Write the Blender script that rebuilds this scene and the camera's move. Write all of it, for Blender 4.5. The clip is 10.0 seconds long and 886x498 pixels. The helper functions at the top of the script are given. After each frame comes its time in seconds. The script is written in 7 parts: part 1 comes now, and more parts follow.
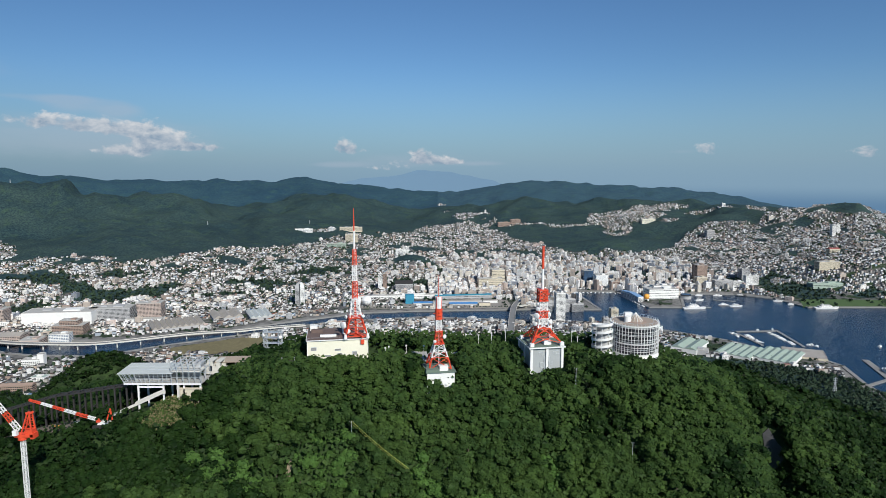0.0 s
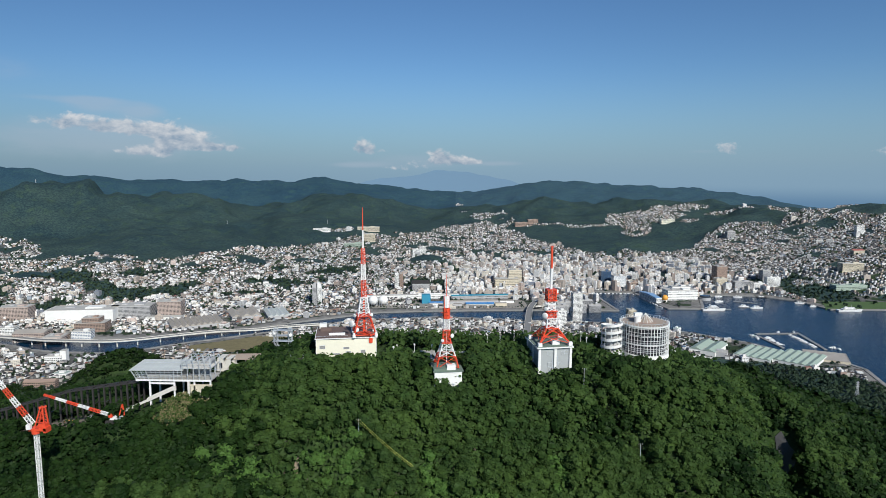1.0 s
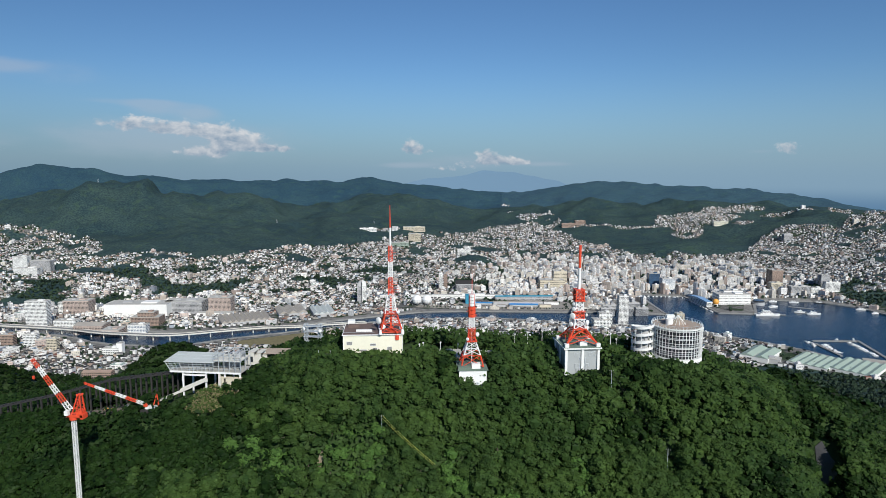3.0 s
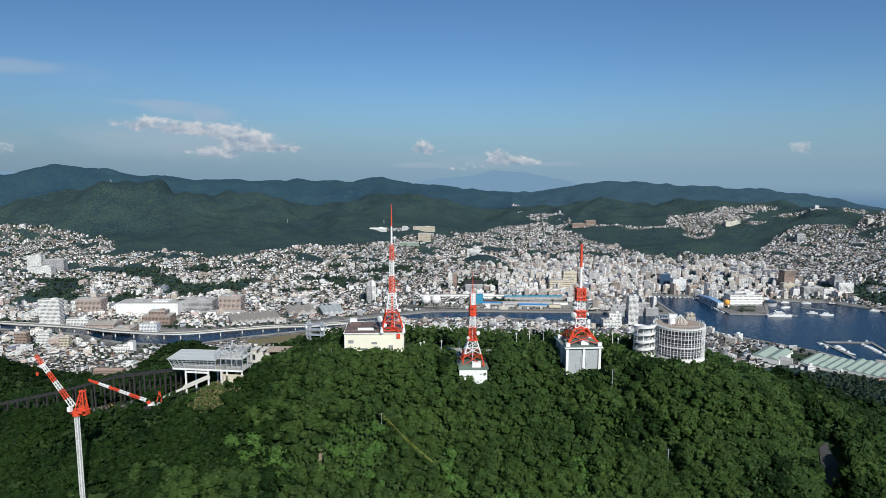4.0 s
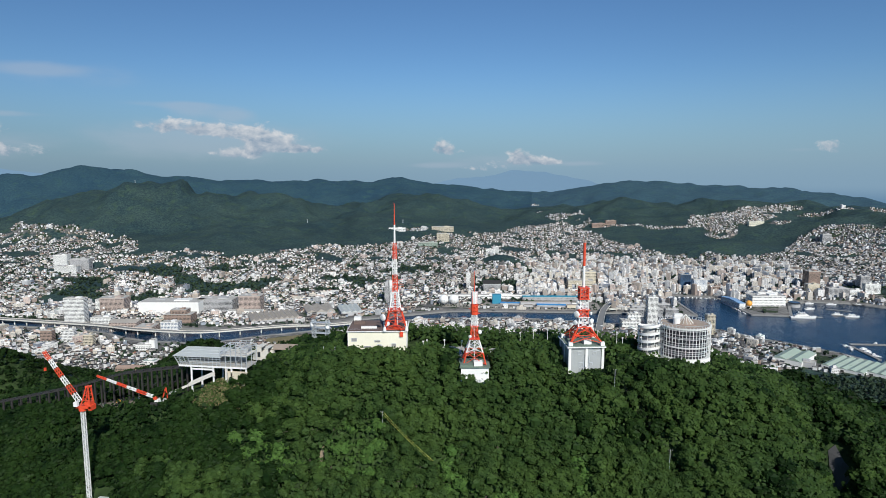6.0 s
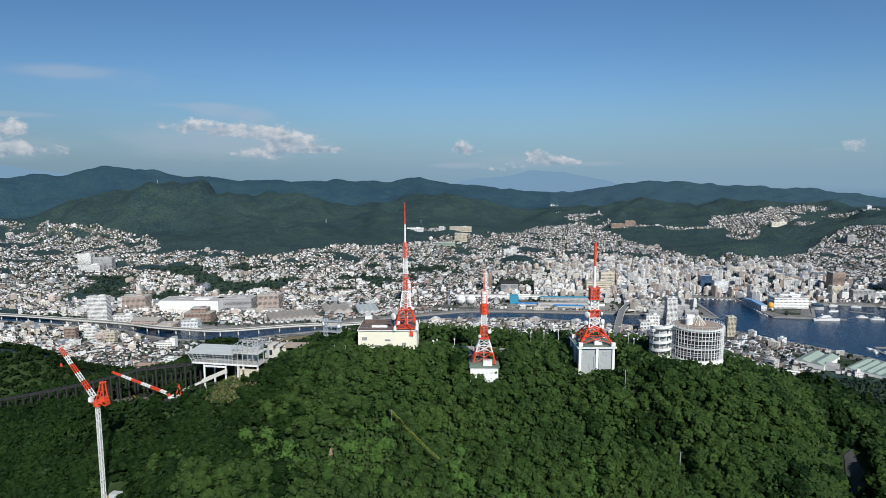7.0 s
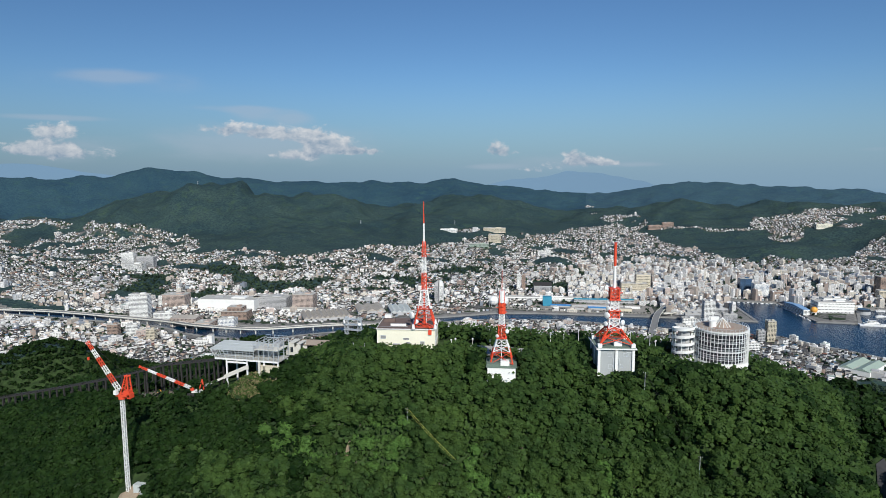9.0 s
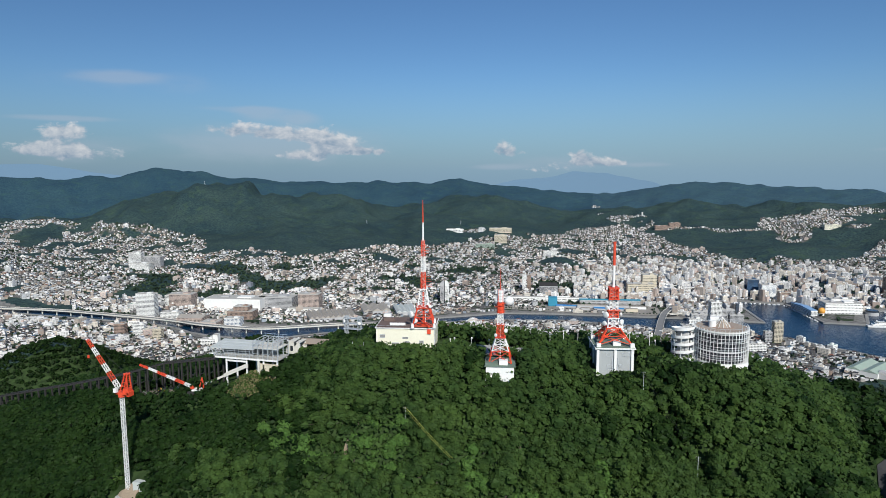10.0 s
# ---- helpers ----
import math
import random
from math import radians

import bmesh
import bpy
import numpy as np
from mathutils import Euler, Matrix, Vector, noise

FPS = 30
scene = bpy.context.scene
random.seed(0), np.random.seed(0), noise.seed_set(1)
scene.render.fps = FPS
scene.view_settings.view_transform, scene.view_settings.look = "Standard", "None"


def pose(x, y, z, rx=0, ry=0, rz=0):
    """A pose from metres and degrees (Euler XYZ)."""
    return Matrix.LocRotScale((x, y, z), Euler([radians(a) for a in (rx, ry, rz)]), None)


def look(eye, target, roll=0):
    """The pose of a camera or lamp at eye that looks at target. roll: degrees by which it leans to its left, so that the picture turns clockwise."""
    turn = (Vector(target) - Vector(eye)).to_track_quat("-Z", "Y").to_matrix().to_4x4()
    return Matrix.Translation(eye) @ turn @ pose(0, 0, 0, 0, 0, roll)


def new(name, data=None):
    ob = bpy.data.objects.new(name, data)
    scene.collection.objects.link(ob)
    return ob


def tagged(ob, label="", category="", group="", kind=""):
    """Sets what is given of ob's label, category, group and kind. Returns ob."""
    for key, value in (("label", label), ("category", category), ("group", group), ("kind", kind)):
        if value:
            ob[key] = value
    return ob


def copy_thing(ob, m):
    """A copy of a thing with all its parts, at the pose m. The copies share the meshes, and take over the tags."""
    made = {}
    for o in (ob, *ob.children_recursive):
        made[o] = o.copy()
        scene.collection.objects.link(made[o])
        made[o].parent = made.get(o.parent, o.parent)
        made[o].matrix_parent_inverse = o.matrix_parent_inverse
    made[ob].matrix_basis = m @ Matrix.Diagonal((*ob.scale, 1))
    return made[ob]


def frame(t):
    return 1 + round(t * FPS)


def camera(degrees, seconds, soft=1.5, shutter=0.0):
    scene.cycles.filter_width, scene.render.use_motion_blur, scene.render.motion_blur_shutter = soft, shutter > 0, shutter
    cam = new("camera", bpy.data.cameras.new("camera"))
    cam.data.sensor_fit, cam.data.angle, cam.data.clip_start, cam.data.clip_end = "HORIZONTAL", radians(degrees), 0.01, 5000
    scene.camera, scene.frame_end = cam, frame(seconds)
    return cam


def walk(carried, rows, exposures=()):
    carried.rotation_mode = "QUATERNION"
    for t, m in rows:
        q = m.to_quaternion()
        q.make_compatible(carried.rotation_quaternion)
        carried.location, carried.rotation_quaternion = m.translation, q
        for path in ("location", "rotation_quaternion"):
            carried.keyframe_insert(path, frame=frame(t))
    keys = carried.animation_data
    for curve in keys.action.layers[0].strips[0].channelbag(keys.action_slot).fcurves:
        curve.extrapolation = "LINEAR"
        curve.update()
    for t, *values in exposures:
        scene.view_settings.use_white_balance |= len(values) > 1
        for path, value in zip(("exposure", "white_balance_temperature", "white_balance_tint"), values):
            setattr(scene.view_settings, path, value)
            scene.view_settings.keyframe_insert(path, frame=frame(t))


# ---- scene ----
cam = camera(70.3, 10.0, soft=0.5)
PATH = [
    (0, (-0.009, -1.568, 404.535), (-0.014, 0.416, 404.287), 0.1),
    (0.5, (2.073, -1.939, 404.398), (2.045, 0.045, 404.15), 0.1),
    (1, (4.159, -1.875, 404.235), (4.097, 0.109, 403.987), 0.1),
    (1.5, (6.301, -1.773, 403.803), (6.199, 0.209, 403.556), 0.1),
    (2, (8.537, -1.749, 403.68), (8.387, 0.23, 403.432), 0.1),
    (2.5, (10.729, -1.349, 403.52), (10.543, 0.627, 403.273), 0.1),
    (4, (16.896, -0.753, 402.754), (16.652, 1.217, 402.507), 0.1),
    (4.5, (18.866, -0.569, 402.679), (18.607, 1.399, 402.433), 0.0),
    (5, (20.701, -0.226, 402.521), (20.429, 1.74, 402.274), -0.0),
    (6.5, (26.326, 0.236, 401.995), (25.992, 2.192, 401.749), -0.1),
    (7, (28.066, 0.496, 401.852), (27.7, 2.447, 401.606), -0.1),
    (7.5, (29.937, 0.985, 401.619), (29.538, 2.929, 401.374), -0.2),
    (8, (31.774, 1.211, 401.495), (31.343, 3.148, 401.251), -0.2),
    (8.5, (33.224, 1.502, 401.192), (32.768, 3.434, 400.95), -0.2),
    (9, (35.047, 2.187, 400.885), (34.572, 4.115, 400.643), -0.2),
    (9.5, (36.705, 2.512, 400.672), (36.218, 4.436, 400.431), -0.2),
    (10, (38.217, 2.925, 400.394), (37.722, 4.847, 400.153), -0.2),
]
walk(cam, [(t, look(eye, aim, roll)) for t, eye, aim, roll in PATH])

# ---- light ----
SUN_TO = Vector((0.41, -0.71, 0.58)).normalized()
scene.view_settings.exposure = 0.0


def make_world():
    world = bpy.data.worlds.new("sky")
    scene.world = world
    world.use_nodes = True
    nt = world.node_tree
    nt.nodes.clear()
    N, L = nt.nodes.new, nt.links.new

    def math_node(op, a, b=None):
        n = N("ShaderNodeMath")
        n.operation = op
        for i, v in enumerate((a, b)):
            if v is None:
                continue
            if isinstance(v, (int, float)):
                n.inputs[i].default_value = v
            else:
                L(v, n.inputs[i])
        return n.outputs[0]

    co = N("ShaderNodeTexCoord")
    sep = N("ShaderNodeSeparateXYZ")
    L(co.outputs["Generated"], sep.inputs[0])
    up = math_node("MAXIMUM", sep.outputs[2], 0.015)
    comb = N("ShaderNodeCombineXYZ")
    L(sep.outputs[0], comb.inputs[0]), L(sep.outputs[1], comb.inputs[1]), L(up, comb.inputs[2])
    sky = N("ShaderNodeTexSky")
    sky.sky_type, sky.sun_disc = "NISHITA", False
    sky.sun_elevation = math.asin(SUN_TO.z)
    sky.sun_rotation = math.atan2(SUN_TO.x, SUN_TO.y)
    sky.altitude, sky.air_density, sky.dust_density, sky.ozone_density = 300, 1.0, 0.05, 3.0
    L(comb.outputs[0], sky.inputs[0])
    # thin blue sea haze towards and below the horizon
    haze = N("ShaderNodeMapRange")
    haze.interpolation_type = "SMOOTHSTEP"
    haze.inputs["From Min"].default_value, haze.inputs["From Max"].default_value = 0.16, -0.03
    L(sep.outputs[2], haze.inputs["Value"])
    mix = N("ShaderNodeMix")
    mix.data_type = "RGBA"
    L(math_node("MULTIPLY", haze.outputs[0], 0.93), mix.inputs["Factor"])
    clear = N("ShaderNodeMix")
    clear.data_type, clear.blend_type = "RGBA", "MULTIPLY"
    clear.inputs["Factor"].default_value = 1.0
    clear.inputs["B"].default_value = SKY_TINT
    L(sky.outputs[0], clear.inputs["A"])
    L(clear.outputs["Result"], mix.inputs["A"])
    mix.inputs["B"].default_value = SEA_HAZE
    low = N("ShaderNodeMapRange")
    low.interpolation_type = "SMOOTHSTEP"
    low.inputs["From Min"].default_value, low.inputs["From Max"].default_value = -0.018, -0.05
    L(sep.outputs[2], low.inputs["Value"])
    sea = N("ShaderNodeMix")
    sea.data_type = "RGBA"
    L(low.outputs[0], sea.inputs["Factor"])
    L(mix.outputs["Result"], sea.inputs["A"])
    sea.inputs["B"].default_value = SEA_FAR
    back = N("ShaderNodeBackground")
    back.inputs["Strength"].default_value = SKY_STRENGTH
    # the sky deepens towards the west, away from the morning side
    west = N("ShaderNodeMapRange")
    west.interpolation_type = "SMOOTHSTEP"
    west.inputs["From Min"].default_value, west.inputs["From Max"].default_value = -0.95, 0.15
    west.inputs["To Min"].default_value, west.inputs["To Max"].default_value = 0.78, 1.0
    L(sep.outputs[0], west.inputs["Value"])
    deep = N("ShaderNodeVectorMath")
    deep.operation = "SCALE"
    L(sea.outputs["Result"], deep.inputs[0]), L(west.outputs[0], deep.inputs["Scale"])
    L(deep.outputs[0], back.inputs["Color"])
    # clouds: bearing, height, half width, half height in degrees, fullness
    az = math_node("MULTIPLY", math_node("ARCTAN2", sep.outputs[0], sep.outputs[1]), 57.3)
    el = math_node("MULTIPLY", math_node("ARCSINE", sep.outputs[2]), 57.3)
    place = N("ShaderNodeCombineXYZ")
    L(az, place.inputs[0]), L(el, place.inputs[1])

    def heap(blobs):
        """How full the sky is of these clouds, and how far up in its cloud a place lies."""
        total, rise = 0.0, 0.0
        for a, e, w, h, k in blobs:
            off, sc, le, mr = N("ShaderNodeVectorMath"), N("ShaderNodeVectorMath"), N("ShaderNodeVectorMath"), N("ShaderNodeMapRange")
            off.operation, sc.operation, le.operation = "SUBTRACT", "MULTIPLY", "LENGTH"
            L(place.outputs[0], off.inputs[0])
            off.inputs[1].default_value = (a, e, 0)
            L(off.outputs[0], sc.inputs[0])
            sc.inputs[1].default_value = (0.7 / w, 0.7 / h, 0)
            L(sc.outputs[0], le.inputs[0])
            mr.interpolation_type = "SMOOTHSTEP"
            mr.inputs["From Min"].default_value, mr.inputs["From Max"].default_value = 1.0, 0.0
            mr.inputs["To Max"].default_value = k
            L(le.outputs["Value"], mr.inputs["Value"])
            up_in = N("ShaderNodeSeparateXYZ")
            L(sc.outputs[0], up_in.inputs[0])
            total = math_node("ADD", mr.outputs[0], total)
            rise = math_node("ADD", math_node("MULTIPLY", mr.outputs[0], up_in.outputs[1]), rise)
        return total, rise

    def billows(shift, scale, squeeze, detail=9, rough=0.6):
        stretch = N("ShaderNodeVectorMath")
        stretch.operation = "MULTIPLY_ADD"
        L(place.outputs[0], stretch.inputs[0])
        stretch.inputs[1].default_value = (squeeze, 1.0, 1)
        stretch.inputs[2].default_value = (-shift * squeeze, -shift, 0)
        n = N("ShaderNodeTexNoise")
        n.inputs["Scale"].default_value, n.inputs["Detail"].default_value, n.inputs["Roughness"].default_value = scale, detail, rough
        n.inputs["Distortion"].default_value = 0.3
        L(stretch.outputs[0], n.inputs["Vector"])
        return n.outputs["Fac"]

    def soft(value, lo, hi, top):
        m = N("ShaderNodeMapRange")
        m.interpolation_type = "SMOOTHSTEP"
        m.inputs["From Min"].default_value, m.inputs["From Max"].default_value, m.inputs["To Max"].default_value = lo, hi, top
        L(value, m.inputs["Value"])
        return m.outputs[0]

    full, rise = heap(PUFFS)
    here, above = billows(0.0, 1.05, 0.7), billows(0.3, 1.05, 0.7)
    dense = soft(math_node("ADD", full, math_node("MULTIPLY", math_node("SUBTRACT", here, 0.5), 1.9)), 0.50, 0.98, 0.84)
    dense = math_node("MULTIPLY", dense, math_node("MINIMUM", math_node("MULTIPLY", full, 5.0), 1.0))
    lit = math_node("ADD", 0.50, math_node("MULTIPLY", rise, 1.1))
    lit = math_node("ADD", lit, math_node("MULTIPLY", math_node("SUBTRACT", here, above), 2.0))
    tone = N("ShaderNodeMix")
    tone.data_type, tone.clamp_factor = "RGBA", True
    tone.inputs["A"].default_value, tone.inputs["B"].default_value = (0.235, 0.325, 0.44, 1), (0.68, 0.69, 0.71, 1)
    L(lit, tone.inputs["Factor"])
    thin, _ = heap(VEILS)
    film = math_node("MULTIPLY", soft(math_node("ADD", thin, math_node("MULTIPLY", math_node("SUBTRACT", billows(0.0, 0.8, 0.3, 6, 0.5), 0.5), 0.9)), 0.05, 0.95, 0.42), math_node("MINIMUM", math_node("MULTIPLY", thin, 3.0), 1.0))
    veil, puff = N("ShaderNodeBackground"), N("ShaderNodeBackground")
    veil.inputs["Color"].default_value = (0.40, 0.47, 0.57, 1)
    L(tone.outputs["Result"], puff.inputs["Color"])
    one, two = N("ShaderNodeMixShader"), N("ShaderNodeMixShader")
    L(film, one.inputs[0]), L(back.outputs[0], one.inputs[1]), L(veil.outputs[0], one.inputs[2])
    L(dense, two.inputs[0]), L(one.outputs[0], two.inputs[1]), L(puff.outputs[0], two.inputs[2])
    out = N("ShaderNodeOutputWorld")
    L(two.outputs[0], out.inputs["Surface"])


SKY_STRENGTH = 0.10
SKY_TINT = (0.492, 0.685, 0.865, 1)
SEA_HAZE = (2.1, 3.35, 4.65, 1)
SEA_FAR = (1.2, 2.3, 3.7, 1)
PUFFS = [
    (-31.9, 3.75, 3.4, 0.95, 1.0), (-28.2, 3.35, 2.3, 1.0, 1.05), (-25.2, 3.2, 1.9, 1.3, 1.1), (-23.3, 2.45, 3.0, 1.1, 1.05), (-20.7, 1.9, 3.2, 0.42, 0.8), (-26.6, 1.55, 2.8, 0.75, 1.05),
    (-45.2, 3.15, 2.8, 1.15, 1.0), (-43.8, 1.6, 3.8, 0.75, 1.0), (-47.2, 1.9, 2.6, 0.75, 1.0), (-9.1, 2.45, 1.2, 0.95, 0.72), (-8.2, 1.85, 1.9, 0.75, 0.74), (-2.2, 1.6, 1.4, 0.85, 0.84),
    (-0.7, 0.95, 2.1, 0.75, 0.86), (1.2, 0.8, 2.0, 0.45, 0.72), (-3.7, 0.75, 2.1, 0.45, 0.68), (-5.6, 0.2, 2.8, 0.42, 0.68), (22.1, 1.9, 1.9, 0.8, 0.8), (33.5, 1.5, 1.5, 0.8, 0.72)]
VEILS = [
    (-29.0, 2.6, 11.0, 2.0, 1.0), (-30.5, 5.1, 2.2, 0.7, 0.9), (-27.0, 4.75, 2.0, 0.6, 0.85), (-31.0, 5.4, 4.5, 0.35, 0.6), (-45.4, 4.25, 5.0, 0.28, 0.75), (-41.0, 7.6, 3.4, 0.55, 0.8),
    (-40.0, 7.3, 9.0, 1.3, 0.35), (3.2, 0.6, 2.6, 0.25, 0.6), (-9.5, 0.5, 3.2, 0.3, 0.6), (-3.0, 0.9, 8.0, 1.0, 0.45), (20.3, 1.6, 1.6, 0.25, 0.5), (-45.0, 2.0, 5.0, 1.6, 0.5)]
make_world()
sun = new("sun", bpy.data.lights.new("sun", "SUN"))
sun.data.energy, sun.data.angle, sun.data.color = 4.8, radians(0.6), (0.98, 0.962, 0.905)
sun.matrix_world = look((0, 0, 600), Vector((0, 0, 600)) - SUN_TO)

# ---- materials ----


def surface(name, color, rough=0.8, metal=0.0, spread=0.18, scale=0.5, bump=0.0, second=None, island=0.0, size=0.0):
    """A painted, stone or metal surface: two scales of mottling, fine relief, and pieces that differ a little."""
    m = bpy.data.materials.new(name)
    m.use_nodes = True
    nt = m.node_tree
    N, L = nt.nodes.new, nt.links.new
    bsdf = nt.nodes["Principled BSDF"]
    bsdf.inputs["Roughness"].default_value, bsdf.inputs["Metallic"].default_value = rough, metal
    geo = N("ShaderNodeNewGeometry")
    big, fine = N("ShaderNodeTexNoise"), N("ShaderNodeTexNoise")
    big.inputs["Scale"].default_value, big.inputs["Detail"].default_value = scale * 0.25, 4
    fine.inputs["Scale"].default_value, fine.inputs["Detail"].default_value = scale * 3, 3
    L(geo.outputs["Position"], big.inputs["Vector"]), L(geo.outputs["Position"], fine.inputs["Vector"])
    both = N("ShaderNodeMath")
    both.operation = "ADD"
    L(big.outputs["Fac"], both.inputs[0]), L(fine.outputs["Fac"], both.inputs[1])
    span = N("ShaderNodeMapRange")
    span.inputs["From Min"].default_value, span.inputs["From Max"].default_value = 0.6, 1.4
    L(both.outputs[0], span.inputs["Value"])
    a = tuple(c * (1 - spread) for c in color)
    b = second or tuple(min(1, c * (1 + spread)) for c in color)
    mix = N("ShaderNodeMix")
    mix.data_type = "RGBA"
    mix.inputs["A"].default_value, mix.inputs["B"].default_value = (*a, 1), (*b, 1)
    L(span.outputs[0], mix.inputs["Factor"])
    last = mix.outputs["Result"]
    if island:
        hsv = N("ShaderNodeHueSaturation")
        val = N("ShaderNodeMapRange")
        val.inputs["To Min"].default_value, val.inputs["To Max"].default_value = 1 - island, 1 + island
        L(geo.outputs["Random Per Island"], val.inputs["Value"])
        L(val.outputs[0], hsv.inputs["Value"]), L(last, hsv.inputs["Color"])
        last = hsv.outputs["Color"]
    L(last, bsdf.inputs["Base Color"])
    if bump:
        bp = N("ShaderNodeBump")
        bp.inputs["Strength"].default_value, bp.inputs["Distance"].default_value = bump, size or 0.05
        L(fine.outputs["Fac"], bp.inputs["Height"]), L(bp.outputs[0], bsdf.inputs["Normal"])
    return m


def ramp_surface(name, stops, rough=0.85, spread=0.12):
    """Many buildings in one sheet: each takes a colour of its own from the ramp."""
    m = bpy.data.materials.new(name)
    m.use_nodes = True
    nt = m.node_tree
    N, L = nt.nodes.new, nt.links.new
    bsdf = nt.nodes["Principled BSDF"]
    bsdf.inputs["Roughness"].default_value = rough
    geo, ramp, hsv, noisy, val = N("ShaderNodeNewGeometry"), N("ShaderNodeValToRGB"), N("ShaderNodeHueSaturation"), N("ShaderNodeTexNoise"), N("ShaderNodeMapRange")
    ramp.color_ramp.interpolation = "CONSTANT"
    els = ramp.color_ramp.elements
    while len(els) < len(stops):
        els.new(0.5)
    for e, (p, c) in zip(els, stops):
        e.position, e.color = p, (*c, 1)
    L(geo.outputs["Random Per Island"], ramp.inputs["Fac"])
    noisy.inputs["Scale"].default_value, noisy.inputs["Detail"].default_value = 0.35, 4
    L(geo.outputs["Position"], noisy.inputs["Vector"])
    val.inputs["To Min"].default_value, val.inputs["To Max"].default_value = 1 - spread, 1 + spread
    L(noisy.outputs["Fac"], val.inputs["Value"])
    L(val.outputs[0], hsv.inputs["Value"]), L(ramp.outputs["Color"], hsv.inputs["Color"])
    L(hsv.outputs["Color"], bsdf.inputs["Base Color"])
    return m


def leafy(name, dark, light, thin=0.25, patch=0.05, rough=0.6):
    """Foliage: trees differ from one another and leaves within a tree do too."""
    m = bpy.data.materials.new(name)
    m.use_nodes = True
    nt = m.node_tree
    N, L = nt.nodes.new, nt.links.new
    bsdf = nt.nodes["Principled BSDF"]
    bsdf.inputs["Roughness"].default_value = rough
    bsdf.inputs["Specular IOR Level"].default_value = 0.15
    geo = N("ShaderNodeNewGeometry")
    wide, tree = N("ShaderNodeTexNoise"), N("ShaderNodeTexNoise")
    wide.inputs["Scale"].default_value, wide.inputs["Detail"].default_value = patch, 3
    tree.inputs["Scale"].default_value, tree.inputs["Detail"].default_value = patch * 5, 2
    L(geo.outputs["Position"], wide.inputs["Vector"]), L(geo.outputs["Position"], tree.inputs["Vector"])
    s = N("ShaderNodeMath")
    s.operation = "ADD"
    L(wide.outputs["Fac"], s.inputs[0]), L(tree.outputs["Fac"], s.inputs[1])
    mr = N("ShaderNodeMapRange")
    mr.inputs["From Min"].default_value, mr.inputs["From Max"].default_value = 0.72, 1.28
    L(s.outputs[0], mr.inputs["Value"])
    mix = N("ShaderNodeMix")
    mix.data_type = "RGBA"
    mix.inputs["A"].default_value, mix.inputs["B"].default_value = (*dark, 1), (*light, 1)
    L(mr.outputs[0], mix.inputs["Factor"])
    hsv = N("ShaderNodeHueSaturation")
    val = N("ShaderNodeMapRange")
    val.inputs["To Min"].default_value, val.inputs["To Max"].default_value = 0.80, 1.20
    L(geo.outputs["Random Per Island"], val.inputs["Value"])
    L(val.outputs[0], hsv.inputs["Value"]), L(mix.outputs["Result"], hsv.inputs["Color"])
    L(hsv.outputs["Color"], bsdf.inputs["Base Color"])
    # sprays of leaves share the rounding of their crown
    lean = N("ShaderNodeAttribute")
    lean.attribute_name = "lean"
    turn = N("ShaderNodeVectorTransform")
    turn.vector_type, turn.convert_from, turn.convert_to = "NORMAL", "OBJECT", "WORLD"
    L(lean.outputs["Vector"], turn.inputs[0])
    both = N("ShaderNodeVectorMath")
    both.operation = "MULTIPLY_ADD"
    L(turn.outputs[0], both.inputs[0])
    both.inputs[1].default_value = (1.2, 1.2, 1.2)
    L(geo.outputs["Normal"], both.inputs[2])
    unit = N("ShaderNodeVectorMath")
    unit.operation = "NORMALIZE"
    L(both.outputs[0], unit.inputs[0])
    L(unit.outputs[0], bsdf.inputs["Normal"])
    tr = N("ShaderNodeBsdfTranslucent")
    L(hsv.outputs["Color"], tr.inputs["Color"])
    ms = N("ShaderNodeMixShader")
    ms.inputs[0].default_value = thin
    L(bsdf.outputs[0], ms.inputs[1]), L(tr.outputs[0], ms.inputs[2])
    L(ms.outputs[0], nt.nodes["Material Output"].inputs["Surface"])
    return m


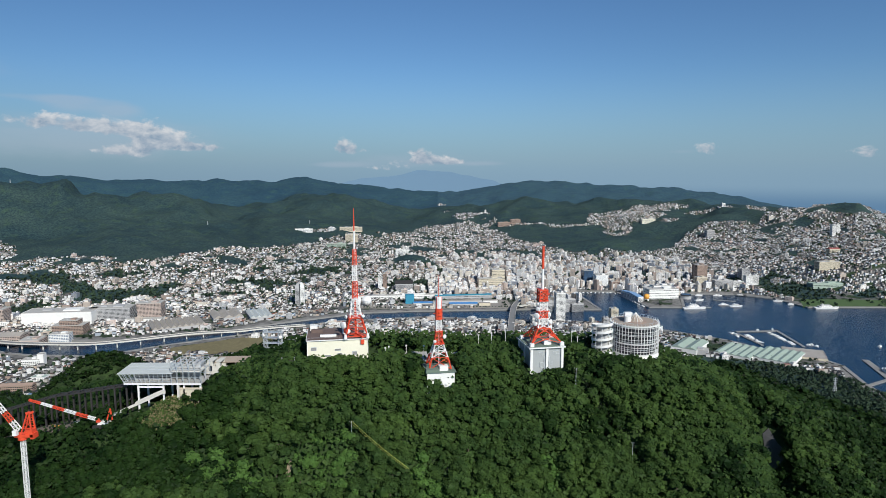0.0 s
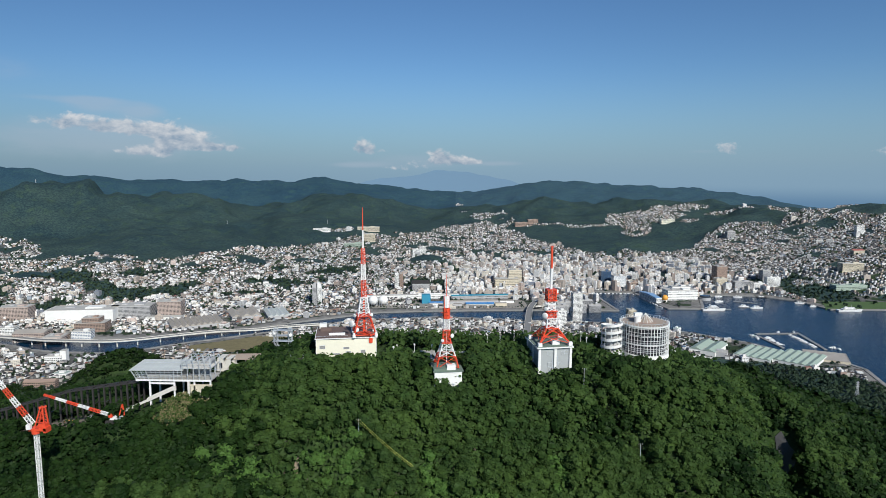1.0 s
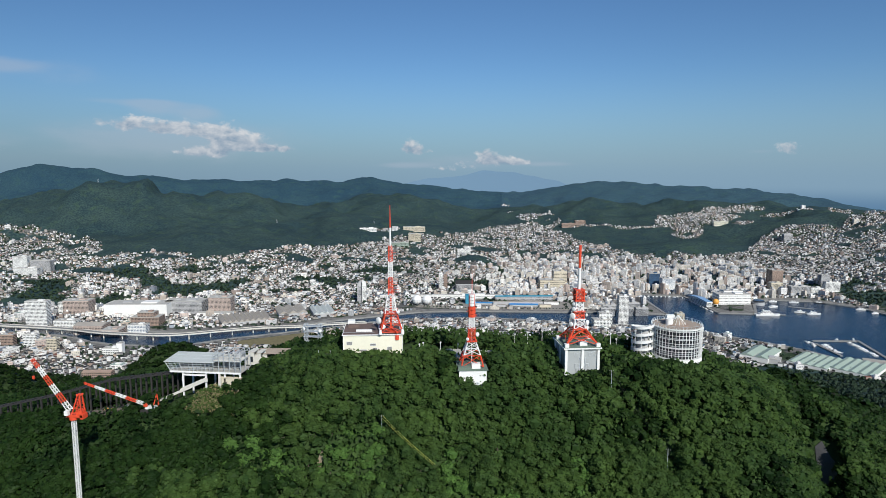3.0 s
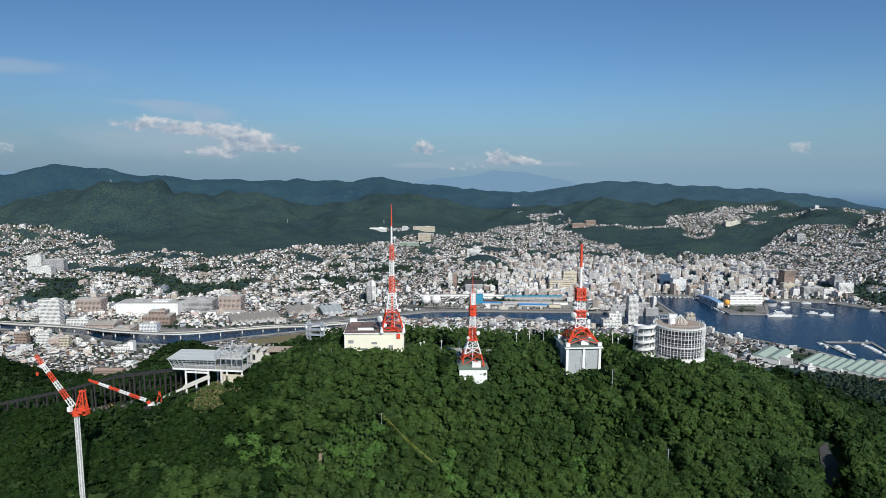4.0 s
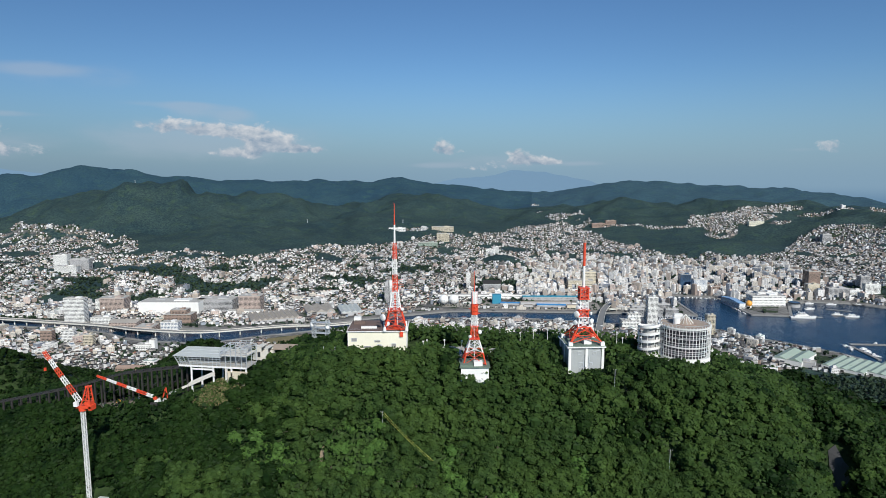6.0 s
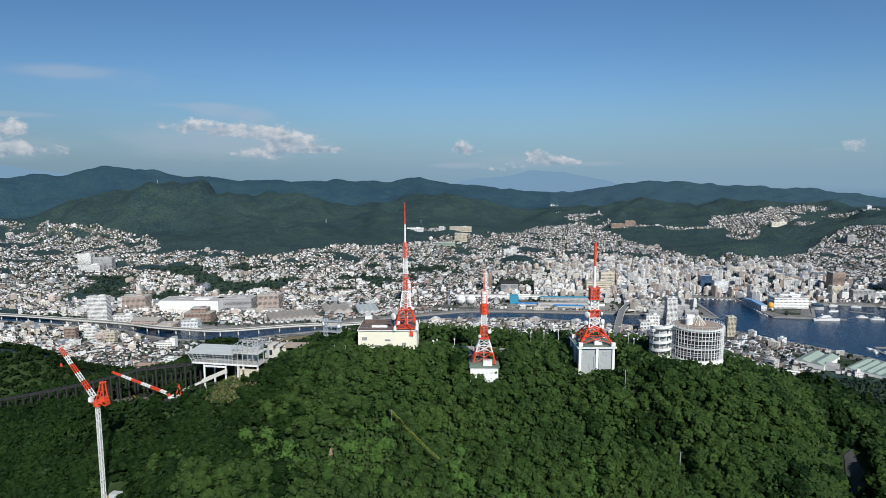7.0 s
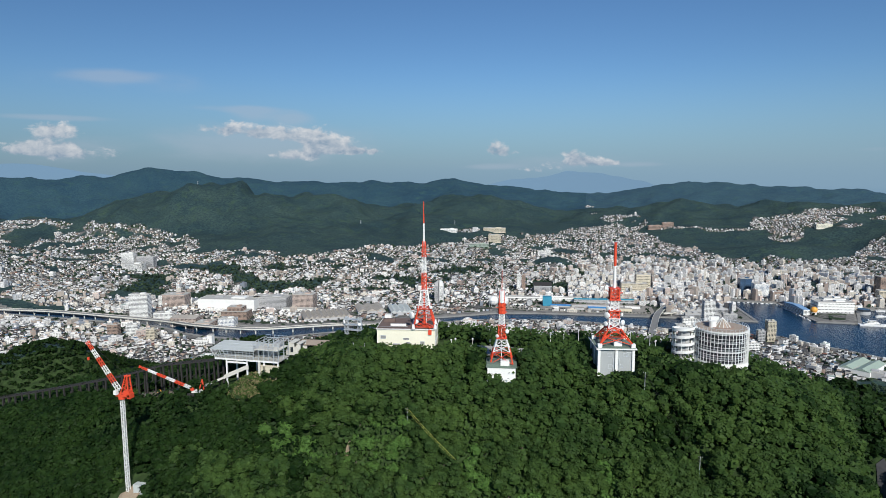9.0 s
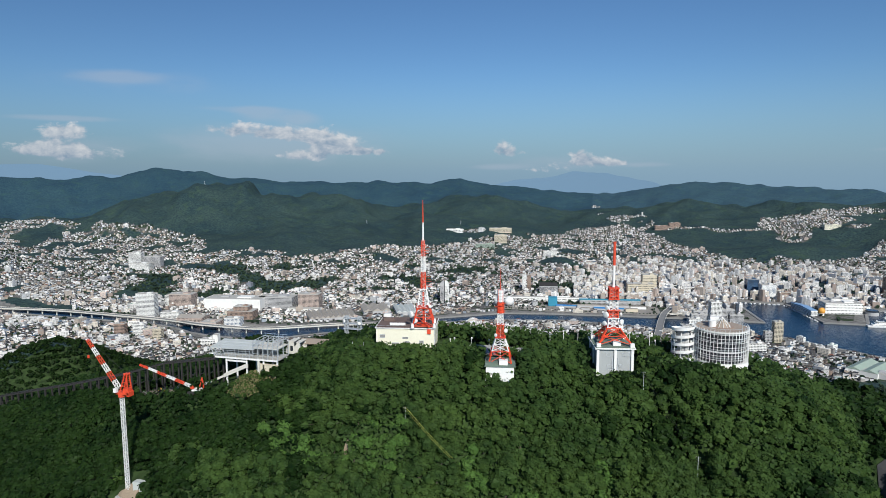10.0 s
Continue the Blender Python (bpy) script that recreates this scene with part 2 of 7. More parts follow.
def ground_surface(name="ground_cover", haze_glow=None):
    m = bpy.data.materials.new(name)
    m.use_nodes = True
    nt = m.node_tree
    N, L = nt.nodes.new, nt.links.new
    bsdf = nt.nodes["Principled BSDF"]
    bsdf.inputs["Roughness"].default_value = 0.95
    bsdf.inputs["Specular IOR Level"].default_value = 0.15
    geo = N("ShaderNodeNewGeometry")

    def noisy(scale, detail=4):
        n = N("ShaderNodeTexNoise")
        n.inputs["Scale"].default_value, n.inputs["Detail"].default_value = scale, detail
        L(geo.outputs["Position"], n.inputs["Vector"])
        return n.outputs["Fac"]

    def blend(fac, a, b, lo=0.35, hi=0.65):
        mr = N("ShaderNodeMapRange")
        mr.inputs["From Min"].default_value, mr.inputs["From Max"].default_value = lo, hi
        L(fac, mr.inputs["Value"])
        x = N("ShaderNodeMix")
        x.data_type = "RGBA"
        L(mr.outputs[0], x.inputs["Factor"])
        for k, v in (("A", a), ("B", b)):
            if isinstance(v, tuple):
                x.inputs[k].default_value = (*v, 1)
            else:
                L(v, x.inputs[k])
        return x.outputs["Result"]

    tone = noisy(0.006, 6)
    crowns = noisy(0.13, 4)
    # ridge sheets: base colours cooled to look hazy
    hazed = lambda r, g, b: (r * 0.6, g * 0.78, b * 0.95) if haze_glow else (r, g, b)
    # woods lie far off: haze is mixed into their greens as blue
    wood = blend(crowns, blend(tone, hazed(0.012, 0.028, 0.037), hazed(0.020, 0.039, 0.045)), blend(tone, hazed(0.032, 0.063, 0.064), hazed(0.050, 0.085, 0.070)), 0.35, 0.65)
    wood = blend(noisy(0.022, 4), wood, blend(crowns, hazed(0.026, 0.051, 0.042), hazed(0.050, 0.086, 0.060)), 0.53, 0.70)
    town = blend(noisy(0.03, 5), blend(noisy(0.2, 2), (0.08, 0.08, 0.08), (0.17, 0.165, 0.155)), (0.030, 0.050, 0.025), 0.47, 0.57)
    at = N("ShaderNodeAttribute")
    at.attribute_name = "forest"
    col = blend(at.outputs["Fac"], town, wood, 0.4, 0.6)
    under = N("ShaderNodeAttribute")
    under.attribute_name = "undergrowth"
    col = blend(under.outputs["Fac"], col, blend(crowns, (0.022, 0.038, 0.014), (0.040, 0.070, 0.022)), 0.4, 0.6)
    paved = N("ShaderNodeAttribute")
    paved.attribute_name = "paved"
    col = blend(paved.outputs["Fac"], col, blend(noisy(0.08, 4), (0.13, 0.127, 0.12), (0.23, 0.225, 0.21)), 0.4, 0.6)
    L(col, bsdf.inputs["Base Color"])
    bp = N("ShaderNodeBump")
    bp.inputs["Strength"].default_value, bp.inputs["Distance"].default_value = 0.6, 4.0
    hgt = N("ShaderNodeMath")
    hgt.operation = "MULTIPLY"
    clumps = N("ShaderNodeMath")
    clumps.operation, clumps.inputs[1].default_value = "MULTIPLY_ADD", 2.5
    L(noisy(0.045, 4), clumps.inputs[0]), L(crowns, clumps.inputs[2])
    L(clumps.outputs[0], hgt.inputs[0]), L(at.outputs["Fac"], hgt.inputs[1])
    L(hgt.outputs[0], bp.inputs["Height"]), L(bp.outputs[0], bsdf.inputs["Normal"])
    # haze in front of the ridge is added as blue emission
    if haze_glow:
        bsdf.inputs["Emission Color"].default_value = (*haze_glow, 1)
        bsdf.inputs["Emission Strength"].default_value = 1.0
    return m


def water_surface():
    m = bpy.data.materials.new("sea_water")
    m.use_nodes = True
    nt = m.node_tree
    N, L = nt.nodes.new, nt.links.new
    bsdf = nt.nodes["Principled BSDF"]
    bsdf.inputs["Base Color"].default_value = (0.002, 0.024, 0.056, 1)
    bsdf.inputs["Roughness"].default_value = 0.18
    bsdf.inputs["IOR"].default_value = 1.33
    bsdf.inputs["Specular IOR Level"].default_value = 0.4
    geo, n, bp = N("ShaderNodeNewGeometry"), N("ShaderNodeTexNoise"), N("ShaderNodeBump")
    n.inputs["Scale"].default_value, n.inputs["Detail"].default_value = 0.25, 6
    L(geo.outputs["Position"], n.inputs["Vector"])
    bp.inputs["Strength"].default_value, bp.inputs["Distance"].default_value = 0.8, 0.9
    L(n.outputs["Fac"], bp.inputs["Height"]), L(bp.outputs[0], bsdf.inputs["Normal"])
    return m


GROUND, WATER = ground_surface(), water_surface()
RIDGE = ground_surface("far_ridge_hazed", (0.010, 0.025, 0.047))
RIDGE_EAST = ground_surface("east_ridge_hazed", (0.020, 0.040, 0.064))
LEAF = leafy("broad_leaves", (0.038, 0.079, 0.022), (0.080, 0.140, 0.034), 0.45)
# darker leaf copy: shade on the hill's flanks is put into the colour
LEAF_DARK = leafy("shade_leaves", (0.009, 0.027, 0.006), (0.028, 0.061, 0.013), 0.40)
# leaf copy for distant trees, bluer with haze put into the colour
LEAF_FAR = leafy("hazy_far_leaves", (0.024, 0.048, 0.034), (0.056, 0.092, 0.050), 0.2, 0.02)
KUDZU = leafy("creeper_leaves", (0.066, 0.138, 0.032), (0.100, 0.190, 0.044), 0.35, 0.2)
BARK = surface("bark", (0.09, 0.075, 0.06), 0.95, bump=0.4, scale=4)
CREAM = surface("cream_wall_paint", (0.78, 0.75, 0.60), 0.8, spread=0.06, scale=0.6)
WHITE = surface("white_wall_paint", (0.78, 0.78, 0.75), 0.75, spread=0.07, scale=0.5)
PANEL = surface("grey_wall_panel", (0.36, 0.38, 0.38), 0.7, spread=0.08, scale=0.8)
GREENROOF = surface("green_roof_paint", (0.14, 0.19, 0.15), 0.85, spread=0.2, scale=0.8)
BROWNROOF = surface("brown_roof_sheet", (0.15, 0.105, 0.09), 0.85, spread=0.2, scale=0.8)
CONCRETE = surface("concrete", (0.42, 0.41, 0.38), 0.9, spread=0.15, scale=0.6, bump=0.2)
REDROOF = surface("dull_red_roof_tiles", (0.30, 0.10, 0.085), 0.8, spread=0.2, scale=0.3)
QUAYSTONE = surface("weathered_quay_concrete", (0.24, 0.235, 0.22), 0.9, spread=0.2, scale=0.15)
PALECONC = surface("pale_concrete", (0.60, 0.58, 0.52), 0.85, spread=0.12, scale=0.3)
TANROOF = surface("tan_deck", (0.36, 0.29, 0.23), 0.9, spread=0.14, scale=0.7)
RED = surface("red_tower_paint", (0.70, 0.075, 0.03), 0.5, spread=0.12, scale=2)
WHITESTEEL = surface("white_tower_paint", (0.80, 0.80, 0.78), 0.5, spread=0.06, scale=2)
STEEL = surface("galvanised_steel", (0.55, 0.58, 0.60), 0.45, 0.35, spread=0.1, scale=2)
DARKSTEEL = surface("dark_steel", (0.045, 0.042, 0.040), 0.6, 0.2, spread=0.2, scale=1)
SHEETROOF = surface("pale_roof_sheet", (0.50, 0.53, 0.51), 0.65, 0.0, spread=0.08, scale=0.8)
GLASS = surface("dark_window_glass", (0.030, 0.036, 0.042), 0.12, spread=0.3, scale=0.3)
GREYGLASS = surface("curtained_window_glass", (0.27, 0.27, 0.26), 0.25, spread=0.4, scale=0.8)
BLUEGLASS = surface("blue_window_glass", (0.05, 0.10, 0.18), 0.15, spread=0.3, scale=0.2)
SITE = surface("dark_worked_soil", (0.13, 0.108, 0.085), 0.95, spread=0.4, scale=0.6, bump=0.5)
GRAVEL = surface("yard_gravel", (0.27, 0.25, 0.22), 0.95, spread=0.25, scale=0.12, bump=0.2)
TARP = surface("bright_blue_sheet", (0.05, 0.24, 0.56), 0.55, spread=0.12, scale=0.3)
EARTH = surface("bare_earth", (0.30, 0.235, 0.165), 0.95, spread=0.25, scale=0.5, bump=0.4)
DRYGRASS = surface("dry_scrub", (0.17, 0.145, 0.07), 0.95, spread=0.35, scale=0.6, bump=0.5)
ASPHALT = surface("asphalt", (0.075, 0.075, 0.078), 0.9, spread=0.2, scale=0.4)
ROADTOP = surface("worn_road_surface", (0.20, 0.20, 0.195), 0.9, spread=0.15, scale=0.2)
PINKTILE = surface("pinkish_tile_cladding", (0.46, 0.37, 0.32), 0.8, spread=0.12, scale=0.3)
BRICK = surface("brown_tile_cladding", (0.33, 0.24, 0.19), 0.8, spread=0.12, scale=0.3)
BEIGE = surface("beige_render", (0.58, 0.52, 0.40), 0.85, spread=0.1, scale=0.3)
GREYWALL = surface("grey_render", (0.42, 0.42, 0.42), 0.85, spread=0.1, scale=0.3)
MINTROOF = surface("mint_roof_sheet", (0.33, 0.41, 0.34), 0.6, spread=0.1, scale=0.2)
GREYROOF = surface("weathered_roof_sheet", (0.36, 0.33, 0.29), 0.85, spread=0.2, scale=0.2)
TEAL = surface("teal_sheet", (0.03, 0.24, 0.36), 0.6, spread=0.1, scale=0.3)
BLUEROOF = surface("blue_roof_sheet", (0.22, 0.38, 0.58), 0.5, spread=0.1, scale=0.3)
ORANGE = surface("orange_shell", (0.78, 0.36, 0.06), 0.6, spread=0.08, scale=0.3)
GRASS = surface("lawn", (0.06, 0.11, 0.03), 0.95, spread=0.2, scale=0.1)
CABLE = surface("yellow_cable_sleeve", (0.55, 0.55, 0.12), 0.7, spread=0.1, scale=1)
TOWNWALL = ramp_surface("town_walls", [(0, (0.60, 0.60, 0.59)), (0.26, (0.40, 0.38, 0.35)), (0.44, (0.20, 0.195, 0.19)), (0.62, (0.73, 0.73, 0.72)), (0.80, (0.46, 0.38, 0.31)), (0.88, (0.30, 0.23, 0.19)), (0.95, (0.30, 0.34, 0.38))])
BLOCKWALL = ramp_surface("block_walls", [(0, (0.80, 0.78, 0.74)), (0.20, (0.62, 0.57, 0.49)), (0.34, (0.72, 0.71, 0.69)), (0.46, (0.44, 0.37, 0.31)), (0.58, (0.50, 0.51, 0.52)), (0.70, (0.30, 0.23, 0.19)), (0.77, (0.82, 0.81, 0.79)), (0.88, (0.19, 0.22, 0.27)), (0.93, (0.62, 0.50, 0.44))])
TOWNROOF = ramp_surface("town_roofs", [(0, (0.028, 0.028, 0.032)), (0.34, (0.060, 0.058, 0.056)), (0.56, (0.16, 0.16, 0.157)), (0.68, (0.070, 0.050, 0.042)), (0.82, (0.62, 0.62, 0.60)), (0.94, (0.21, 0.085, 0.06)), (0.97, (0.11, 0.18, 0.26))])
FLATROOF = ramp_surface("flat_roofs", [(0, (0.40, 0.40, 0.39)), (0.35, (0.58, 0.57, 0.55)), (0.55, (0.25, 0.245, 0.24)), (0.82, (0.30, 0.37, 0.33)), (0.92, (0.36, 0.29, 0.25))])

# ---- building blocks ----


class Shape:
    """Collects boxes, beams, drums and prisms into one mesh."""

    def __init__(self):
        self.v, self.f, self.m = [], [], []

    def add(self, verts, faces, mat=0):
        n = len(self.v)
        self.v.extend(verts)
        self.f.extend([tuple(i + n for i in f) for f in faces])
        self.m.extend([mat] * len(faces))
        return self

    def box(self, c, s, rot=0.0, mat=0):
        """Base centre c, size s, turned by rot degrees about z."""
        ca, sa = math.cos(radians(rot)), math.sin(radians(rot))
        vs = []
        for dz in (0, s[2]):
            for dx, dy in ((-1, -1), (1, -1), (1, 1), (-1, 1)):
                x, y = dx * s[0] / 2, dy * s[1] / 2
                vs.append((c[0] + x * ca - y * sa, c[1] + x * sa + y * ca, c[2] + dz))
        return self.add(vs, [(3, 2, 1, 0), (4, 5, 6, 7), (0, 1, 5, 4), (1, 2, 6, 5), (2, 3, 7, 6), (3, 0, 4, 7)], mat)

    def beam(self, p, q, w, mat=0):
        p, q = Vector(p), Vector(q)
        d = (q - p).normalized()
        a = d.cross(Vector((0, 0, 1)) if abs(d.z) < 0.95 else Vector((1, 0, 0))).normalized() * (w / 2)
        b = d.cross(a).normalized() * (w / 2)
        vs = [tuple(o + s) for o in (p, q) for s in (a + b, b - a, -a - b, a - b)]
        return self.add(vs, [(0, 1, 2, 3), (7, 6, 5, 4), (0, 4, 5, 1), (1, 5, 6, 2), (2, 6, 7, 3), (3, 7, 4, 0)], mat)

    def drum(self, c, r, h, n=16, r2=None, mat=0, cap=True):
        r2 = r if r2 is None else r2
        vs = [(c[0] + rr * math.cos(2 * math.pi * i / n), c[1] + rr * math.sin(2 * math.pi * i / n), c[2] + dz) for rr, dz in ((r, 0), (r2, h)) for i in range(n)]
        fs = [(i, (i + 1) % n, n + (i + 1) % n, n + i) for i in range(n)]
        if cap:
            fs += [tuple(range(n, 2 * n)), tuple(reversed(range(n)))]
        return self.add(vs, fs, mat)

    def prism(self, outline, z0, z1, mat=0):
        n = len(outline)
        vs = [(x, y, z) for z in (z0, z1) for x, y in outline]
        return self.add(vs, [tuple(reversed(range(n))), tuple(range(n, 2 * n))] + [(i, (i + 1) % n, n + (i + 1) % n, n + i) for i in range(n)], mat)

    def ball(self, c, r, n=16, k=10, squash=1.0, half=False, mat=0):
        vs, fs = [], []
        for j in range(k + 1):
            t = (math.pi / 2 if half else math.pi) * j / k
            for i in range(n):
                a = 2 * math.pi * i / n
                vs.append((c[0] + r * math.sin(t) * math.cos(a), c[1] + r * math.sin(t) * math.sin(a), c[2] + r * squash * math.cos(t)))
        for j in range(k):
            for i in range(n):
                fs.append((j * n + i, (j + 1) * n + i, (j + 1) * n + (i + 1) % n, j * n + (i + 1) % n))
        return self.add(vs, fs, mat)

    def gable(self, c, s, rise, rot=0.0, over=0.4, mat=0):
        """A pitched roof over the box of base c, size s; the ridge runs along x."""
        ca, sa = math.cos(radians(rot)), math.sin(radians(rot))
        x, y = s[0] / 2 + over, s[1] / 2 + over
        pts = [(-x, -y, 0), (x, -y, 0), (x, y, 0), (-x, y, 0), (-x, 0, rise), (x, 0, rise)]
        vs = [(c[0] + px * ca - py * sa, c[1] + px * sa + py * ca, c[2] + pz) for px, py, pz in pts]
        return self.add(vs, [(0, 1, 5, 4), (2, 3, 4, 5), (1, 2, 5), (3, 0, 4), (3, 2, 1, 0)], mat)

    def mesh(self, name, *mats, smooth=False):
        me = bpy.data.meshes.new(name)
        me.from_pydata(self.v, [], self.f)
        for m in mats:
            me.materials.append(m)
        me.polygons.foreach_set("material_index", self.m)
        if smooth:
            me.polygons.foreach_set("use_smooth", [True] * len(self.f))
        me.update()
        return me


def part(name, shape, material, parent, label="", smooth=False, at=None):
    """One mesh object under a thing or a part."""
    me = shape if isinstance(shape, bpy.types.Mesh) else shape.mesh(name, material, smooth=smooth)
    ob = new(name, me)
    ob.parent = parent
    if at is not None:
        ob.matrix_basis = at
    return tagged(ob, label) if label else ob


def thing(name, place, label, category, group="", rot=0.0):
    ob = new(name)
    ob.empty_display_size = 0.5
    ob.matrix_basis = pose(*place, 0, 0, rot)
    return tagged(ob, label, category, group)


# ---- lie of the land ----
_rng = np.random.default_rng(4)
LATTICE = _rng.random((256, 256))


def value_noise(x, y):
    xi, yi = np.floor(x).astype(int), np.floor(y).astype(int)
    fx, fy = x - xi, y - yi
    fx, fy = fx * fx * (3 - 2 * fx), fy * fy * (3 - 2 * fy)
    g = lambda i, j: LATTICE[i & 255, j & 255]
    return (g(xi, yi) * (1 - fx) + g(xi + 1, yi) * fx) * (1 - fy) + (g(xi, yi + 1) * (1 - fx) + g(xi + 1, yi + 1) * fx) * fy


def fractal(x, y, size, octaves=4):
    s, a, k = 0.0, 0.5, 0.0
    for o in range(octaves):
        s = s + a * value_noise(x / size * 2 ** o + 17.3 * o, y / size * 2 ** o + 9.1 * o)
        k += a
        a *= 0.5
    return s / k


# crest of the near hill: x, height of its ground
CREST = np.array([(-700, 60), (-420, 215), (-300, 260), (-262, 276), (-222, 285), (-190, 292), (-150, 301), (-120, 307.5), (-100, 311.5), (-88, 316.5), (-60, 320.5), (-30, 322), (0, 321), (60, 321), (90, 319.5), (112, 312.5), (150, 299), (195, 281), (260, 258), (400, 196), (700, 70)], float)
# land beyond the harbour: bearing, then heights at 2700, 3200, 3700, 4200 and 4700 m
RISE_AT = np.array([2200, 2700, 3200, 3700, 4200, 4700, 5000], float)
RISE = np.array([
    (-50, 85, 95, 130, 150, 378), (-44, 60, 75, 135, 150, 370), (-41, 55, 80, 225, 175, 400), (-39.5, 52, 85, 272, 185, 420), (-38, 50, 88, 290, 195, 440),
    (-34, 75, 110, 328, 215, 385), (-31, 78, 135, 360, 220, 355), (-28, 73, 138, 318, 200, 345), (-24, 60, 122, 268, 175, 335),
    (-22, 60, 127, 245, 165, 335), (-20.5, 60, 122, 195, 160, 335), (-19, 60, 112, 145, 165, 335), (-17, 57, 112, 152, 175, 330), (-15, 55, 116, 145, 190, 325), (-13.6, 50, 118, 135, 210, 333), (-12.3, 44, 114, 128, 235, 360), (-11, 40, 110, 125, 228, 334), (-8, 28, 96, 118, 215, 300),
    (-5, 20, 75, 105, 145, 270), (0, 5, 45, 85, 145, 250), (2, 5, 40, 95, 180, 250), (7, 8, 35, 105, 210, 330), (12, 5, 30, 105, 205, 310),
    (20, 20, 35, 140, 210, 285), (25, 45, 95, 170, 205, 240), (26.8, 55, 105, 185, 195, 188), (29, 70, 120, 208, 195, 165), (32, 85, 130, 222, 190, 150),
    (33.3, 95, 140, 232, 180, 140), (34.7, 100, 140, 180, 165, 135), (36, 105, 140, 165, 150, 120)], float)
SHORE = np.array([
    (-2600, 1650), (-1700, 1456), (-1484, 1462), (-1271, 1458), (-1056, 1455), (-786, 1452), (-549, 1541), (-457, 1618), (-236, 1752),
    (-108, 1775), (204, 1801), (454, 1803), (428, 2099), (481, 2079), (575, 2071), (611, 1836), (712, 1837), (760, 1990), (828, 2045),
    (954, 2037), (1047, 1964), (1084, 1841), (1317, 1843), (1700, 1850), (2600, 1700), (3600, 900), (3600, 200), (1500, 420), (880, 900),
    (793, 1088), (800, 1157), (827, 1269), (810, 1320), (724, 1392), (679, 1463), (586, 1541), (546, 1569), (474, 1641), (199, 1665),
    (-59, 1700), (-282, 1650), (-338, 1619), (-458, 1530), (-660, 1402), (-753, 1318), (-822, 1326), (-900, 1328), (-968, 1345), (-1038, 1378), (-1108, 1394), (-1190, 1402), (-1320, 1408), (-1460, 1412), (-1600, 1418), (-2600, 1560)], float)


def inland(x, y):
    """Metres from the water's edge: positive on land, negative on water."""
    best = np.full(x.shape, 1e9)
    inside = np.zeros(x.shape, bool)
    for (ax, ay), (bx, by) in zip(SHORE, np.roll(SHORE, -1, axis=0)):
        dx, dy = bx - ax, by - ay
        k = np.clip(((x - ax) * dx + (y - ay) * dy) / (dx * dx + dy * dy), 0, 1)
        best = np.minimum(best, np.hypot(x - ax - k * dx, y - ay - k * dy))
        cross = (ay > y) != (by > y)
        inside ^= cross & (x < dx * (y - ay) / (dy if dy else 1e-9) + ax)
    return np.where(inside, -best, best)


def bump_hill(x, y, cx, cy, h, rx, ry):
    return h * np.exp(-((x - cx) / rx) ** 2 - ((y - cy) / ry) ** 2)


def near_hill(x, y):
    zc = np.interp(x, CREST[:, 0], CREST[:, 1])
    front = np.interp(x, [-400, -210, -130, -100, -60, -30, -10, 2, 40, 55, 75, 112, 136, 220, 400], [270, 250, 246, 250, 252, 252, 258, 258, 265, 262, 254, 252, 272, 284, 320])
    steep = np.interp(x, [-143, -104, -87, -60, -18, 46, 72, 117, 200], [0.67, 0.75, 1.0, 1.2, 1.2, 1.0, 1.15, 0.9, 0.85])
    back = front + 42
    d = np.maximum(0, front - y)
    d = d * d / (d + 6)
    z = zc - steep * np.minimum(d, 110) - 0.75 * np.maximum(0, d - 110)
    b = np.maximum(0, y - back)
    z = z - 0.43 * b * b / (b + 30)
    z = z + 5.5 * (fractal(x, y, 28, 3) - 0.5) * np.clip(d / 8, 0, 1)
    z = z - 6 * np.exp(-((x - 58 - (250 - y) * 0.75) / 5) ** 2) * np.clip((258 - y) / 10, 0, 1)
    z = z - 21 * np.exp(-((x - 139) / 8) ** 2) * np.clip((278 - y) / 14, 0, 1)
    # bench of the building site and the cut under the station
    z = z + 3.5 * np.exp(-((x + 135) / 9) ** 2 - ((y - 237) / 5) ** 2) + 5.0 * np.exp(-((x + 108) / 12) ** 2 - ((y - 241) / 6) ** 2)
    return z - 4 * np.exp(-((x + 61) / 3.5) ** 2) * np.clip((232 - y) / 8, 0, 1)


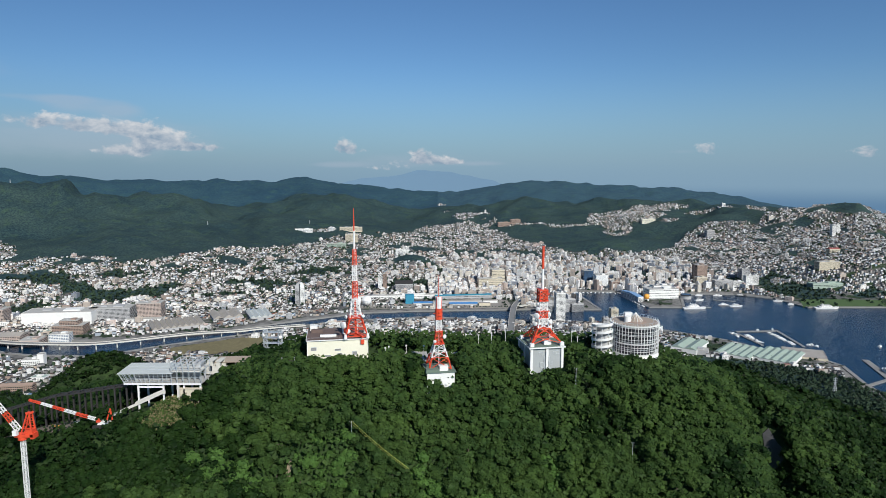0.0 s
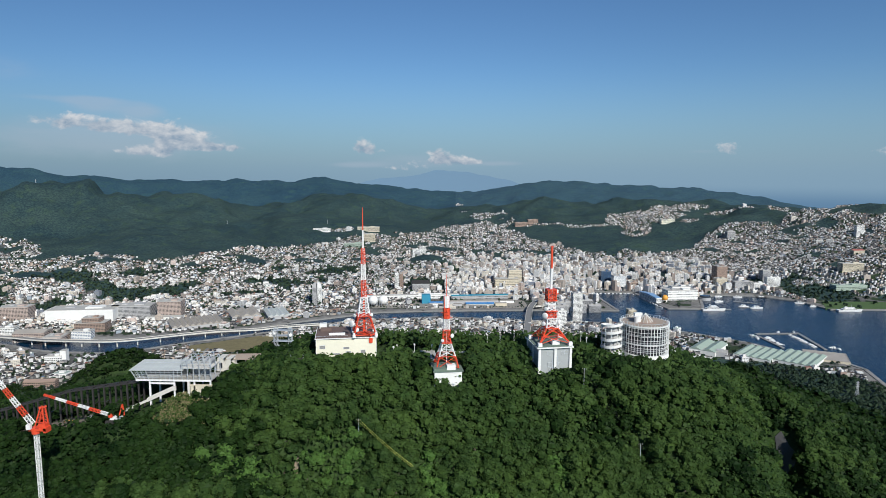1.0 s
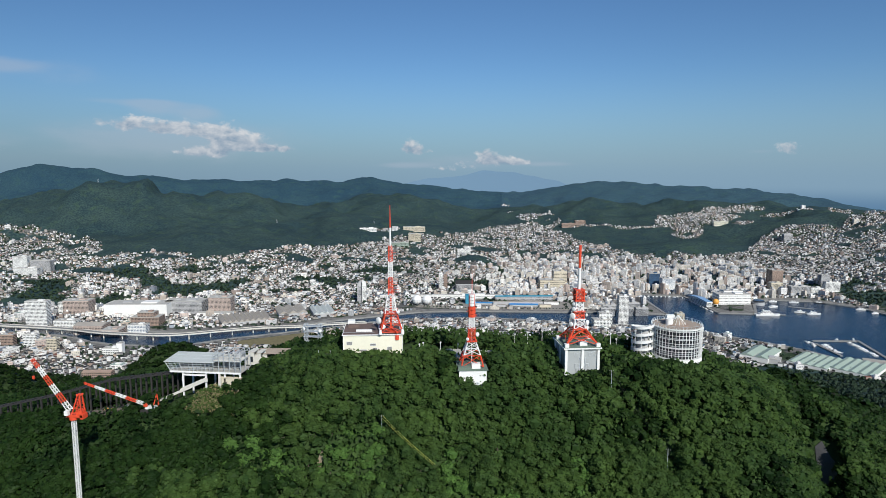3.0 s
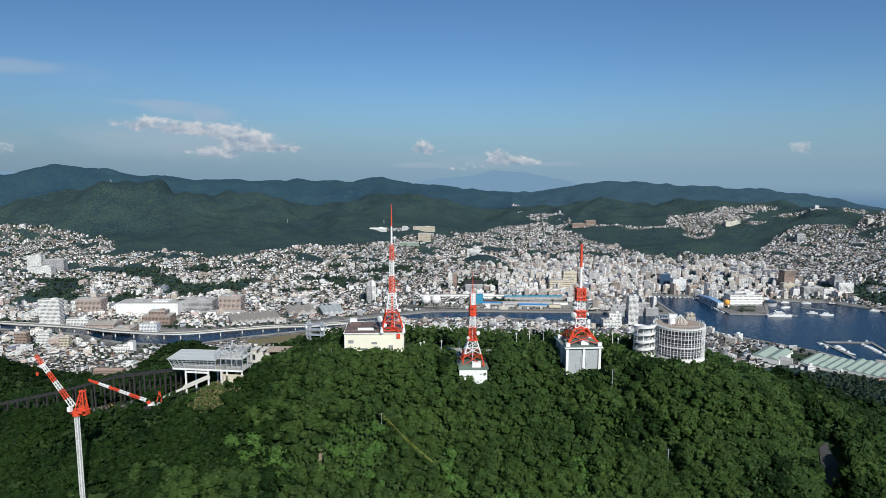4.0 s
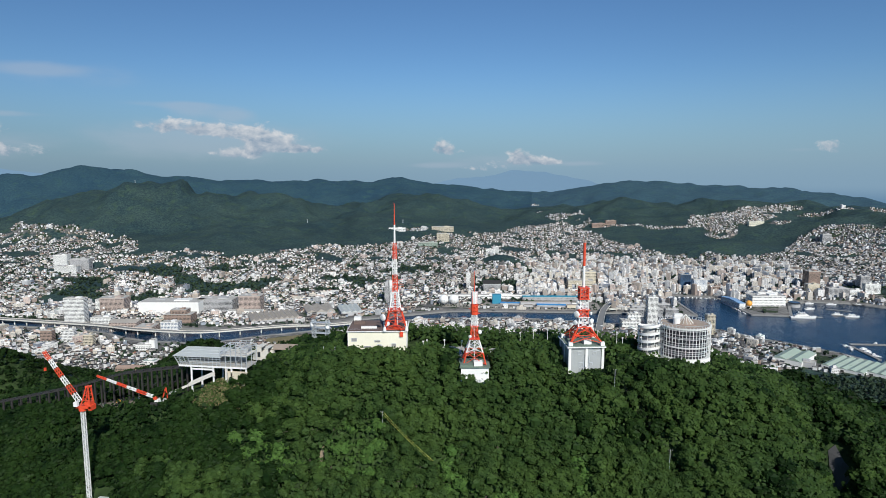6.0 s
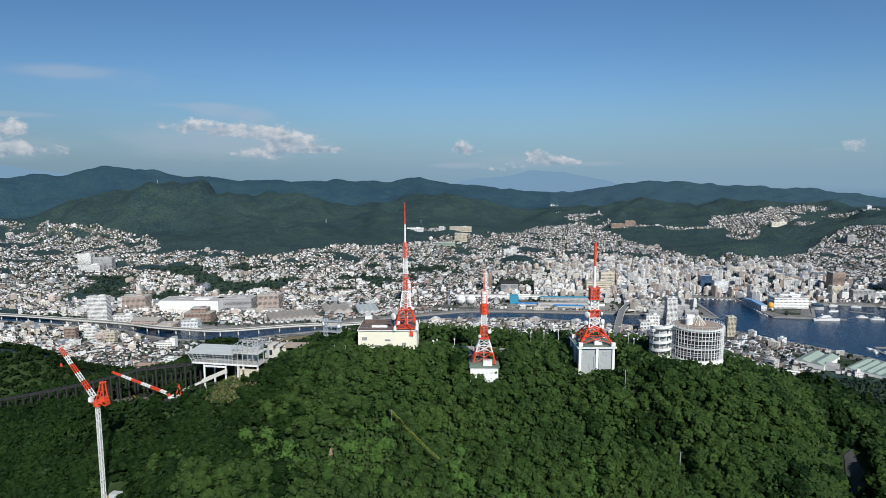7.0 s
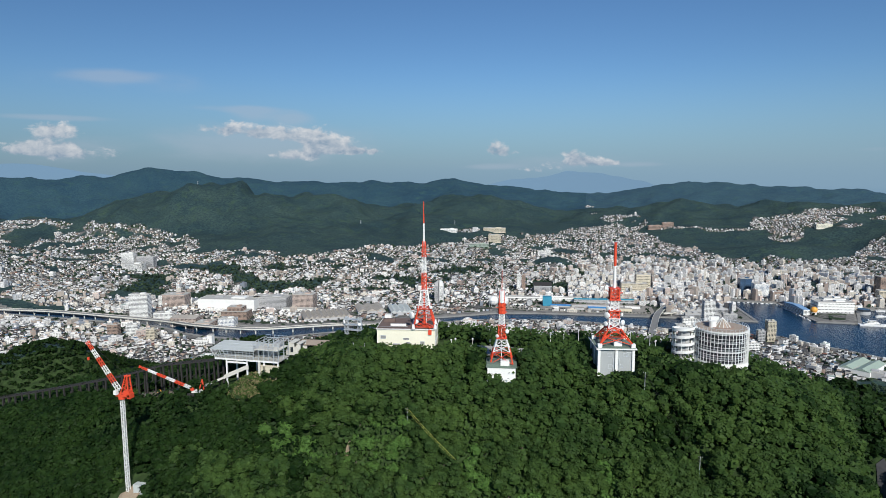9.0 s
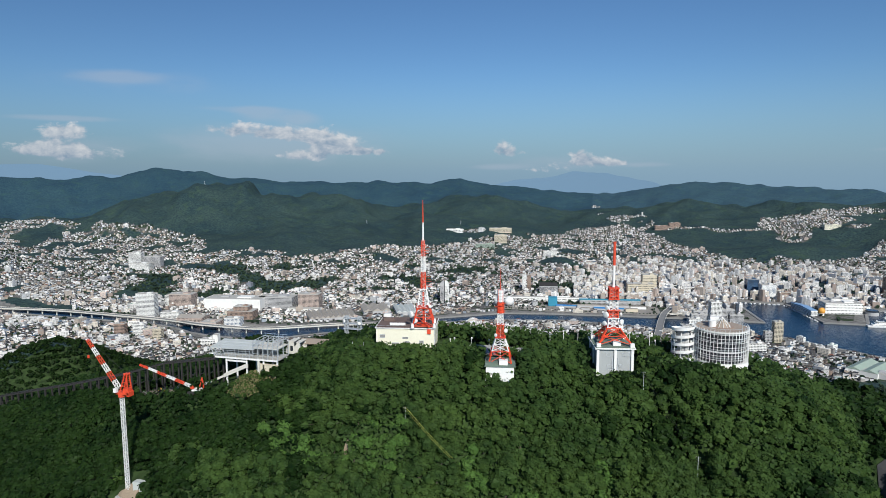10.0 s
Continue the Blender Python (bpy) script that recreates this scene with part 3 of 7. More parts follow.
def height(x, y):
    x, y = np.asarray(x, float), np.asarray(y, float)
    r, th = np.hypot(x, y), np.degrees(np.arctan2(x, y))
    edge = inland(x, y)
    land = np.clip(edge * 0.8, -4, 3)
    tb = np.clip(th, -50, 36)
    cols = [np.full(x.shape, 0.0)] + [np.interp(tb, RISE[:, 0], RISE[:, i]) for i in range(1, 6)]
    cols.append(cols[-1] * 0.6)
    z = np.zeros(x.shape)
    for i in range(6):
        a, b = RISE_AT[i], RISE_AT[i + 1]
        k = np.clip((r - a) / (b - a), 0, 1)
        k = k if i == 0 else k * k * (3 - 2 * k) * 0.6 + k * 0.4
        z = np.where((r >= a) & (r < b), cols[i] * (1 - k) + cols[i + 1] * k, z)
    z = np.where(r >= 5000, cols[6], z)
    # level made ground of the harbour park
    z = np.where((x > 850) & (y > 1500) & (y < 2145), z * np.clip((y - 1985) / 160, 0, 1), z)
    z = np.where(np.abs(th) > 95, np.clip((r - 500) * 0.06, 0, 200), z)
    rough = np.clip((z - 30) / 150, 0, 1)
    calm = np.clip((4650 - r) / 500, 0.2, 1)
    folds = np.abs(fractal(x + 500, y + 200, 620, 3) - 0.5) * 2
    spurs = np.abs(fractal(np.radians(th) * 3600 + 40 * np.sin(r / 170), r * 0.3 + 900, 230, 3) - 0.5) * 2
    calm = calm * np.interp(th, [-16, -8], [0.8, 0.55])
    z = z + rough * calm * 95 * (0.2 - spurs)
    z = z + rough * calm * (130 * (0.22 - folds) + 80 * (fractal(x, y, 300, 4) - 0.5)) + rough * 44 * (fractal(x + 999, y, 110, 3) - 0.5)
    hills = bump_hill(x, y, -505, 905, 125, 120, 110) + bump_hill(x, y, -905, 890, 98, 150, 120) + bump_hill(x, y, 640, 880, 40, 150, 150)
    hills = hills + bump_hill(x, y, -130, 2560, 45, 110, 130) + bump_hill(x, y, 800, 2950, 55, 330, 170)
    z = np.maximum(z, 0) + hills + land
    return np.maximum(z, np.where(edge > 0, near_hill(x, y), -9))


# where the woods begin: bearing, distance
WOOD_FROM = np.array([(-50, 3830), (-46, 3810), (-43.5, 3600), (-42, 3430), (-38.4, 3350), (-36, 3220), (-34, 2760), (-31, 2690), (-27, 2640), (-22.5, 2720), (-19, 2830), (-14.6, 2870), (-11.9, 2950), (-10.6, 3070), (-8, 3170), (-5, 3170), (-3, 3290), (-1.5, 3620), (2, 3760), (4.2, 3560), (7, 3330), (9.5, 2990), (13.5, 2880), (18.5, 2960), (20, 3070), (21.2, 3380), (22.6, 3500), (26.6, 3520), (27.5, 3800), (28.5, 4300), (36, 4300)], float)
# houses among the woods: bearing, distance and their half spans
SETTLED = [(-0.3, 4240, 0.7, 120), (0.2, 4020, 1.3, 110), (2.0, 3860, 1.7, 90), (3.2, 3700, 1.4, 120), (9, 3590, 4.2, 26), (14.8, 3720, 1.6, 170), (17.4, 3780, 1.9, 130), (18.4, 3960, 1.6, 70), (15.2, 3500, 1.0, 90), (19.6, 3610, 0.8, 40), (20.3, 4030, 0.8, 40), (22.6, 3890, 1.9, 40), (26.3, 3990, 0.8, 40), (-42.2, 3880, 1.7, 60), (-10.6, 3150, 2.6, 75)]
# woods inside the town: x, y, radii
GROVES = [(-130, 2560, 95, 120), (-2480, 2400, 260, 190), (-2050, 2560, 150, 60), (-1290, 2044, 90, 60), (-1480, 2060, 110, 50), (-1156, 2312, 70, 50), (-738, 2154, 60, 40), (-599, 2181, 60, 40), (-2226, 2144, 150, 70), (-1919, 2022, 90, 50), (-110, 2946, 150, 110), (-250, 2930, 60, 50), (1536, 2871, 130, 60), (1691, 2968, 70, 50), (1558, 2525, 70, 50), (1230, 3260, 60, 90), (-505, 905, 190, 170), (-905, 890, 230, 170), (-760, 1990, 50, 40), (-380, 2350, 70, 40), (-330, 2480, 50, 50), (-1600, 2500, 120, 80), (-700, 2350, 60, 60), (1250, 2900, 150, 60), (1500, 2750, 90, 50), (680, 2190, 40, 40), (1180, 2040, 90, 60), (1560, 3000, 120, 70)]


def forest(x, y):
    """0 in the town, 1 in the woods."""
    r, th = np.hypot(x, y), np.degrees(np.arctan2(x, y))
    n = fractal(x + 300, y - 200, 260, 4) - 0.5
    f = 0.5 + (r + n * 230 - np.interp(th, WOOD_FROM[:, 0], WOOD_FROM[:, 1])) / 120
    for st, sr, dt, dr in SETTLED:
        f = np.minimum(f, 0.5 + (np.hypot((th - st) / dt, (r - sr) / dr) - 1 + n * 2.4) * 2)
    f = np.maximum(f, np.clip(0.5 + (1 - np.hypot((th - 32.8) / 1.7, (r - 3660) / 190)) * 2, 0, 1))
    for gx, gy, rx, ry in GROVES:
        small = 0.68 if gy > 1900 and (gx < 0 or gx > 1240) else 1.0
        f = np.maximum(f, (1.4 if small == 1 else 1.15) - np.hypot((x - gx) / (rx * small), (y - gy) / (ry * small)) + n * 2.2)
    slope_home = np.interp(x, [-700, -500, -300, 250, 420, 560, 700, 820], [0, 450, 1080, 1180, 1240, 1300, 1255, 1120])
    f = np.maximum(f, 0.5 + (slope_home + n * 260 - y) / 60)
    # clumps of trees on the built-up slopes
    f = np.maximum(f, np.where(r > 2100, 0.5 + (fractal(x - 77, y + 40, 85, 3) - np.interp(th, [-40, -33, -30, -4, 4, 26, 30], [0.555, 0.57, 0.60, 0.605, 0.67, 0.67, 0.66])) * 7, 0))
    return np.clip(f, 0, 1)


def ground_z(x, y):
    return float(height(np.array([x]), np.array([y]))[0])

# ---- ground and water ----


def make_ground():
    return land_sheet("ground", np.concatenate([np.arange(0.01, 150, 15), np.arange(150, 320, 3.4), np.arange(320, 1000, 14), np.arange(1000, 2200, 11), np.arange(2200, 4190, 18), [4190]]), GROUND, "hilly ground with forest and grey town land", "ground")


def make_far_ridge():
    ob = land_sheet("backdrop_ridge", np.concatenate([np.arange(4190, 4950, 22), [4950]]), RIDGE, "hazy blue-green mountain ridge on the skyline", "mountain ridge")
    # stronger painted haze over the eastern half
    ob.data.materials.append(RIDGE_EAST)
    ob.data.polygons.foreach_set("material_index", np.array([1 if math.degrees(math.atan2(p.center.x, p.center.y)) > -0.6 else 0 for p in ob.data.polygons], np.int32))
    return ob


def land_sheet(name, rr, material, label, category):
    th = np.concatenate([np.arange(-180, -57, 3.0), np.arange(-57, 43.9, 0.3), np.arange(45, 180, 3.0)])
    T, R = np.meshgrid(np.radians(th), rr, indexing="ij")
    X, Y = R * np.sin(T), R * np.cos(T)
    Z = height(X, Y)
    n, k = X.shape
    me = bpy.data.meshes.new(name)
    idx = np.arange(n * k).reshape(n, k)
    nxt = np.roll(idx, -1, axis=0)
    quads = np.stack([idx[:, :-1], idx[:, 1:], nxt[:, 1:], nxt[:, :-1]], axis=-1).reshape(-1, 4)
    me.vertices.add(n * k)
    me.vertices.foreach_set("co", np.stack([X, Y, Z], -1).ravel())
    me.loops.add(quads.size)
    me.loops.foreach_set("vertex_index", quads.ravel().astype(np.int32))
    me.polygons.add(len(quads))
    me.polygons.foreach_set("loop_start", np.arange(0, quads.size, 4, dtype=np.int32))
    me.polygons.foreach_set("use_smooth", np.ones(len(quads), bool))
    at = me.attributes.new("forest", "FLOAT", "POINT")
    at.data.foreach_set("value", forest(X, Y).ravel().astype(np.float32))
    edge = inland(X, Y)
    pv = ((edge < 26) & (R > 1000) & (R < 2300)).astype(np.float32)
    at = me.attributes.new("undergrowth", "FLOAT", "POINT")
    at.data.foreach_set("value", (R < 1250).astype(np.float32).ravel())
    at = me.attributes.new("paved", "FLOAT", "POINT")
    at.data.foreach_set("value", pv.ravel())
    me.materials.append(material)
    me.update(calc_edges=True)
    me.validate()
    return tagged(new(name, me), label, category, kind="structure")


def make_water():
    s = Shape()
    n = 96
    s.add([(0, 0, 0)] + [(4980 * math.sin(2 * math.pi * i / n), 4980 * math.cos(2 * math.pi * i / n), 0) for i in range(n)], [(0, 1 + (i + 1) % n, 1 + i) for i in range(n)])
    return tagged(new("water", s.mesh("water", WATER)), "dark blue calm harbour and river water", "water", kind="structure")


def make_quay():
    s = Shape()
    for (ax, ay), (bx, by) in zip(SHORE, np.roll(SHORE, -1, axis=0)):
        if max(math.hypot(ax, ay), math.hypot(bx, by)) > 2700 or min(ay, by) < 700:
            continue
        a, b = Vector((ax, ay)), Vector((bx, by))
        d = (b - a).normalized()
        nrm = Vector((-d.y, d.x))
        a2, b2 = a - d * 3, b + d * 3
        s.prism([tuple(a2 - nrm * 5), tuple(b2 - nrm * 5), tuple(b2 + nrm * 3), tuple(a2 + nrm * 3)], -3, 3.2)
    return tagged(new("quay_wall", s.mesh("quay_wall", QUAYSTONE)), "pale concrete quay wall along the water", "quay wall", kind="structure")


make_ground(), make_far_ridge(), make_water(), make_quay()


def make_far_mountain():
    """The faint blue volcano across the sea, beyond all else."""
    s = Shape()
    pts, far = [], []
    for i in range(161):
        b = -20 + 34 * i / 160
        h = 225 + 150 * math.exp(-((b + 0.3) / 5.0) ** 2) + 80 * math.exp(-((b + 7.2) / 3.4) ** 2) + 28 * math.exp(-((b - 4.0) / 1.6) ** 2) + 30 * float(fractal(np.array([b * 90.0]), np.array([3.0]), 160, 3)[0])
        h += 24 * math.exp(-((b + 2.6) / 1.1) ** 2)
        pts.append((4940 * math.sin(radians(b)), 4940 * math.cos(radians(b)), h))
    n = len(pts)
    for i in range(61):
        b = -58 + 20 * i / 60
        h = 402 + 60 * math.exp(-((b + 47.5) / 3.6) ** 2) + 30 * math.exp(-((b + 54) / 3) ** 2) - 3.0 * max(0, b + 45) ** 1.5 + 14 * float(fractal(np.array([b * 90.0]), np.array([9.0]), 160, 3)[0])
        far.append((4940 * math.sin(radians(b)), 4940 * math.cos(radians(b)), h))
    k = len(far)
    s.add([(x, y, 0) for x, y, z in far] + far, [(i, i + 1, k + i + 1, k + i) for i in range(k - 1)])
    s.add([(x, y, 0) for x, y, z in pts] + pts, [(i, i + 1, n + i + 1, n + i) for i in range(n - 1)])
    # pale blue haze over these heights is emitted by the surface itself
    m = bpy.data.materials.new("distant_haze_glow")
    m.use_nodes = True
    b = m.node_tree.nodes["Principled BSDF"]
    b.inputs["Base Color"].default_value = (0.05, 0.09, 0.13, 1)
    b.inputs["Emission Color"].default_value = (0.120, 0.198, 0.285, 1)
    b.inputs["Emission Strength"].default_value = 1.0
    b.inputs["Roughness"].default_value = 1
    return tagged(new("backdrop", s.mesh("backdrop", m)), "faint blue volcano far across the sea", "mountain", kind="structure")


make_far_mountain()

# ---- trees ----


def crown_arrays(seed, cards, rx, rz, lobes, card):
    """Leaf sprays on the outside of a lobed crown, its base at z = 0. Returns vertices (n, 4, 3)."""
    g = np.random.default_rng(seed)
    up = np.sort(g.random(lobes))
    out_by = rx * (1.12 - 0.62 * up)
    lc = np.stack([g.normal(0, 0.44, lobes) * out_by, g.normal(0, 0.44, lobes) * out_by, (0.14 + 0.70 * up) * rz * 1.25], -1)
    lr = rx * (0.36 + 0.18 * g.random(lobes))
    which = g.integers(0, lobes, cards)
    d = g.normal(0, 1, (cards, 3))
    d[:, 2] = np.abs(d[:, 2]) * 0.95 - 0.42
    d /= np.linalg.norm(d, axis=1)[:, None]
    p = lc[which] + d * (lr[which] * (0.78 + 0.42 * g.random(cards)))[:, None] * np.array([1, 1, 0.85])
    nrm = d + g.normal(0, 0.42, (cards, 3)) + np.array([0, 0, 0.35])
    nrm /= np.linalg.norm(nrm, axis=1)[:, None]
    ref = g.normal(0, 1, (cards, 3))
    u = np.cross(nrm, ref)
    u /= np.linalg.norm(u, axis=1)[:, None]
    v = np.cross(nrm, u)
    sz = card * (0.6 + 0.8 * g.random(cards))[:, None]
    u, v = u * sz * 0.5, v * sz * 0.5 * (0.6 + 0.5 * g.random(cards))[:, None]
    bend = nrm * sz * 0.16
    quad = np.stack([p - u - bend, p - v, p + u - bend, p + v], axis=1)
    mid = lc.mean(0) - np.array([0, 0, 0.3 * rz])
    out = p - mid
    out /= np.linalg.norm(out, axis=1)[:, None]
    return quad, lc, lr, unit_rows(0.9 * d + out)


def unit_rows(v):
    return v / np.maximum(np.linalg.norm(v, axis=-1, keepdims=True), 1e-6)


def join_mesh(name, tris_v, tris_f, mats, slots, smooth=False, lean=None):
    """Vertices (n, 3), faces (m, k) with one k, material slot per face."""
    me = bpy.data.meshes.new(name)
    k = tris_f.shape[1]
    me.vertices.add(len(tris_v))
    me.vertices.foreach_set("co", np.ascontiguousarray(tris_v, np.float32).ravel())
    me.loops.add(tris_f.size)
    me.loops.foreach_set("vertex_index", np.ascontiguousarray(tris_f, np.int32).ravel())
    me.polygons.add(len(tris_f))
    me.polygons.foreach_set("loop_start", np.arange(0, tris_f.size, k, dtype=np.int32))
    for m in mats:
        me.materials.append(m)
    me.polygons.foreach_set("material_index", np.ascontiguousarray(slots, np.int32))
    me.polygons.foreach_set("use_smooth", np.full(len(tris_f), smooth))
    if lean is not None:
        at = me.attributes.new("lean", "FLOAT_VECTOR", "FACE")
        at.data.foreach_set("vector", np.ascontiguousarray(lean, np.float32).ravel())
    me.update(calc_edges=True)
    return me


def core_quads(lc, lr, g):
    """The leafy mass behind the outer sprays: one rounded lump a lobe, and the way each face looks."""
    out, way = [], []
    for c, r in zip(lc, lr):
        a0 = g.random() * math.pi
        ring = lambda z, k: [c + r * np.array([k * math.cos(a0 + i * math.pi / 3), k * math.sin(a0 + i * math.pi / 3), z]) * (0.86 + 0.16 * g.random()) for i in range(6)]
        low, mid, top = ring(-0.7, 0.74), ring(0.28, 0.76), c + np.array([0, 0, r * 0.78])
        for i in range(6):
            out.append(np.array([low[i], low[(i + 1) % 6], mid[(i + 1) % 6], mid[i]]))
        for i in (0, 2, 4):
            out.append(np.array([mid[i], mid[i + 1], mid[(i + 2) % 6], top]))
        way += [q.mean(0) - c for q in out[-9:]]
    return np.array(out), unit_rows(np.array(way))


def tree_kind(seed, cards, rx, rz, lobes, card, trunk):
    quad, lc, lr, lean = crown_arrays(seed, cards, rx, rz, lobes, card)
    g = np.random.default_rng(seed + 99)
    core, way = core_quads(lc, lr, g)
    lean = np.concatenate([lean, unit_rows(0.9 * way + unit_rows(core.mean(1) - lc.mean(0) + np.array([0, 0, 0.3 * rz])))])
    quad = np.concatenate([quad, core])
    quad[:, :, 2] += trunk
    return quad, lc + np.array([0, 0, trunk]), lr, lean


def small_kind(seed, cards, rx, rz, lobes, card, lift):
    quad, lc, lr, lean = crown_arrays(seed, cards, rx, rz, lobes, card)
    return quad + np.array([0, 0, lift]), lc, lr, lean


def trunk_shape(trunk, lc, g):
    s = Shape()
    top = trunk + 1.6
    s.drum((0, 0, -1.0), 0.30, top + 1.0, 7, 0.15)
    for c in lc[:5]:
        s.beam((0, 0, trunk * (0.6 + 0.3 * g.random())), tuple(c), 0.13)
    return s


KINDS = []
for i, (rx, rz, lobes, trunk) in enumerate([(3.5, 3.6, 13, 1.6), (3.1, 3.8, 11, 1.8), (4.0, 3.5, 15, 1.6), (2.7, 3.5, 10, 1.5), (3.4, 4.2, 13, 1.6), (3.0, 3.1, 11, 1.4), (3.7, 3.8, 14, 1.8), (2.5, 2.9, 9, 1.3)]):
    KINDS.append((rx, trunk, tree_kind(10 + i, 520, rx, rz, lobes, 0.58, trunk), tree_kind(40 + i, 146, rx, rz, lobes, 0.82, trunk), small_kind(70 + i, 40, rx, rz, 7, 2.3, trunk * 0.6), small_kind(170 + i, 13, rx, rz, 4, 4.4, 0.4)))

# plots kept free of trees: x0, x1, y0, y1
CLEAR = [(-61, -30, 259, 284), (-9, 5.5, 250.5, 262), (35, 52, 257.5, 277), (77, 98, 264.0, 288.5), (65, 77, 269.5, 288.5), (-133, -101, 240, 254), (-116, -104, 234, 240), (-182, -130, 243, 252), (-27, 8, 266, 279), (-147, -135, 192, 205), (142.5, 147, 258, 267), (-103, -96, 261.5, 266)]


# mounds of creeper on the slope: x, y, radii
CREEPER = [(-43, 224, 12, 7), (-88, 223, 11, 5), (-72, 219, 6, 4), (-57, 224, 4, 5), (-36, 223, 6, 5), (-40, 230, 4, 3), (-9, 227, 5, 5), (-4, 219, 7, 4), (42, 227, 3, 6), (-74, 222, 4, 5), (14, 219, 4, 3)]


def free(x, y, margin=1.5):
    return not any(x0 - margin < x < x1 + margin and y0 - margin < y < y1 + margin for x0, x1, y0, y1 in CLEAR)


def scatter(seed, x0, x1, y0, y1, step, deep=None):
    deep = deep or step
    g = np.random.default_rng(seed)
    nx, ny = int((x1 - x0) / step), int((y1 - y0) / deep)
    gx, gy = np.meshgrid(np.arange(nx), np.arange(ny), indexing="ij")
    x = x0 + (gx + 0.5 * (gy % 2) + g.uniform(-0.38, 0.38, gx.shape)) * step
    y = y0 + (gy + g.uniform(-0.38, 0.38, gx.shape)) * deep
    return x.ravel(), y.ravel(), g


def plant_near():
    x, y, g = scatter(5, -300, 330, 201, 264, 4.5, 3.1)
    x2, y2, _ = scatter(6, -300, 330, 264, 306, 5.6)
    x, y = np.concatenate([x, x2]), np.concatenate([y, y2])
    th = np.degrees(np.arctan2(x - 38, y))
    keep = np.array([free(a, b) for a, b in zip(x, y)]) & (th > -53) & (th < 41) & (y < 294)
    x, y = x[keep], y[keep]
    z = height(x, y)
    creeper, rest = [], []
    protos = []
    for i, (_, trunk, near, *_) in enumerate(KINDS):
        ob = thing("tree", (0, 0, -50), "green broadleaf tree with a billowing crown", "tree", "trees on the near hill")
        part("trunk", trunk_shape(trunk, near[1], np.random.default_rng(i)), BARK, ob)
        q = near[0]
        me = join_mesh("crown", q.reshape(-1, 3), np.arange(len(q) * 4).reshape(-1, 4), [LEAF], np.zeros(len(q)), lean=near[3])
        part("crown", me, LEAF, ob)
        protos.append(ob)
    used = set()
    count = 0
    for a, b, c in zip(x, y, z):
        k = int(g.integers(0, len(KINDS)))
        low = 0.55 if -188 < a < -126 and 224 < b < 240 else 1.0
        s = low * float(g.uniform(0.92, 1.2)) * (1.0 if g.random() > 0.10 else 0.8)
        if any(math.hypot((a - ex) / erx, (b - ey) / ery) < 1 for ex, ey, erx, ery in CREEPER):
            creeper.append((a, b, c - 1.2, k, s * 0.85))
        elif 214 < b < 232 and -75 < a < 95 and count < 300:
            m = pose(a, b, c - 0.3, 0, 0, float(g.uniform(0, 360)))
            if k in used:
                ob = copy_thing(protos[k], m)
            else:
                ob = protos[k]
                used.add(k)
            ob.matrix_basis = m @ Matrix.Diagonal((s * 1.2, s * 1.2, s * float(g.uniform(0.78, 0.98)), 1))
            count += 1
        else:
            rest.append((a, b, c - 0.3, k, s))
    return rest, creeper


def plant_stuff(name, label, trees, level, material, seed):
    """Woods that nobody could count, as one sheet of crowns and trunks."""
    g = np.random.default_rng(seed)
    out, leans = [], []
    for k in range(len(KINDS)):
        sel = [t for t in trees if t[3] == k]
        if not sel:
            continue
        q = KINDS[k][level][0]
        a = g.uniform(0, 2 * math.pi, len(sel))
        s = np.array([t[4] for t in sel])
        wide = s * (1.2 if level == 3 else 1.0)
        ca, sa = (np.cos(a) * wide)[:, None, None], (np.sin(a) * wide)[:, None, None]
        P = np.array([t[:3] for t in sel])
        X = q[None, :, :, 0] * ca - q[None, :, :, 1] * sa + P[:, 0, None, None]
        Y = q[None, :, :, 0] * sa + q[None, :, :, 1] * ca + P[:, 1, None, None]
        Z = q[None, :, :, 2] * (s * g.uniform(0.76, 0.98, len(sel)))[:, None, None] + P[:, 2, None, None]
        out.append(np.stack([X, Y, Z], -1).reshape(-1, 3))
        w = KINDS[k][level][3]
        ca, sa = np.cos(a)[:, None], np.sin(a)[:, None]
        leans.append(np.stack([w[None, :, 0] * ca - w[None, :, 1] * sa, w[None, :, 0] * sa + w[None, :, 1] * ca, np.broadcast_to(w[None, :, 2], (len(sel), len(w)))], -1).reshape(-1, 3))
    v = np.concatenate(out)
    f = np.arange(len(v)).reshape(-1, 4)
    return tagged(new(name, join_mesh(name, v, f, [material], np.zeros(len(f)), lean=np.concatenate(leans))), label, "forest", kind="stuff")


rest, creeper = plant_near()
plant_stuff("creeper_thicket", "bright green creeper over shrubs on the slope", creeper, 3, KUDZU, 7)
srng = random.Random(6)


def shade_stand(x, y):
    """Stands of the darker, shade-coloured leaf copy on flanks, gully and low slope."""
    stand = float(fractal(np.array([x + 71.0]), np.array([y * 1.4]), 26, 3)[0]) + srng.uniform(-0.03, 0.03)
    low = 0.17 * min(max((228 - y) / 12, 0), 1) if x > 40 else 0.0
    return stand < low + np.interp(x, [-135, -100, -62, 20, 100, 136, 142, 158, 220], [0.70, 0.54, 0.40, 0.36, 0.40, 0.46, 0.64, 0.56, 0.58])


dark = [t for t in rest if shade_stand(t[0], t[1])]
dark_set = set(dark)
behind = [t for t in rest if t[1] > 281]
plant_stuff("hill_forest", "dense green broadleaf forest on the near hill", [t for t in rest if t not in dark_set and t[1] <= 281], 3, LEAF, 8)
plant_stuff("flank_forest", "forest on the hill flanks with shade in its leaf colour", [t for t in dark if t[1] <= 281], 3, LEAF_DARK, 18)
plant_stuff("crest_forest", "green forest behind the crest of the hill", behind, 4, LEAF, 28)


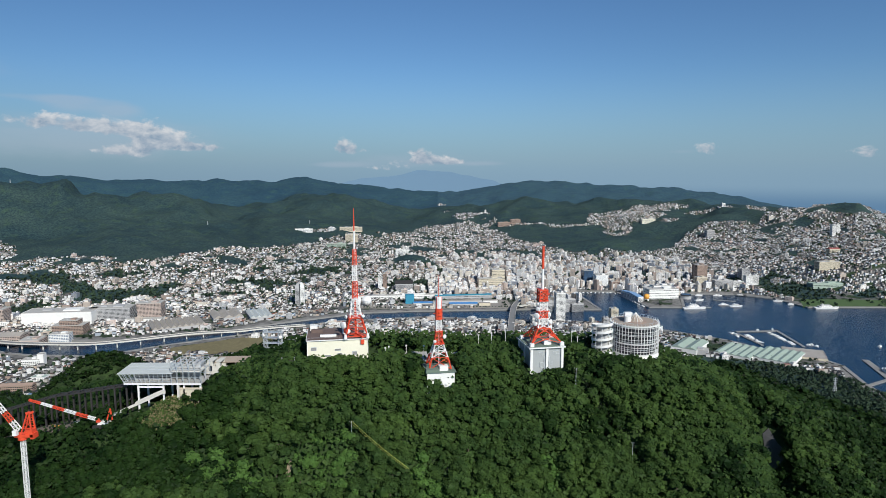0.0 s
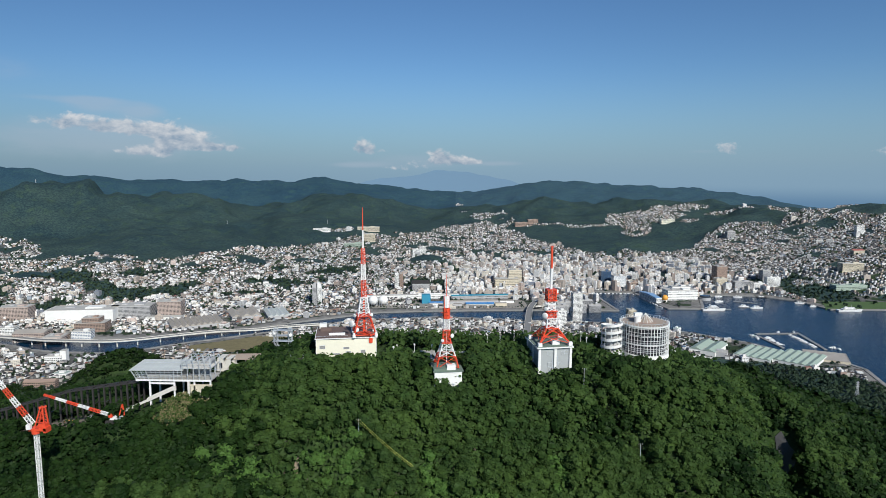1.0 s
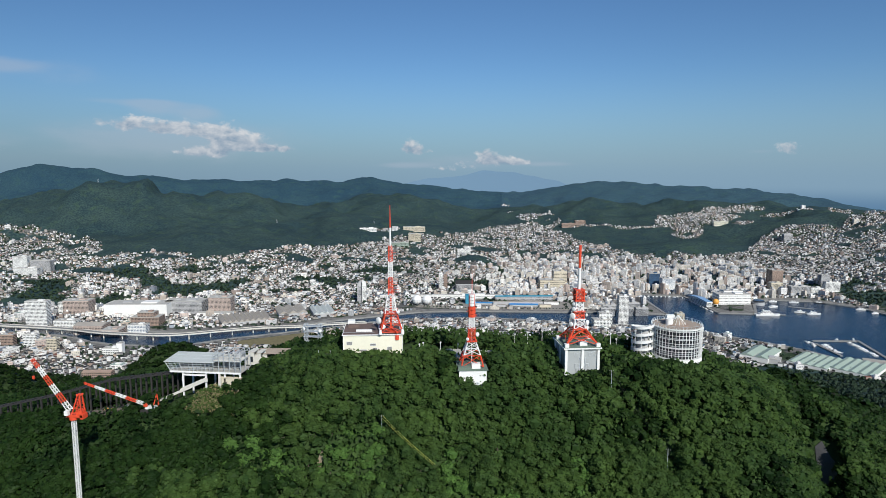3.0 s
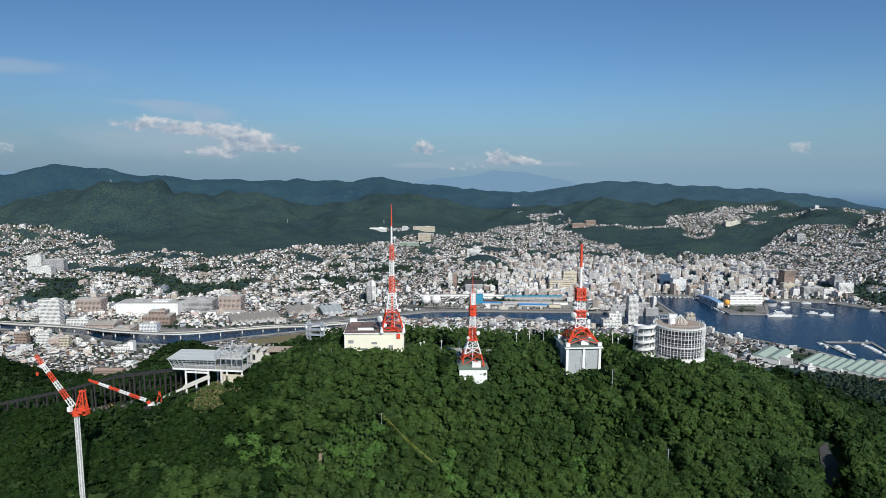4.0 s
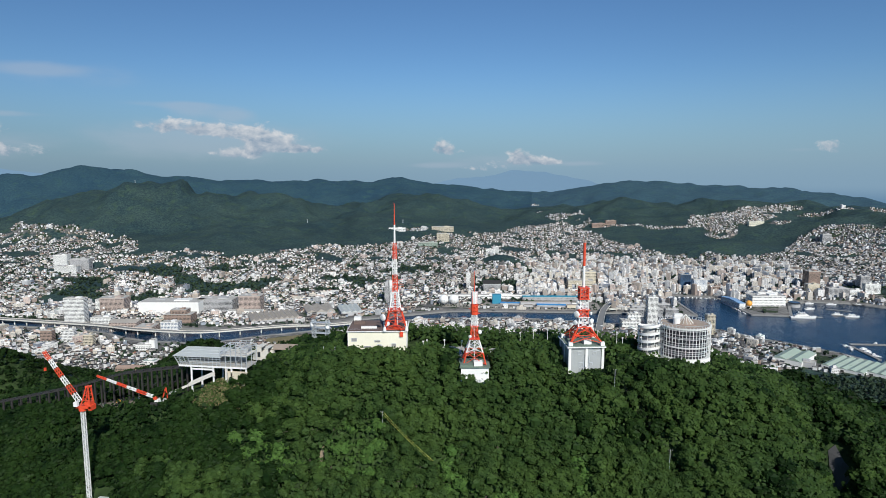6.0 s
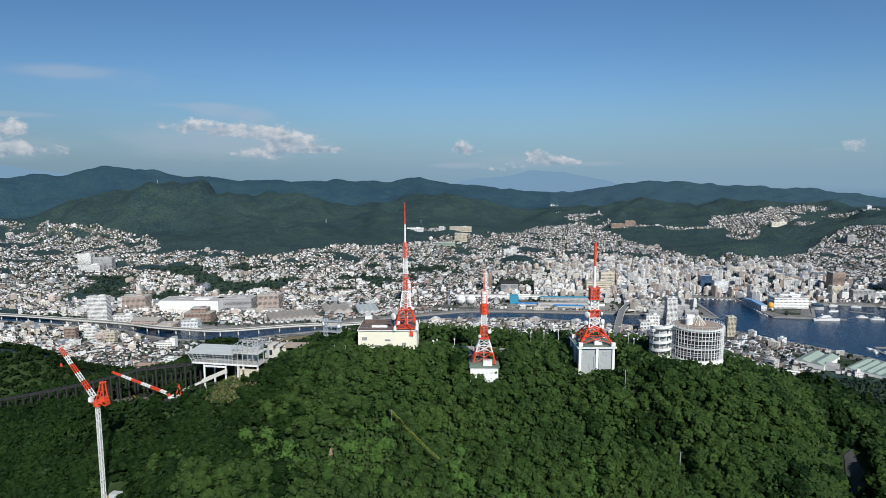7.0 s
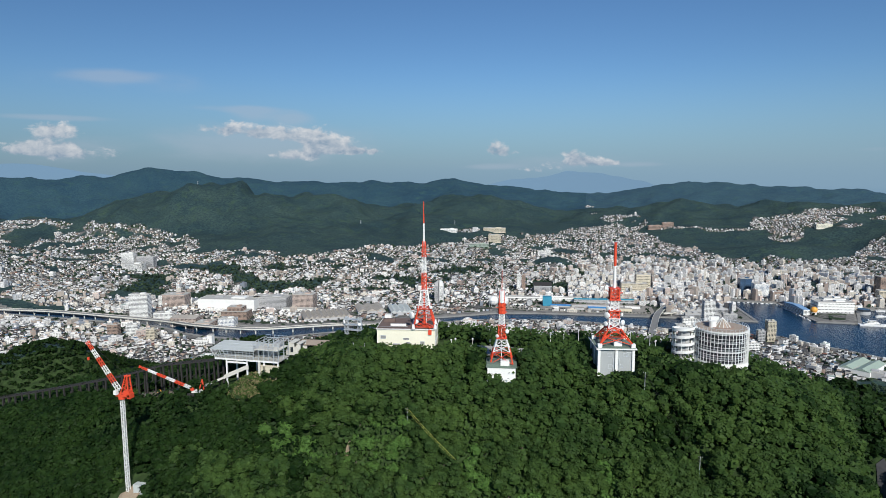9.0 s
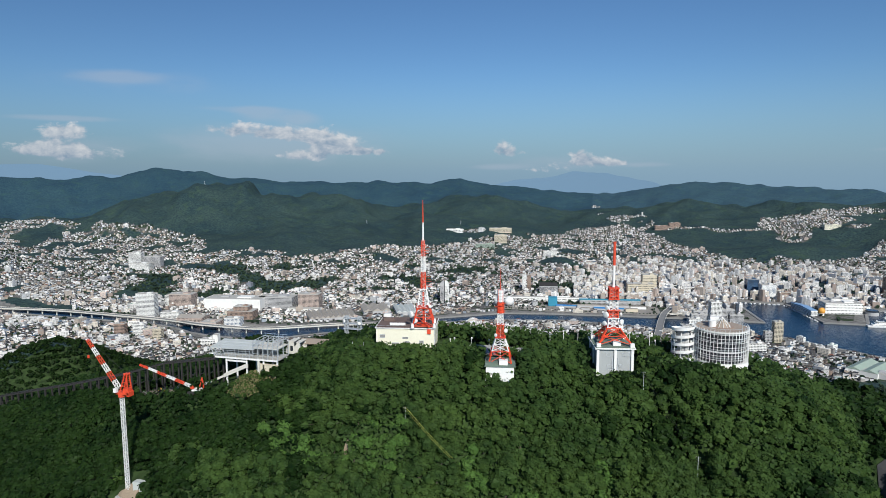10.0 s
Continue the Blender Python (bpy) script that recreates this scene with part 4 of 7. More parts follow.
def undergrowth():
    """Shrubs and saplings that fill the gaps under the crowns."""
    g = np.random.default_rng(31)
    n = 74000
    x, y = g.uniform(-300, 330, n), g.uniform(192, 300, n)
    th = np.degrees(np.arctan2(x, y))
    keep = (th > -56) & (th < 43) & ~np.any([(x > x0 - 1) & (x < x1 + 1) & (y > y0 - 1) & (y < y1 + 1) for x0, x1, y0, y1 in CLEAR], axis=0)
    x, y = x[keep], y[keep]
    n = len(x)
    p = np.stack([x, y, height(x, y) + g.uniform(1.6, 5.8, n)], -1)
    nrm = g.normal(0, 0.5, (n, 3)) + np.array([0.1, -0.6, 0.8])
    nrm /= np.linalg.norm(nrm, axis=1)[:, None]
    u = np.cross(nrm, g.normal(0, 1, (n, 3)))
    u /= np.linalg.norm(u, axis=1)[:, None]
    v = np.cross(nrm, u)
    sz = g.uniform(0.9, 2.0, n)[:, None]
    q = np.stack([p - u * sz * 0.6, p - v * sz * 0.45 + nrm * 0.15, p + u * sz * 0.6, p + v * sz * 0.45 + nrm * 0.15], 1)
    f = np.arange(n * 4).reshape(-1, 4)
    # shrubs on both flanks take the shade-dark leaf colour as well
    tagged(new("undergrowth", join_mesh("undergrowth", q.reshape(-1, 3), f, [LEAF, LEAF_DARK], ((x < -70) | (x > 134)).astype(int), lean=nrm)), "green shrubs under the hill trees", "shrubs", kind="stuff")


undergrowth()


def dry_brush():
    g = np.random.default_rng(41)
    n = 3000
    a, k = g.uniform(0, 2 * math.pi, n), np.sqrt(g.random(n))
    x, y = -108 + 12 * k * np.cos(a), 238 + 5.5 * k * np.sin(a)
    p = np.stack([x, y, height(x, y) + 0.9 + g.uniform(0.0, 1.3, n)], -1)
    nrm = unit_rows(g.normal(0, 0.6, (n, 3)) + np.array([0.1, -0.5, 0.8]))
    u = unit_rows(np.cross(nrm, g.normal(0, 1, (n, 3))))
    v = np.cross(nrm, u)
    sz = g.uniform(0.4, 1.0, n)[:, None]
    q = np.stack([p - u * sz * 0.6, p - v * sz * 0.4, p + u * sz * 0.6, p + v * sz * 0.4], 1)
    me = join_mesh("dry_brush", q.reshape(-1, 3), np.arange(n * 4).reshape(-1, 4), [LEAF, DRYGRASS], (g.random(n) < 0.30).astype(int), lean=nrm)
    tagged(new("dry_brush", me), "dry brown and green brush below the station", "shrubs", kind="stuff")


dry_brush()


def far_trees(seed, x0, x1, y0, y1, step, size):
    x, y, g = scatter(seed, x0, x1, y0, y1, step)
    f = forest(x, y)
    e = inland(x, y)
    th = np.degrees(np.arctan2(x, y))
    ok = (f > 0.5) & (e > 8) & (th > -54) & (th < 40)
    x, y = x[ok], y[ok]
    z = height(x, y)
    return [(a, b, c - 0.5, int(k), float(s)) for a, b, c, k, s in zip(x, y, z, g.integers(0, len(KINDS), len(x)), g.uniform(0.8, 1.25, len(x)) * size)]


right_side = far_trees(22, 180, 900, 306, 1290, 12, 1.6)
right_side = [t for t in right_side if t[1] > 430] + far_trees(23, 150, 340, 306, 430, 7.5, 1.25)
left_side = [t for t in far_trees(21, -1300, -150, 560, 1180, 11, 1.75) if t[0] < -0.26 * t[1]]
# shade over these lower hills comes from the dark leaf colour
plant_stuff("lower_forest", "forest on the lower hills with shade in its leaf colour", left_side, 4, LEAF_DARK, 9)
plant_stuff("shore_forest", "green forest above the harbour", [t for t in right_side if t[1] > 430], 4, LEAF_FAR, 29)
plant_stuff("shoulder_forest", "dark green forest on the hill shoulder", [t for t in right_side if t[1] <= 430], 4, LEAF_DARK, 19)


def town_trees():
    """Garden trees between the houses and woods at the foot of the mountains."""
    x, y, g = scatter(33, -2300, 2000, 1750, 3300, 15)
    f, e = forest(x, y), inland(x, y)
    r, th = np.hypot(x, y), np.degrees(np.arctan2(x, y))
    chance = np.where(f > 0.5, 0.95 * (r < 2500), np.interp(th, [-40, -5, 4, 26, 32], [0.34, 0.34, 0.10, 0.12, 0.16]) * (r > 1850))
    ok = (g.random(len(x)) < chance) & (e > 15) & (th > -53) & (th < 39)
    x, y = x[ok], y[ok]
    z = height(x, y)
    return [(a, b, c - 0.5, int(k), float(s)) for a, b, c, k, s in zip(x, y, z, g.integers(0, len(KINDS), len(x)), g.uniform(1.2, 2.0, len(x)))]


def bank_trees():
    x, y, g = scatter(35, -1500, 900, 1000, 1560, 16)
    e, th = inland(x, y), np.degrees(np.arctan2(x, y))
    ok = (g.random(len(x)) < np.interp(th, [-30, -22], [0.62, 0.40])) & (e > 12) & (th > -50) & ((abs(x + 510) > 110) | (abs(y - 1410) > 75))
    x, y = x[ok], y[ok]
    return [(a, b, c - 0.5, int(k), float(s)) for a, b, c, k, s in zip(x, y, height(x, y), g.integers(0, len(KINDS), len(x)), g.uniform(0.9, 1.7, len(x)))]


def quay_trees():
    """A row of small trees along the embankment of the railway yard."""
    g = np.random.default_rng(61)
    x = np.arange(-255, 195, 9.0) + g.uniform(-2.5, 2.5, 50)
    y = np.interp(x, [-262, -108, 200], [1806, 1800, 1822]) + 7
    return [(float(a), float(b), 3.3, int(k), float(s)) for a, b, k, s in zip(x, y, g.integers(0, len(KINDS), 50), g.uniform(0.55, 0.95, 50))]


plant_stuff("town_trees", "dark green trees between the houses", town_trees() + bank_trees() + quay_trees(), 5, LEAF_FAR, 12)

# ---- the town ----


def make_town():
    g = np.random.default_rng(77)
    pts = []
    for r0, r1, step in ((1040, 1700, 10.4), (1700, 2500, 10.3), (2500, 3350, 10.9), (3350, 4300, 12.4)):
        n = int(r1 * 2 / step)
        gx, gy = np.meshgrid(np.arange(-n, n), np.arange(0, n), indexing="ij")
        x = (gx + g.uniform(-0.3, 0.3, gx.shape)) * step
        y = (gy + g.uniform(-0.3, 0.3, gx.shape)) * step
        wx, wy = gx + 2.2 * value_noise(gx / 9.0, gy / 9.0), gy + 2.2 * value_noise(gx / 9.0 + 40, gy / 9.0)
        street = (np.floor(wx) % 6 == 0) | (np.floor(wy) % 5 == 0)
        r, th = np.hypot(x, y), np.degrees(np.arctan2(x, y))
        ok = (r >= r0) & (r < r1) & (g.random(x.shape) < 0.9) & (th > -53) & (th < 39) & (~street | (g.random(x.shape) < 0.25))
        pts.append(np.stack([x[ok], y[ok]], -1))
    P = np.concatenate(pts)
    e, f = inland(P[:, 0], P[:, 1]), forest(P[:, 0], P[:, 1])
    th0 = np.degrees(np.arctan2(P[:, 0], P[:, 1]))
    ok = (e > np.where(th0 < -12, 34, 22)) & (f < 0.5) & (P[:, 1] > 880)
    for (cx, cy, w, d) in PLOTS:
        ok &= (np.abs(P[:, 0] - cx) > w / 2 + 7) | (np.abs(P[:, 1] - cy) > d / 2 + 7)
    P = P[ok]
    r, th = np.hypot(P[:, 0], P[:, 1]), np.degrees(np.arctan2(P[:, 0], P[:, 1]))
    Z = height(P[:, 0], P[:, 1])
    # tall blocks crowd the middle of the town, houses the slopes
    core = np.exp(-((th - 12) / 13) ** 4) * np.exp(-((r - 2300) / 480) ** 4)
    left = np.exp(-((th + 36) / 13) ** 4) * np.exp(-((r - 1950) / 400) ** 4)
    tall = 0.02 + 0.56 * core + 0.13 * left + 0.04 * (r < 1700) + np.interp(th, [-14, 0], [0.045, 0.12]) * np.exp(-((r - 2000) / 250) ** 2)
    tall = np.where(Z > 30, 0.012, tall)
    tall = np.where((r < 1500) & (th < -12), 0.015, tall)
    is_tall = g.random(len(P)) < tall
    # no two tall blocks on one plot
    cell = np.floor(P / 18.0).astype(int)
    seen = set()
    for i in np.nonzero(is_tall)[0]:
        k = (cell[i, 0], cell[i, 1])
        is_tall[i] = k not in seen
        seen.add(k)
    rot = (fractal(P[:, 0], P[:, 1], 500, 2) - 0.5) * 3.0 + g.normal(0, 0.06, len(P)) + np.where(g.random(len(P)) < 0.5, 0, math.pi / 2)
    houses(P[~is_tall], Z[~is_tall], rot[~is_tall], g)
    blocks(P[is_tall], Z[is_tall], rot[is_tall], core[is_tall], r[is_tall], g)


def oriented(P, Z, rot, local):
    """local (n, k, 3) turned by rot and set down at P, Z."""
    ca, sa = np.cos(rot)[:, None], np.sin(rot)[:, None]
    X = local[:, :, 0] * ca - local[:, :, 1] * sa + P[:, 0, None]
    Y = local[:, :, 0] * sa + local[:, :, 1] * ca + P[:, 1, None]
    return np.stack([X, Y, local[:, :, 2] + Z[:, None]], -1)


def houses(P, Z, rot, g):
    n = len(P)
    w, d = g.uniform(2.5, 4.2, n), g.uniform(2.2, 3.3, n)
    h, rise = g.uniform(4.4, 6.8, n), g.uniform(1.3, 2.3, n)
    far = np.interp(np.hypot(P[:, 0], P[:, 1]), [2300, 3300], [1.0, 0.86])
    w, d, h = w * far, d * far, h * far
    big = g.random(n) < np.where((P[:, 1] < 1650) & (P[:, 0] > 100), 0.2, 0.07)
    w, d, h = np.where(big, w * 1.6, w), np.where(big, d * 1.4, d), np.where(big, h * 1.5, h)
    flat = (g.random(n) < 0.15) | big
    rise = np.where(flat, 0.25, rise)
    o = np.zeros(n)
    c = lambda *xs: np.stack(xs, -1)
    walls = np.stack([c(-w, -d, o - 4), c(w, -d, o - 4), c(w, d, o - 4), c(-w, d, o - 4), c(-w, -d, h), c(w, -d, h), c(w, d, h), c(-w, d, h)], 1)
    k = np.where(flat, 1.0, 1.15)
    ridge = np.where(flat, 0.9, 0.62)
    ry = np.where(flat, d * 0.9, 0.02)
    roof = np.stack([c(-w * k, -d * k, h), c(w * k, -d * k, h), c(w * k, d * k, h), c(-w * k, d * k, h), c(-w * ridge, -ry, h + rise), c(w * ridge, -ry, h + rise), c(w * ridge, ry, h + rise), c(-w * ridge, ry, h + rise)], 1)
    # hipped roofs start a hand above the wall head
    wv, rv = oriented(P, Z, rot, walls).reshape(-1, 3), oriented(P, Z + 0.03, rot, roof).reshape(-1, 3)
    wf = np.array([(0, 1, 5, 4), (1, 2, 6, 5), (2, 3, 7, 6), (3, 0, 4, 7)])
    rf = np.array([(0, 1, 5, 4), (1, 2, 6, 5), (2, 3, 7, 6), (3, 0, 4, 7), (4, 5, 6, 7)])
    base = (np.arange(n) * 8)[:, None, None]
    F = np.concatenate([(wf[None] + base).reshape(-1, 4), (rf[None] + base + 8 * n).reshape(-1, 4)])
    slots = np.concatenate([np.zeros(4 * n), np.ones(5 * n)])
    tagged(new("town_houses", join_mesh("town_houses", np.concatenate([wv, rv]), F, [TOWNWALL, TOWNROOF], slots)), "crowded small houses with grey and white roofs", "houses", kind="stuff")


def blocks(P, Z, rot, core, r, g):
    n = len(P)
    w, d = 3.8 + 10.0 * g.random(n) ** 1.5, 3.8 + 6.0 * g.random(n) ** 1.3
    h = 7 + 12 * g.random(n) ** 1.5 + core * 27 * g.random(n) ** 2.6 * np.interp(w, [4, 13], [1.15, 0.6])
    o = np.zeros(n)
    c = lambda *xs: np.stack(xs, -1)
    V, F, S = [], [], []
    wf = np.array([(0, 1, 5, 4), (1, 2, 6, 5), (2, 3, 7, 6), (3, 0, 4, 7)])
    count = 0

    def put(local, faces, slot, sel=slice(None)):
        nonlocal count
        v = oriented(P[sel], Z[sel], rot[sel], local)
        m = v.shape[0]
        V.append(v.reshape(-1, 3))
        F.append((faces[None] + (count + np.arange(m) * local.shape[1])[:, None, None]).reshape(-1, 4))
        S.append(np.full(m * len(faces), slot))
        count += m * local.shape[1]

    put(np.stack([c(-w, -d, o - 4), c(w, -d, o - 4), c(w, d, o - 4), c(-w, d, o - 4), c(-w, -d, h), c(w, -d, h), c(w, d, h), c(-w, d, h)], 1), wf, 0)
    # roof slab inside a low parapet, and the lift house on it
    put(np.stack([c(-w, -d, h - 0.4), c(w, -d, h - 0.4), c(w, d, h - 0.4), c(-w, d, h - 0.4)], 1) * np.array([0.985, 0.985, 1]), np.array([(0, 1, 2, 3)]), 1)
    lw, ld, lh = w * 0.35, d * 0.4, h + g.uniform(2, 4, n)
    ox = w * g.uniform(-0.5, 0.5, n)
    put(np.stack([c(ox - lw, -ld, h - 0.4), c(ox + lw, -ld, h - 0.4), c(ox + lw, ld, h - 0.4), c(ox - lw, ld, h - 0.4), c(ox - lw, -ld, lh), c(ox + lw, -ld, lh), c(ox + lw, ld, lh), c(ox - lw, ld, lh)], 1), np.concatenate([wf, [(4, 5, 6, 7)]]), 0)
    # windows storey by storey on the four sides, set 6 cm proud with a shadowed reveal colour
    for st in range(15):
        z0 = 1.0 + 3.1 * st
        sel = np.nonzero(h > z0 + 2.6)[0]
        if not len(sel):
            break
        for side in range(4):
            ww, dd = w[sel], d[sel]
            zz = np.full(len(sel), z0)
            for k in range(4):
                a, b = -0.90 + k * 0.47, -0.90 + k * 0.47 + 0.33
                if side == 0:
                    q = np.stack([c(ww * a, -dd - 0.06, zz), c(ww * b, -dd - 0.06, zz), c(ww * b, -dd - 0.06, zz + 1.45), c(ww * a, -dd - 0.06, zz + 1.45)], 1)
                elif side == 1:
                    q = np.stack([c(ww + 0.06, dd * a, zz), c(ww + 0.06, dd * b, zz), c(ww + 0.06, dd * b, zz + 1.45), c(ww + 0.06, dd * a, zz + 1.45)], 1)
                elif side == 2:
                    q = np.stack([c(ww * b, dd + 0.06, zz), c(ww * a, dd + 0.06, zz), c(ww * a, dd + 0.06, zz + 1.45), c(ww * b, dd + 0.06, zz + 1.45)], 1)
                else:
                    q = np.stack([c(-ww - 0.06, dd * b, zz), c(-ww - 0.06, dd * a, zz), c(-ww - 0.06, dd * a, zz + 1.45), c(-ww - 0.06, dd * b, zz + 1.45)], 1)
                # only the sides that look towards the hill
                ang = rot[sel] + (-math.pi / 2, 0, math.pi / 2, math.pi)[side]
                near = (np.cos(ang) * -P[sel, 0] + np.sin(ang) * -P[sel, 1]) > 0
                if near.any():
                    put(q[near], np.array([(0, 1, 2, 3)]), 2, sel[near])
    me = join_mesh("town_blocks", np.concatenate(V), np.concatenate(F), [BLOCKWALL, FLATROOF, GREYGLASS], np.concatenate(S))
    tagged(new("town_blocks", me), "crowded pale office and apartment blocks", "buildings", kind="stuff")


def storey_windows(w, d, n_wide, n_deep, tall=1.7):
    """The panes of one storey on its front and two flanks, as one mesh."""
    s = Shape()
    for i in range(n_wide):
        x = (-0.5 + (i + 0.5) / n_wide) * w
        s.box((x, -d / 2 - 0.04, 0), (w / n_wide * 0.66, 0.2, tall))
    for i in range(n_deep):
        y = (-0.5 + (i + 0.5) / n_deep) * d
        for sx in (-1, 1):
            s.box((sx * (w / 2 + 0.04), y, 0), (0.2, d / n_deep * 0.66, tall))
    return s


# open ground kept free of houses: x, y, width, depth
FIELD = [(-640, 1375), (-560, 1325), (-420, 1370), (-400, 1460), (-462, 1497)]
PLOTS = [(-510, 1410, 190, 110), (40, 1880, 360, 110), (330, 1795, 170, 70), (660, 1885, 130, 90), (1240, 1930, 300, 150), (-250, 1800, 160, 40), (720, 1320, 190, 90), (600, 1400, 120, 110), (400, 1850, 60, 60)]


def town_building(x, y, w, d, h, label, wall=WHITE, roof=CONCRETE, glass=GLASS, rot=8.0, storey=3.6, windows=True, parapet=True, name="town_building", plant=True, base=None, group="large buildings of the town", pitch=3.6, gable=0.0):
    """A large building that can be told apart: wall, roof, storeys of windows, rooftop plant."""
    z = ground_z(x, y) if base is None else base
    label = label if len(label.split()) > 3 else label + " in the town"
    PLOTS.append((x, y, max(w, d) + 4 if w < 3 * d else w + 4, d + 6))
    ob = thing(name, (x, y, z), label, "building", group, rot)
    part("wall", Shape().box((0, 0, -4), (w, d, h + 4)), wall, ob)
    if gable:
        part("roof", Shape().gable((0, 0, h + 0.02), (w, d), gable), roof, ob)
    else:
        s = Shape().box((0, 0, h + 0.01), (w * 0.97, d * 0.97, 0.3))
        if parapet:
            for sx in (-1, 1):
                s.box((sx * (w / 2 - 0.2), 0, h + 0.004), (0.4, d, 0.9))
                s.box((0, sx * (d / 2 - 0.2), h + 0.004), (w - 0.8, 0.4, 0.9))
        part("roof", s, roof, ob)
        if plant:
            part("rooftop_hut", Shape().box((w * 0.18, 0, h + 0.31), (w * 0.25, d * 0.45, 3.2)), wall, ob)
            part("water_tank", Shape().box((-w * 0.2, d * 0.1, h + 0.31), (w * 0.14, d * 0.25, 2.2)), GREYWALL, ob)
    if windows:
        me = storey_windows(w, d, max(2, int(w / pitch)), max(1, int(d / pitch))).mesh("window_band", glass)
        k = 0
        while 1.2 + storey * k + 2.2 < h:
            tagged(part("window_band", me, glass, ob, at=pose(0, 0, 1.2 + storey * k)), kind="stuff")
            k += 1
    return ob


def gas_holder(x, y, r):
    z = ground_z(x, y)
    PLOTS.append((x, y, 2 * r, 2 * r))
    ob = thing("gas_holder", (x, y, z), "white spherical gas holder on steel legs", "gas holder", "gas holders by the river")
    part("shell", Shape().ball((0, 0, r + 3), r, 24, 14), WHITESTEEL, ob, smooth=True)
    for i in range(10):
        a = 2 * math.pi * i / 10
        part("leg", Shape().drum((math.cos(a) * r * 0.96, math.sin(a) * r * 0.96, -1), 0.5, r + 4, 8), STEEL, ob)
    part("walkway", Shape().drum((0, 0, r + 3), r + 0.8, 0.4, 24), STEEL, ob)


def arched_tower(x, y):
    """Twin-slab apartment tower with a rounded top."""
    z = ground_z(x, y)
    PLOTS.append((x, y, 40, 30))
    ob = thing("apartment_tower", (x, y, z), "white apartment tower with a rounded arched top", "building", "large buildings of the town", 10)
    for sx, wall in ((-1, GREYWALL), (1, WHITE)):
        out = []
        for i in range(13):
            a = math.pi / 2 * i / 12
            out.append((math.sin(a) * 12, 54 + math.cos(a) * 14))
        s = Shape()
        pts = [(0, -4)] + [(0, 68)] + [(sx * px, pz) for px, pz in out[1:]] + [(sx * 12, -4)]
        n = len(pts)
        s.add([(px + sx * 1.5, yy, pz) for yy in (-9, 9) for px, pz in pts], [tuple(range(n)), tuple(reversed(range(n, 2 * n)))] + [((i + 1) % n, i, n + i, n + (i + 1) % n) for i in range(n)])
        part("slab", s, wall, ob)
    part("stair_core", Shape().box((0, 1, -4), (3.2, 14, 66)), GLASS, ob)
    me = Shape()
    for k in range(4):
        me.box((3.6 + 2.6 * k, -9.05, 0), (1.7, 0.2, 1.6))
        me.box((-3.6 - 2.6 * k, -9.05, 0), (1.7, 0.2, 1.6))
    me = me.mesh("window_band", GLASS)
    for k in range(15):
        tagged(part("window_band", me, GLASS, ob, at=pose(0, 0, 2 + 3.4 * k)), kind="stuff")


def saw_shed(x, y, w, d, bays, label, roof, rot=8.0, h=8.0, rise=4.0, group="sheds by the water", wall=GREYWALL):
    """A long shed under a row of pitched bays whose ridges run away from the viewer."""
    z = ground_z(x, y)
    PLOTS.append((x, y, w, d))
    ob = thing("warehouse", (x, y, z), label, "warehouse", group, rot)
    part("wall", Shape().box((0, 0, -3), (w, d, h + 3)), wall, ob)
    bw = w / bays
    me = Shape().gable((0, 0, 0), (d, bw - 0.6), rise, 90, 0.25).mesh("roof_bay", roof)
    for i in range(bays):
        part("roof_bay", me, roof, ob, at=pose((i + 0.5 - bays / 2) * bw, 0, h + 0.02))
    door = Shape().box((0, -d / 2 - 0.06, -0.2), (bw * 0.4, 0.3, h * 0.6)).mesh("door", DARKSTEEL)
    for i in range(0, bays, 2):
        part("door", door, DARKSTEEL, ob, at=pose((i + 0.5 - bays / 2) * bw, 0, 0))


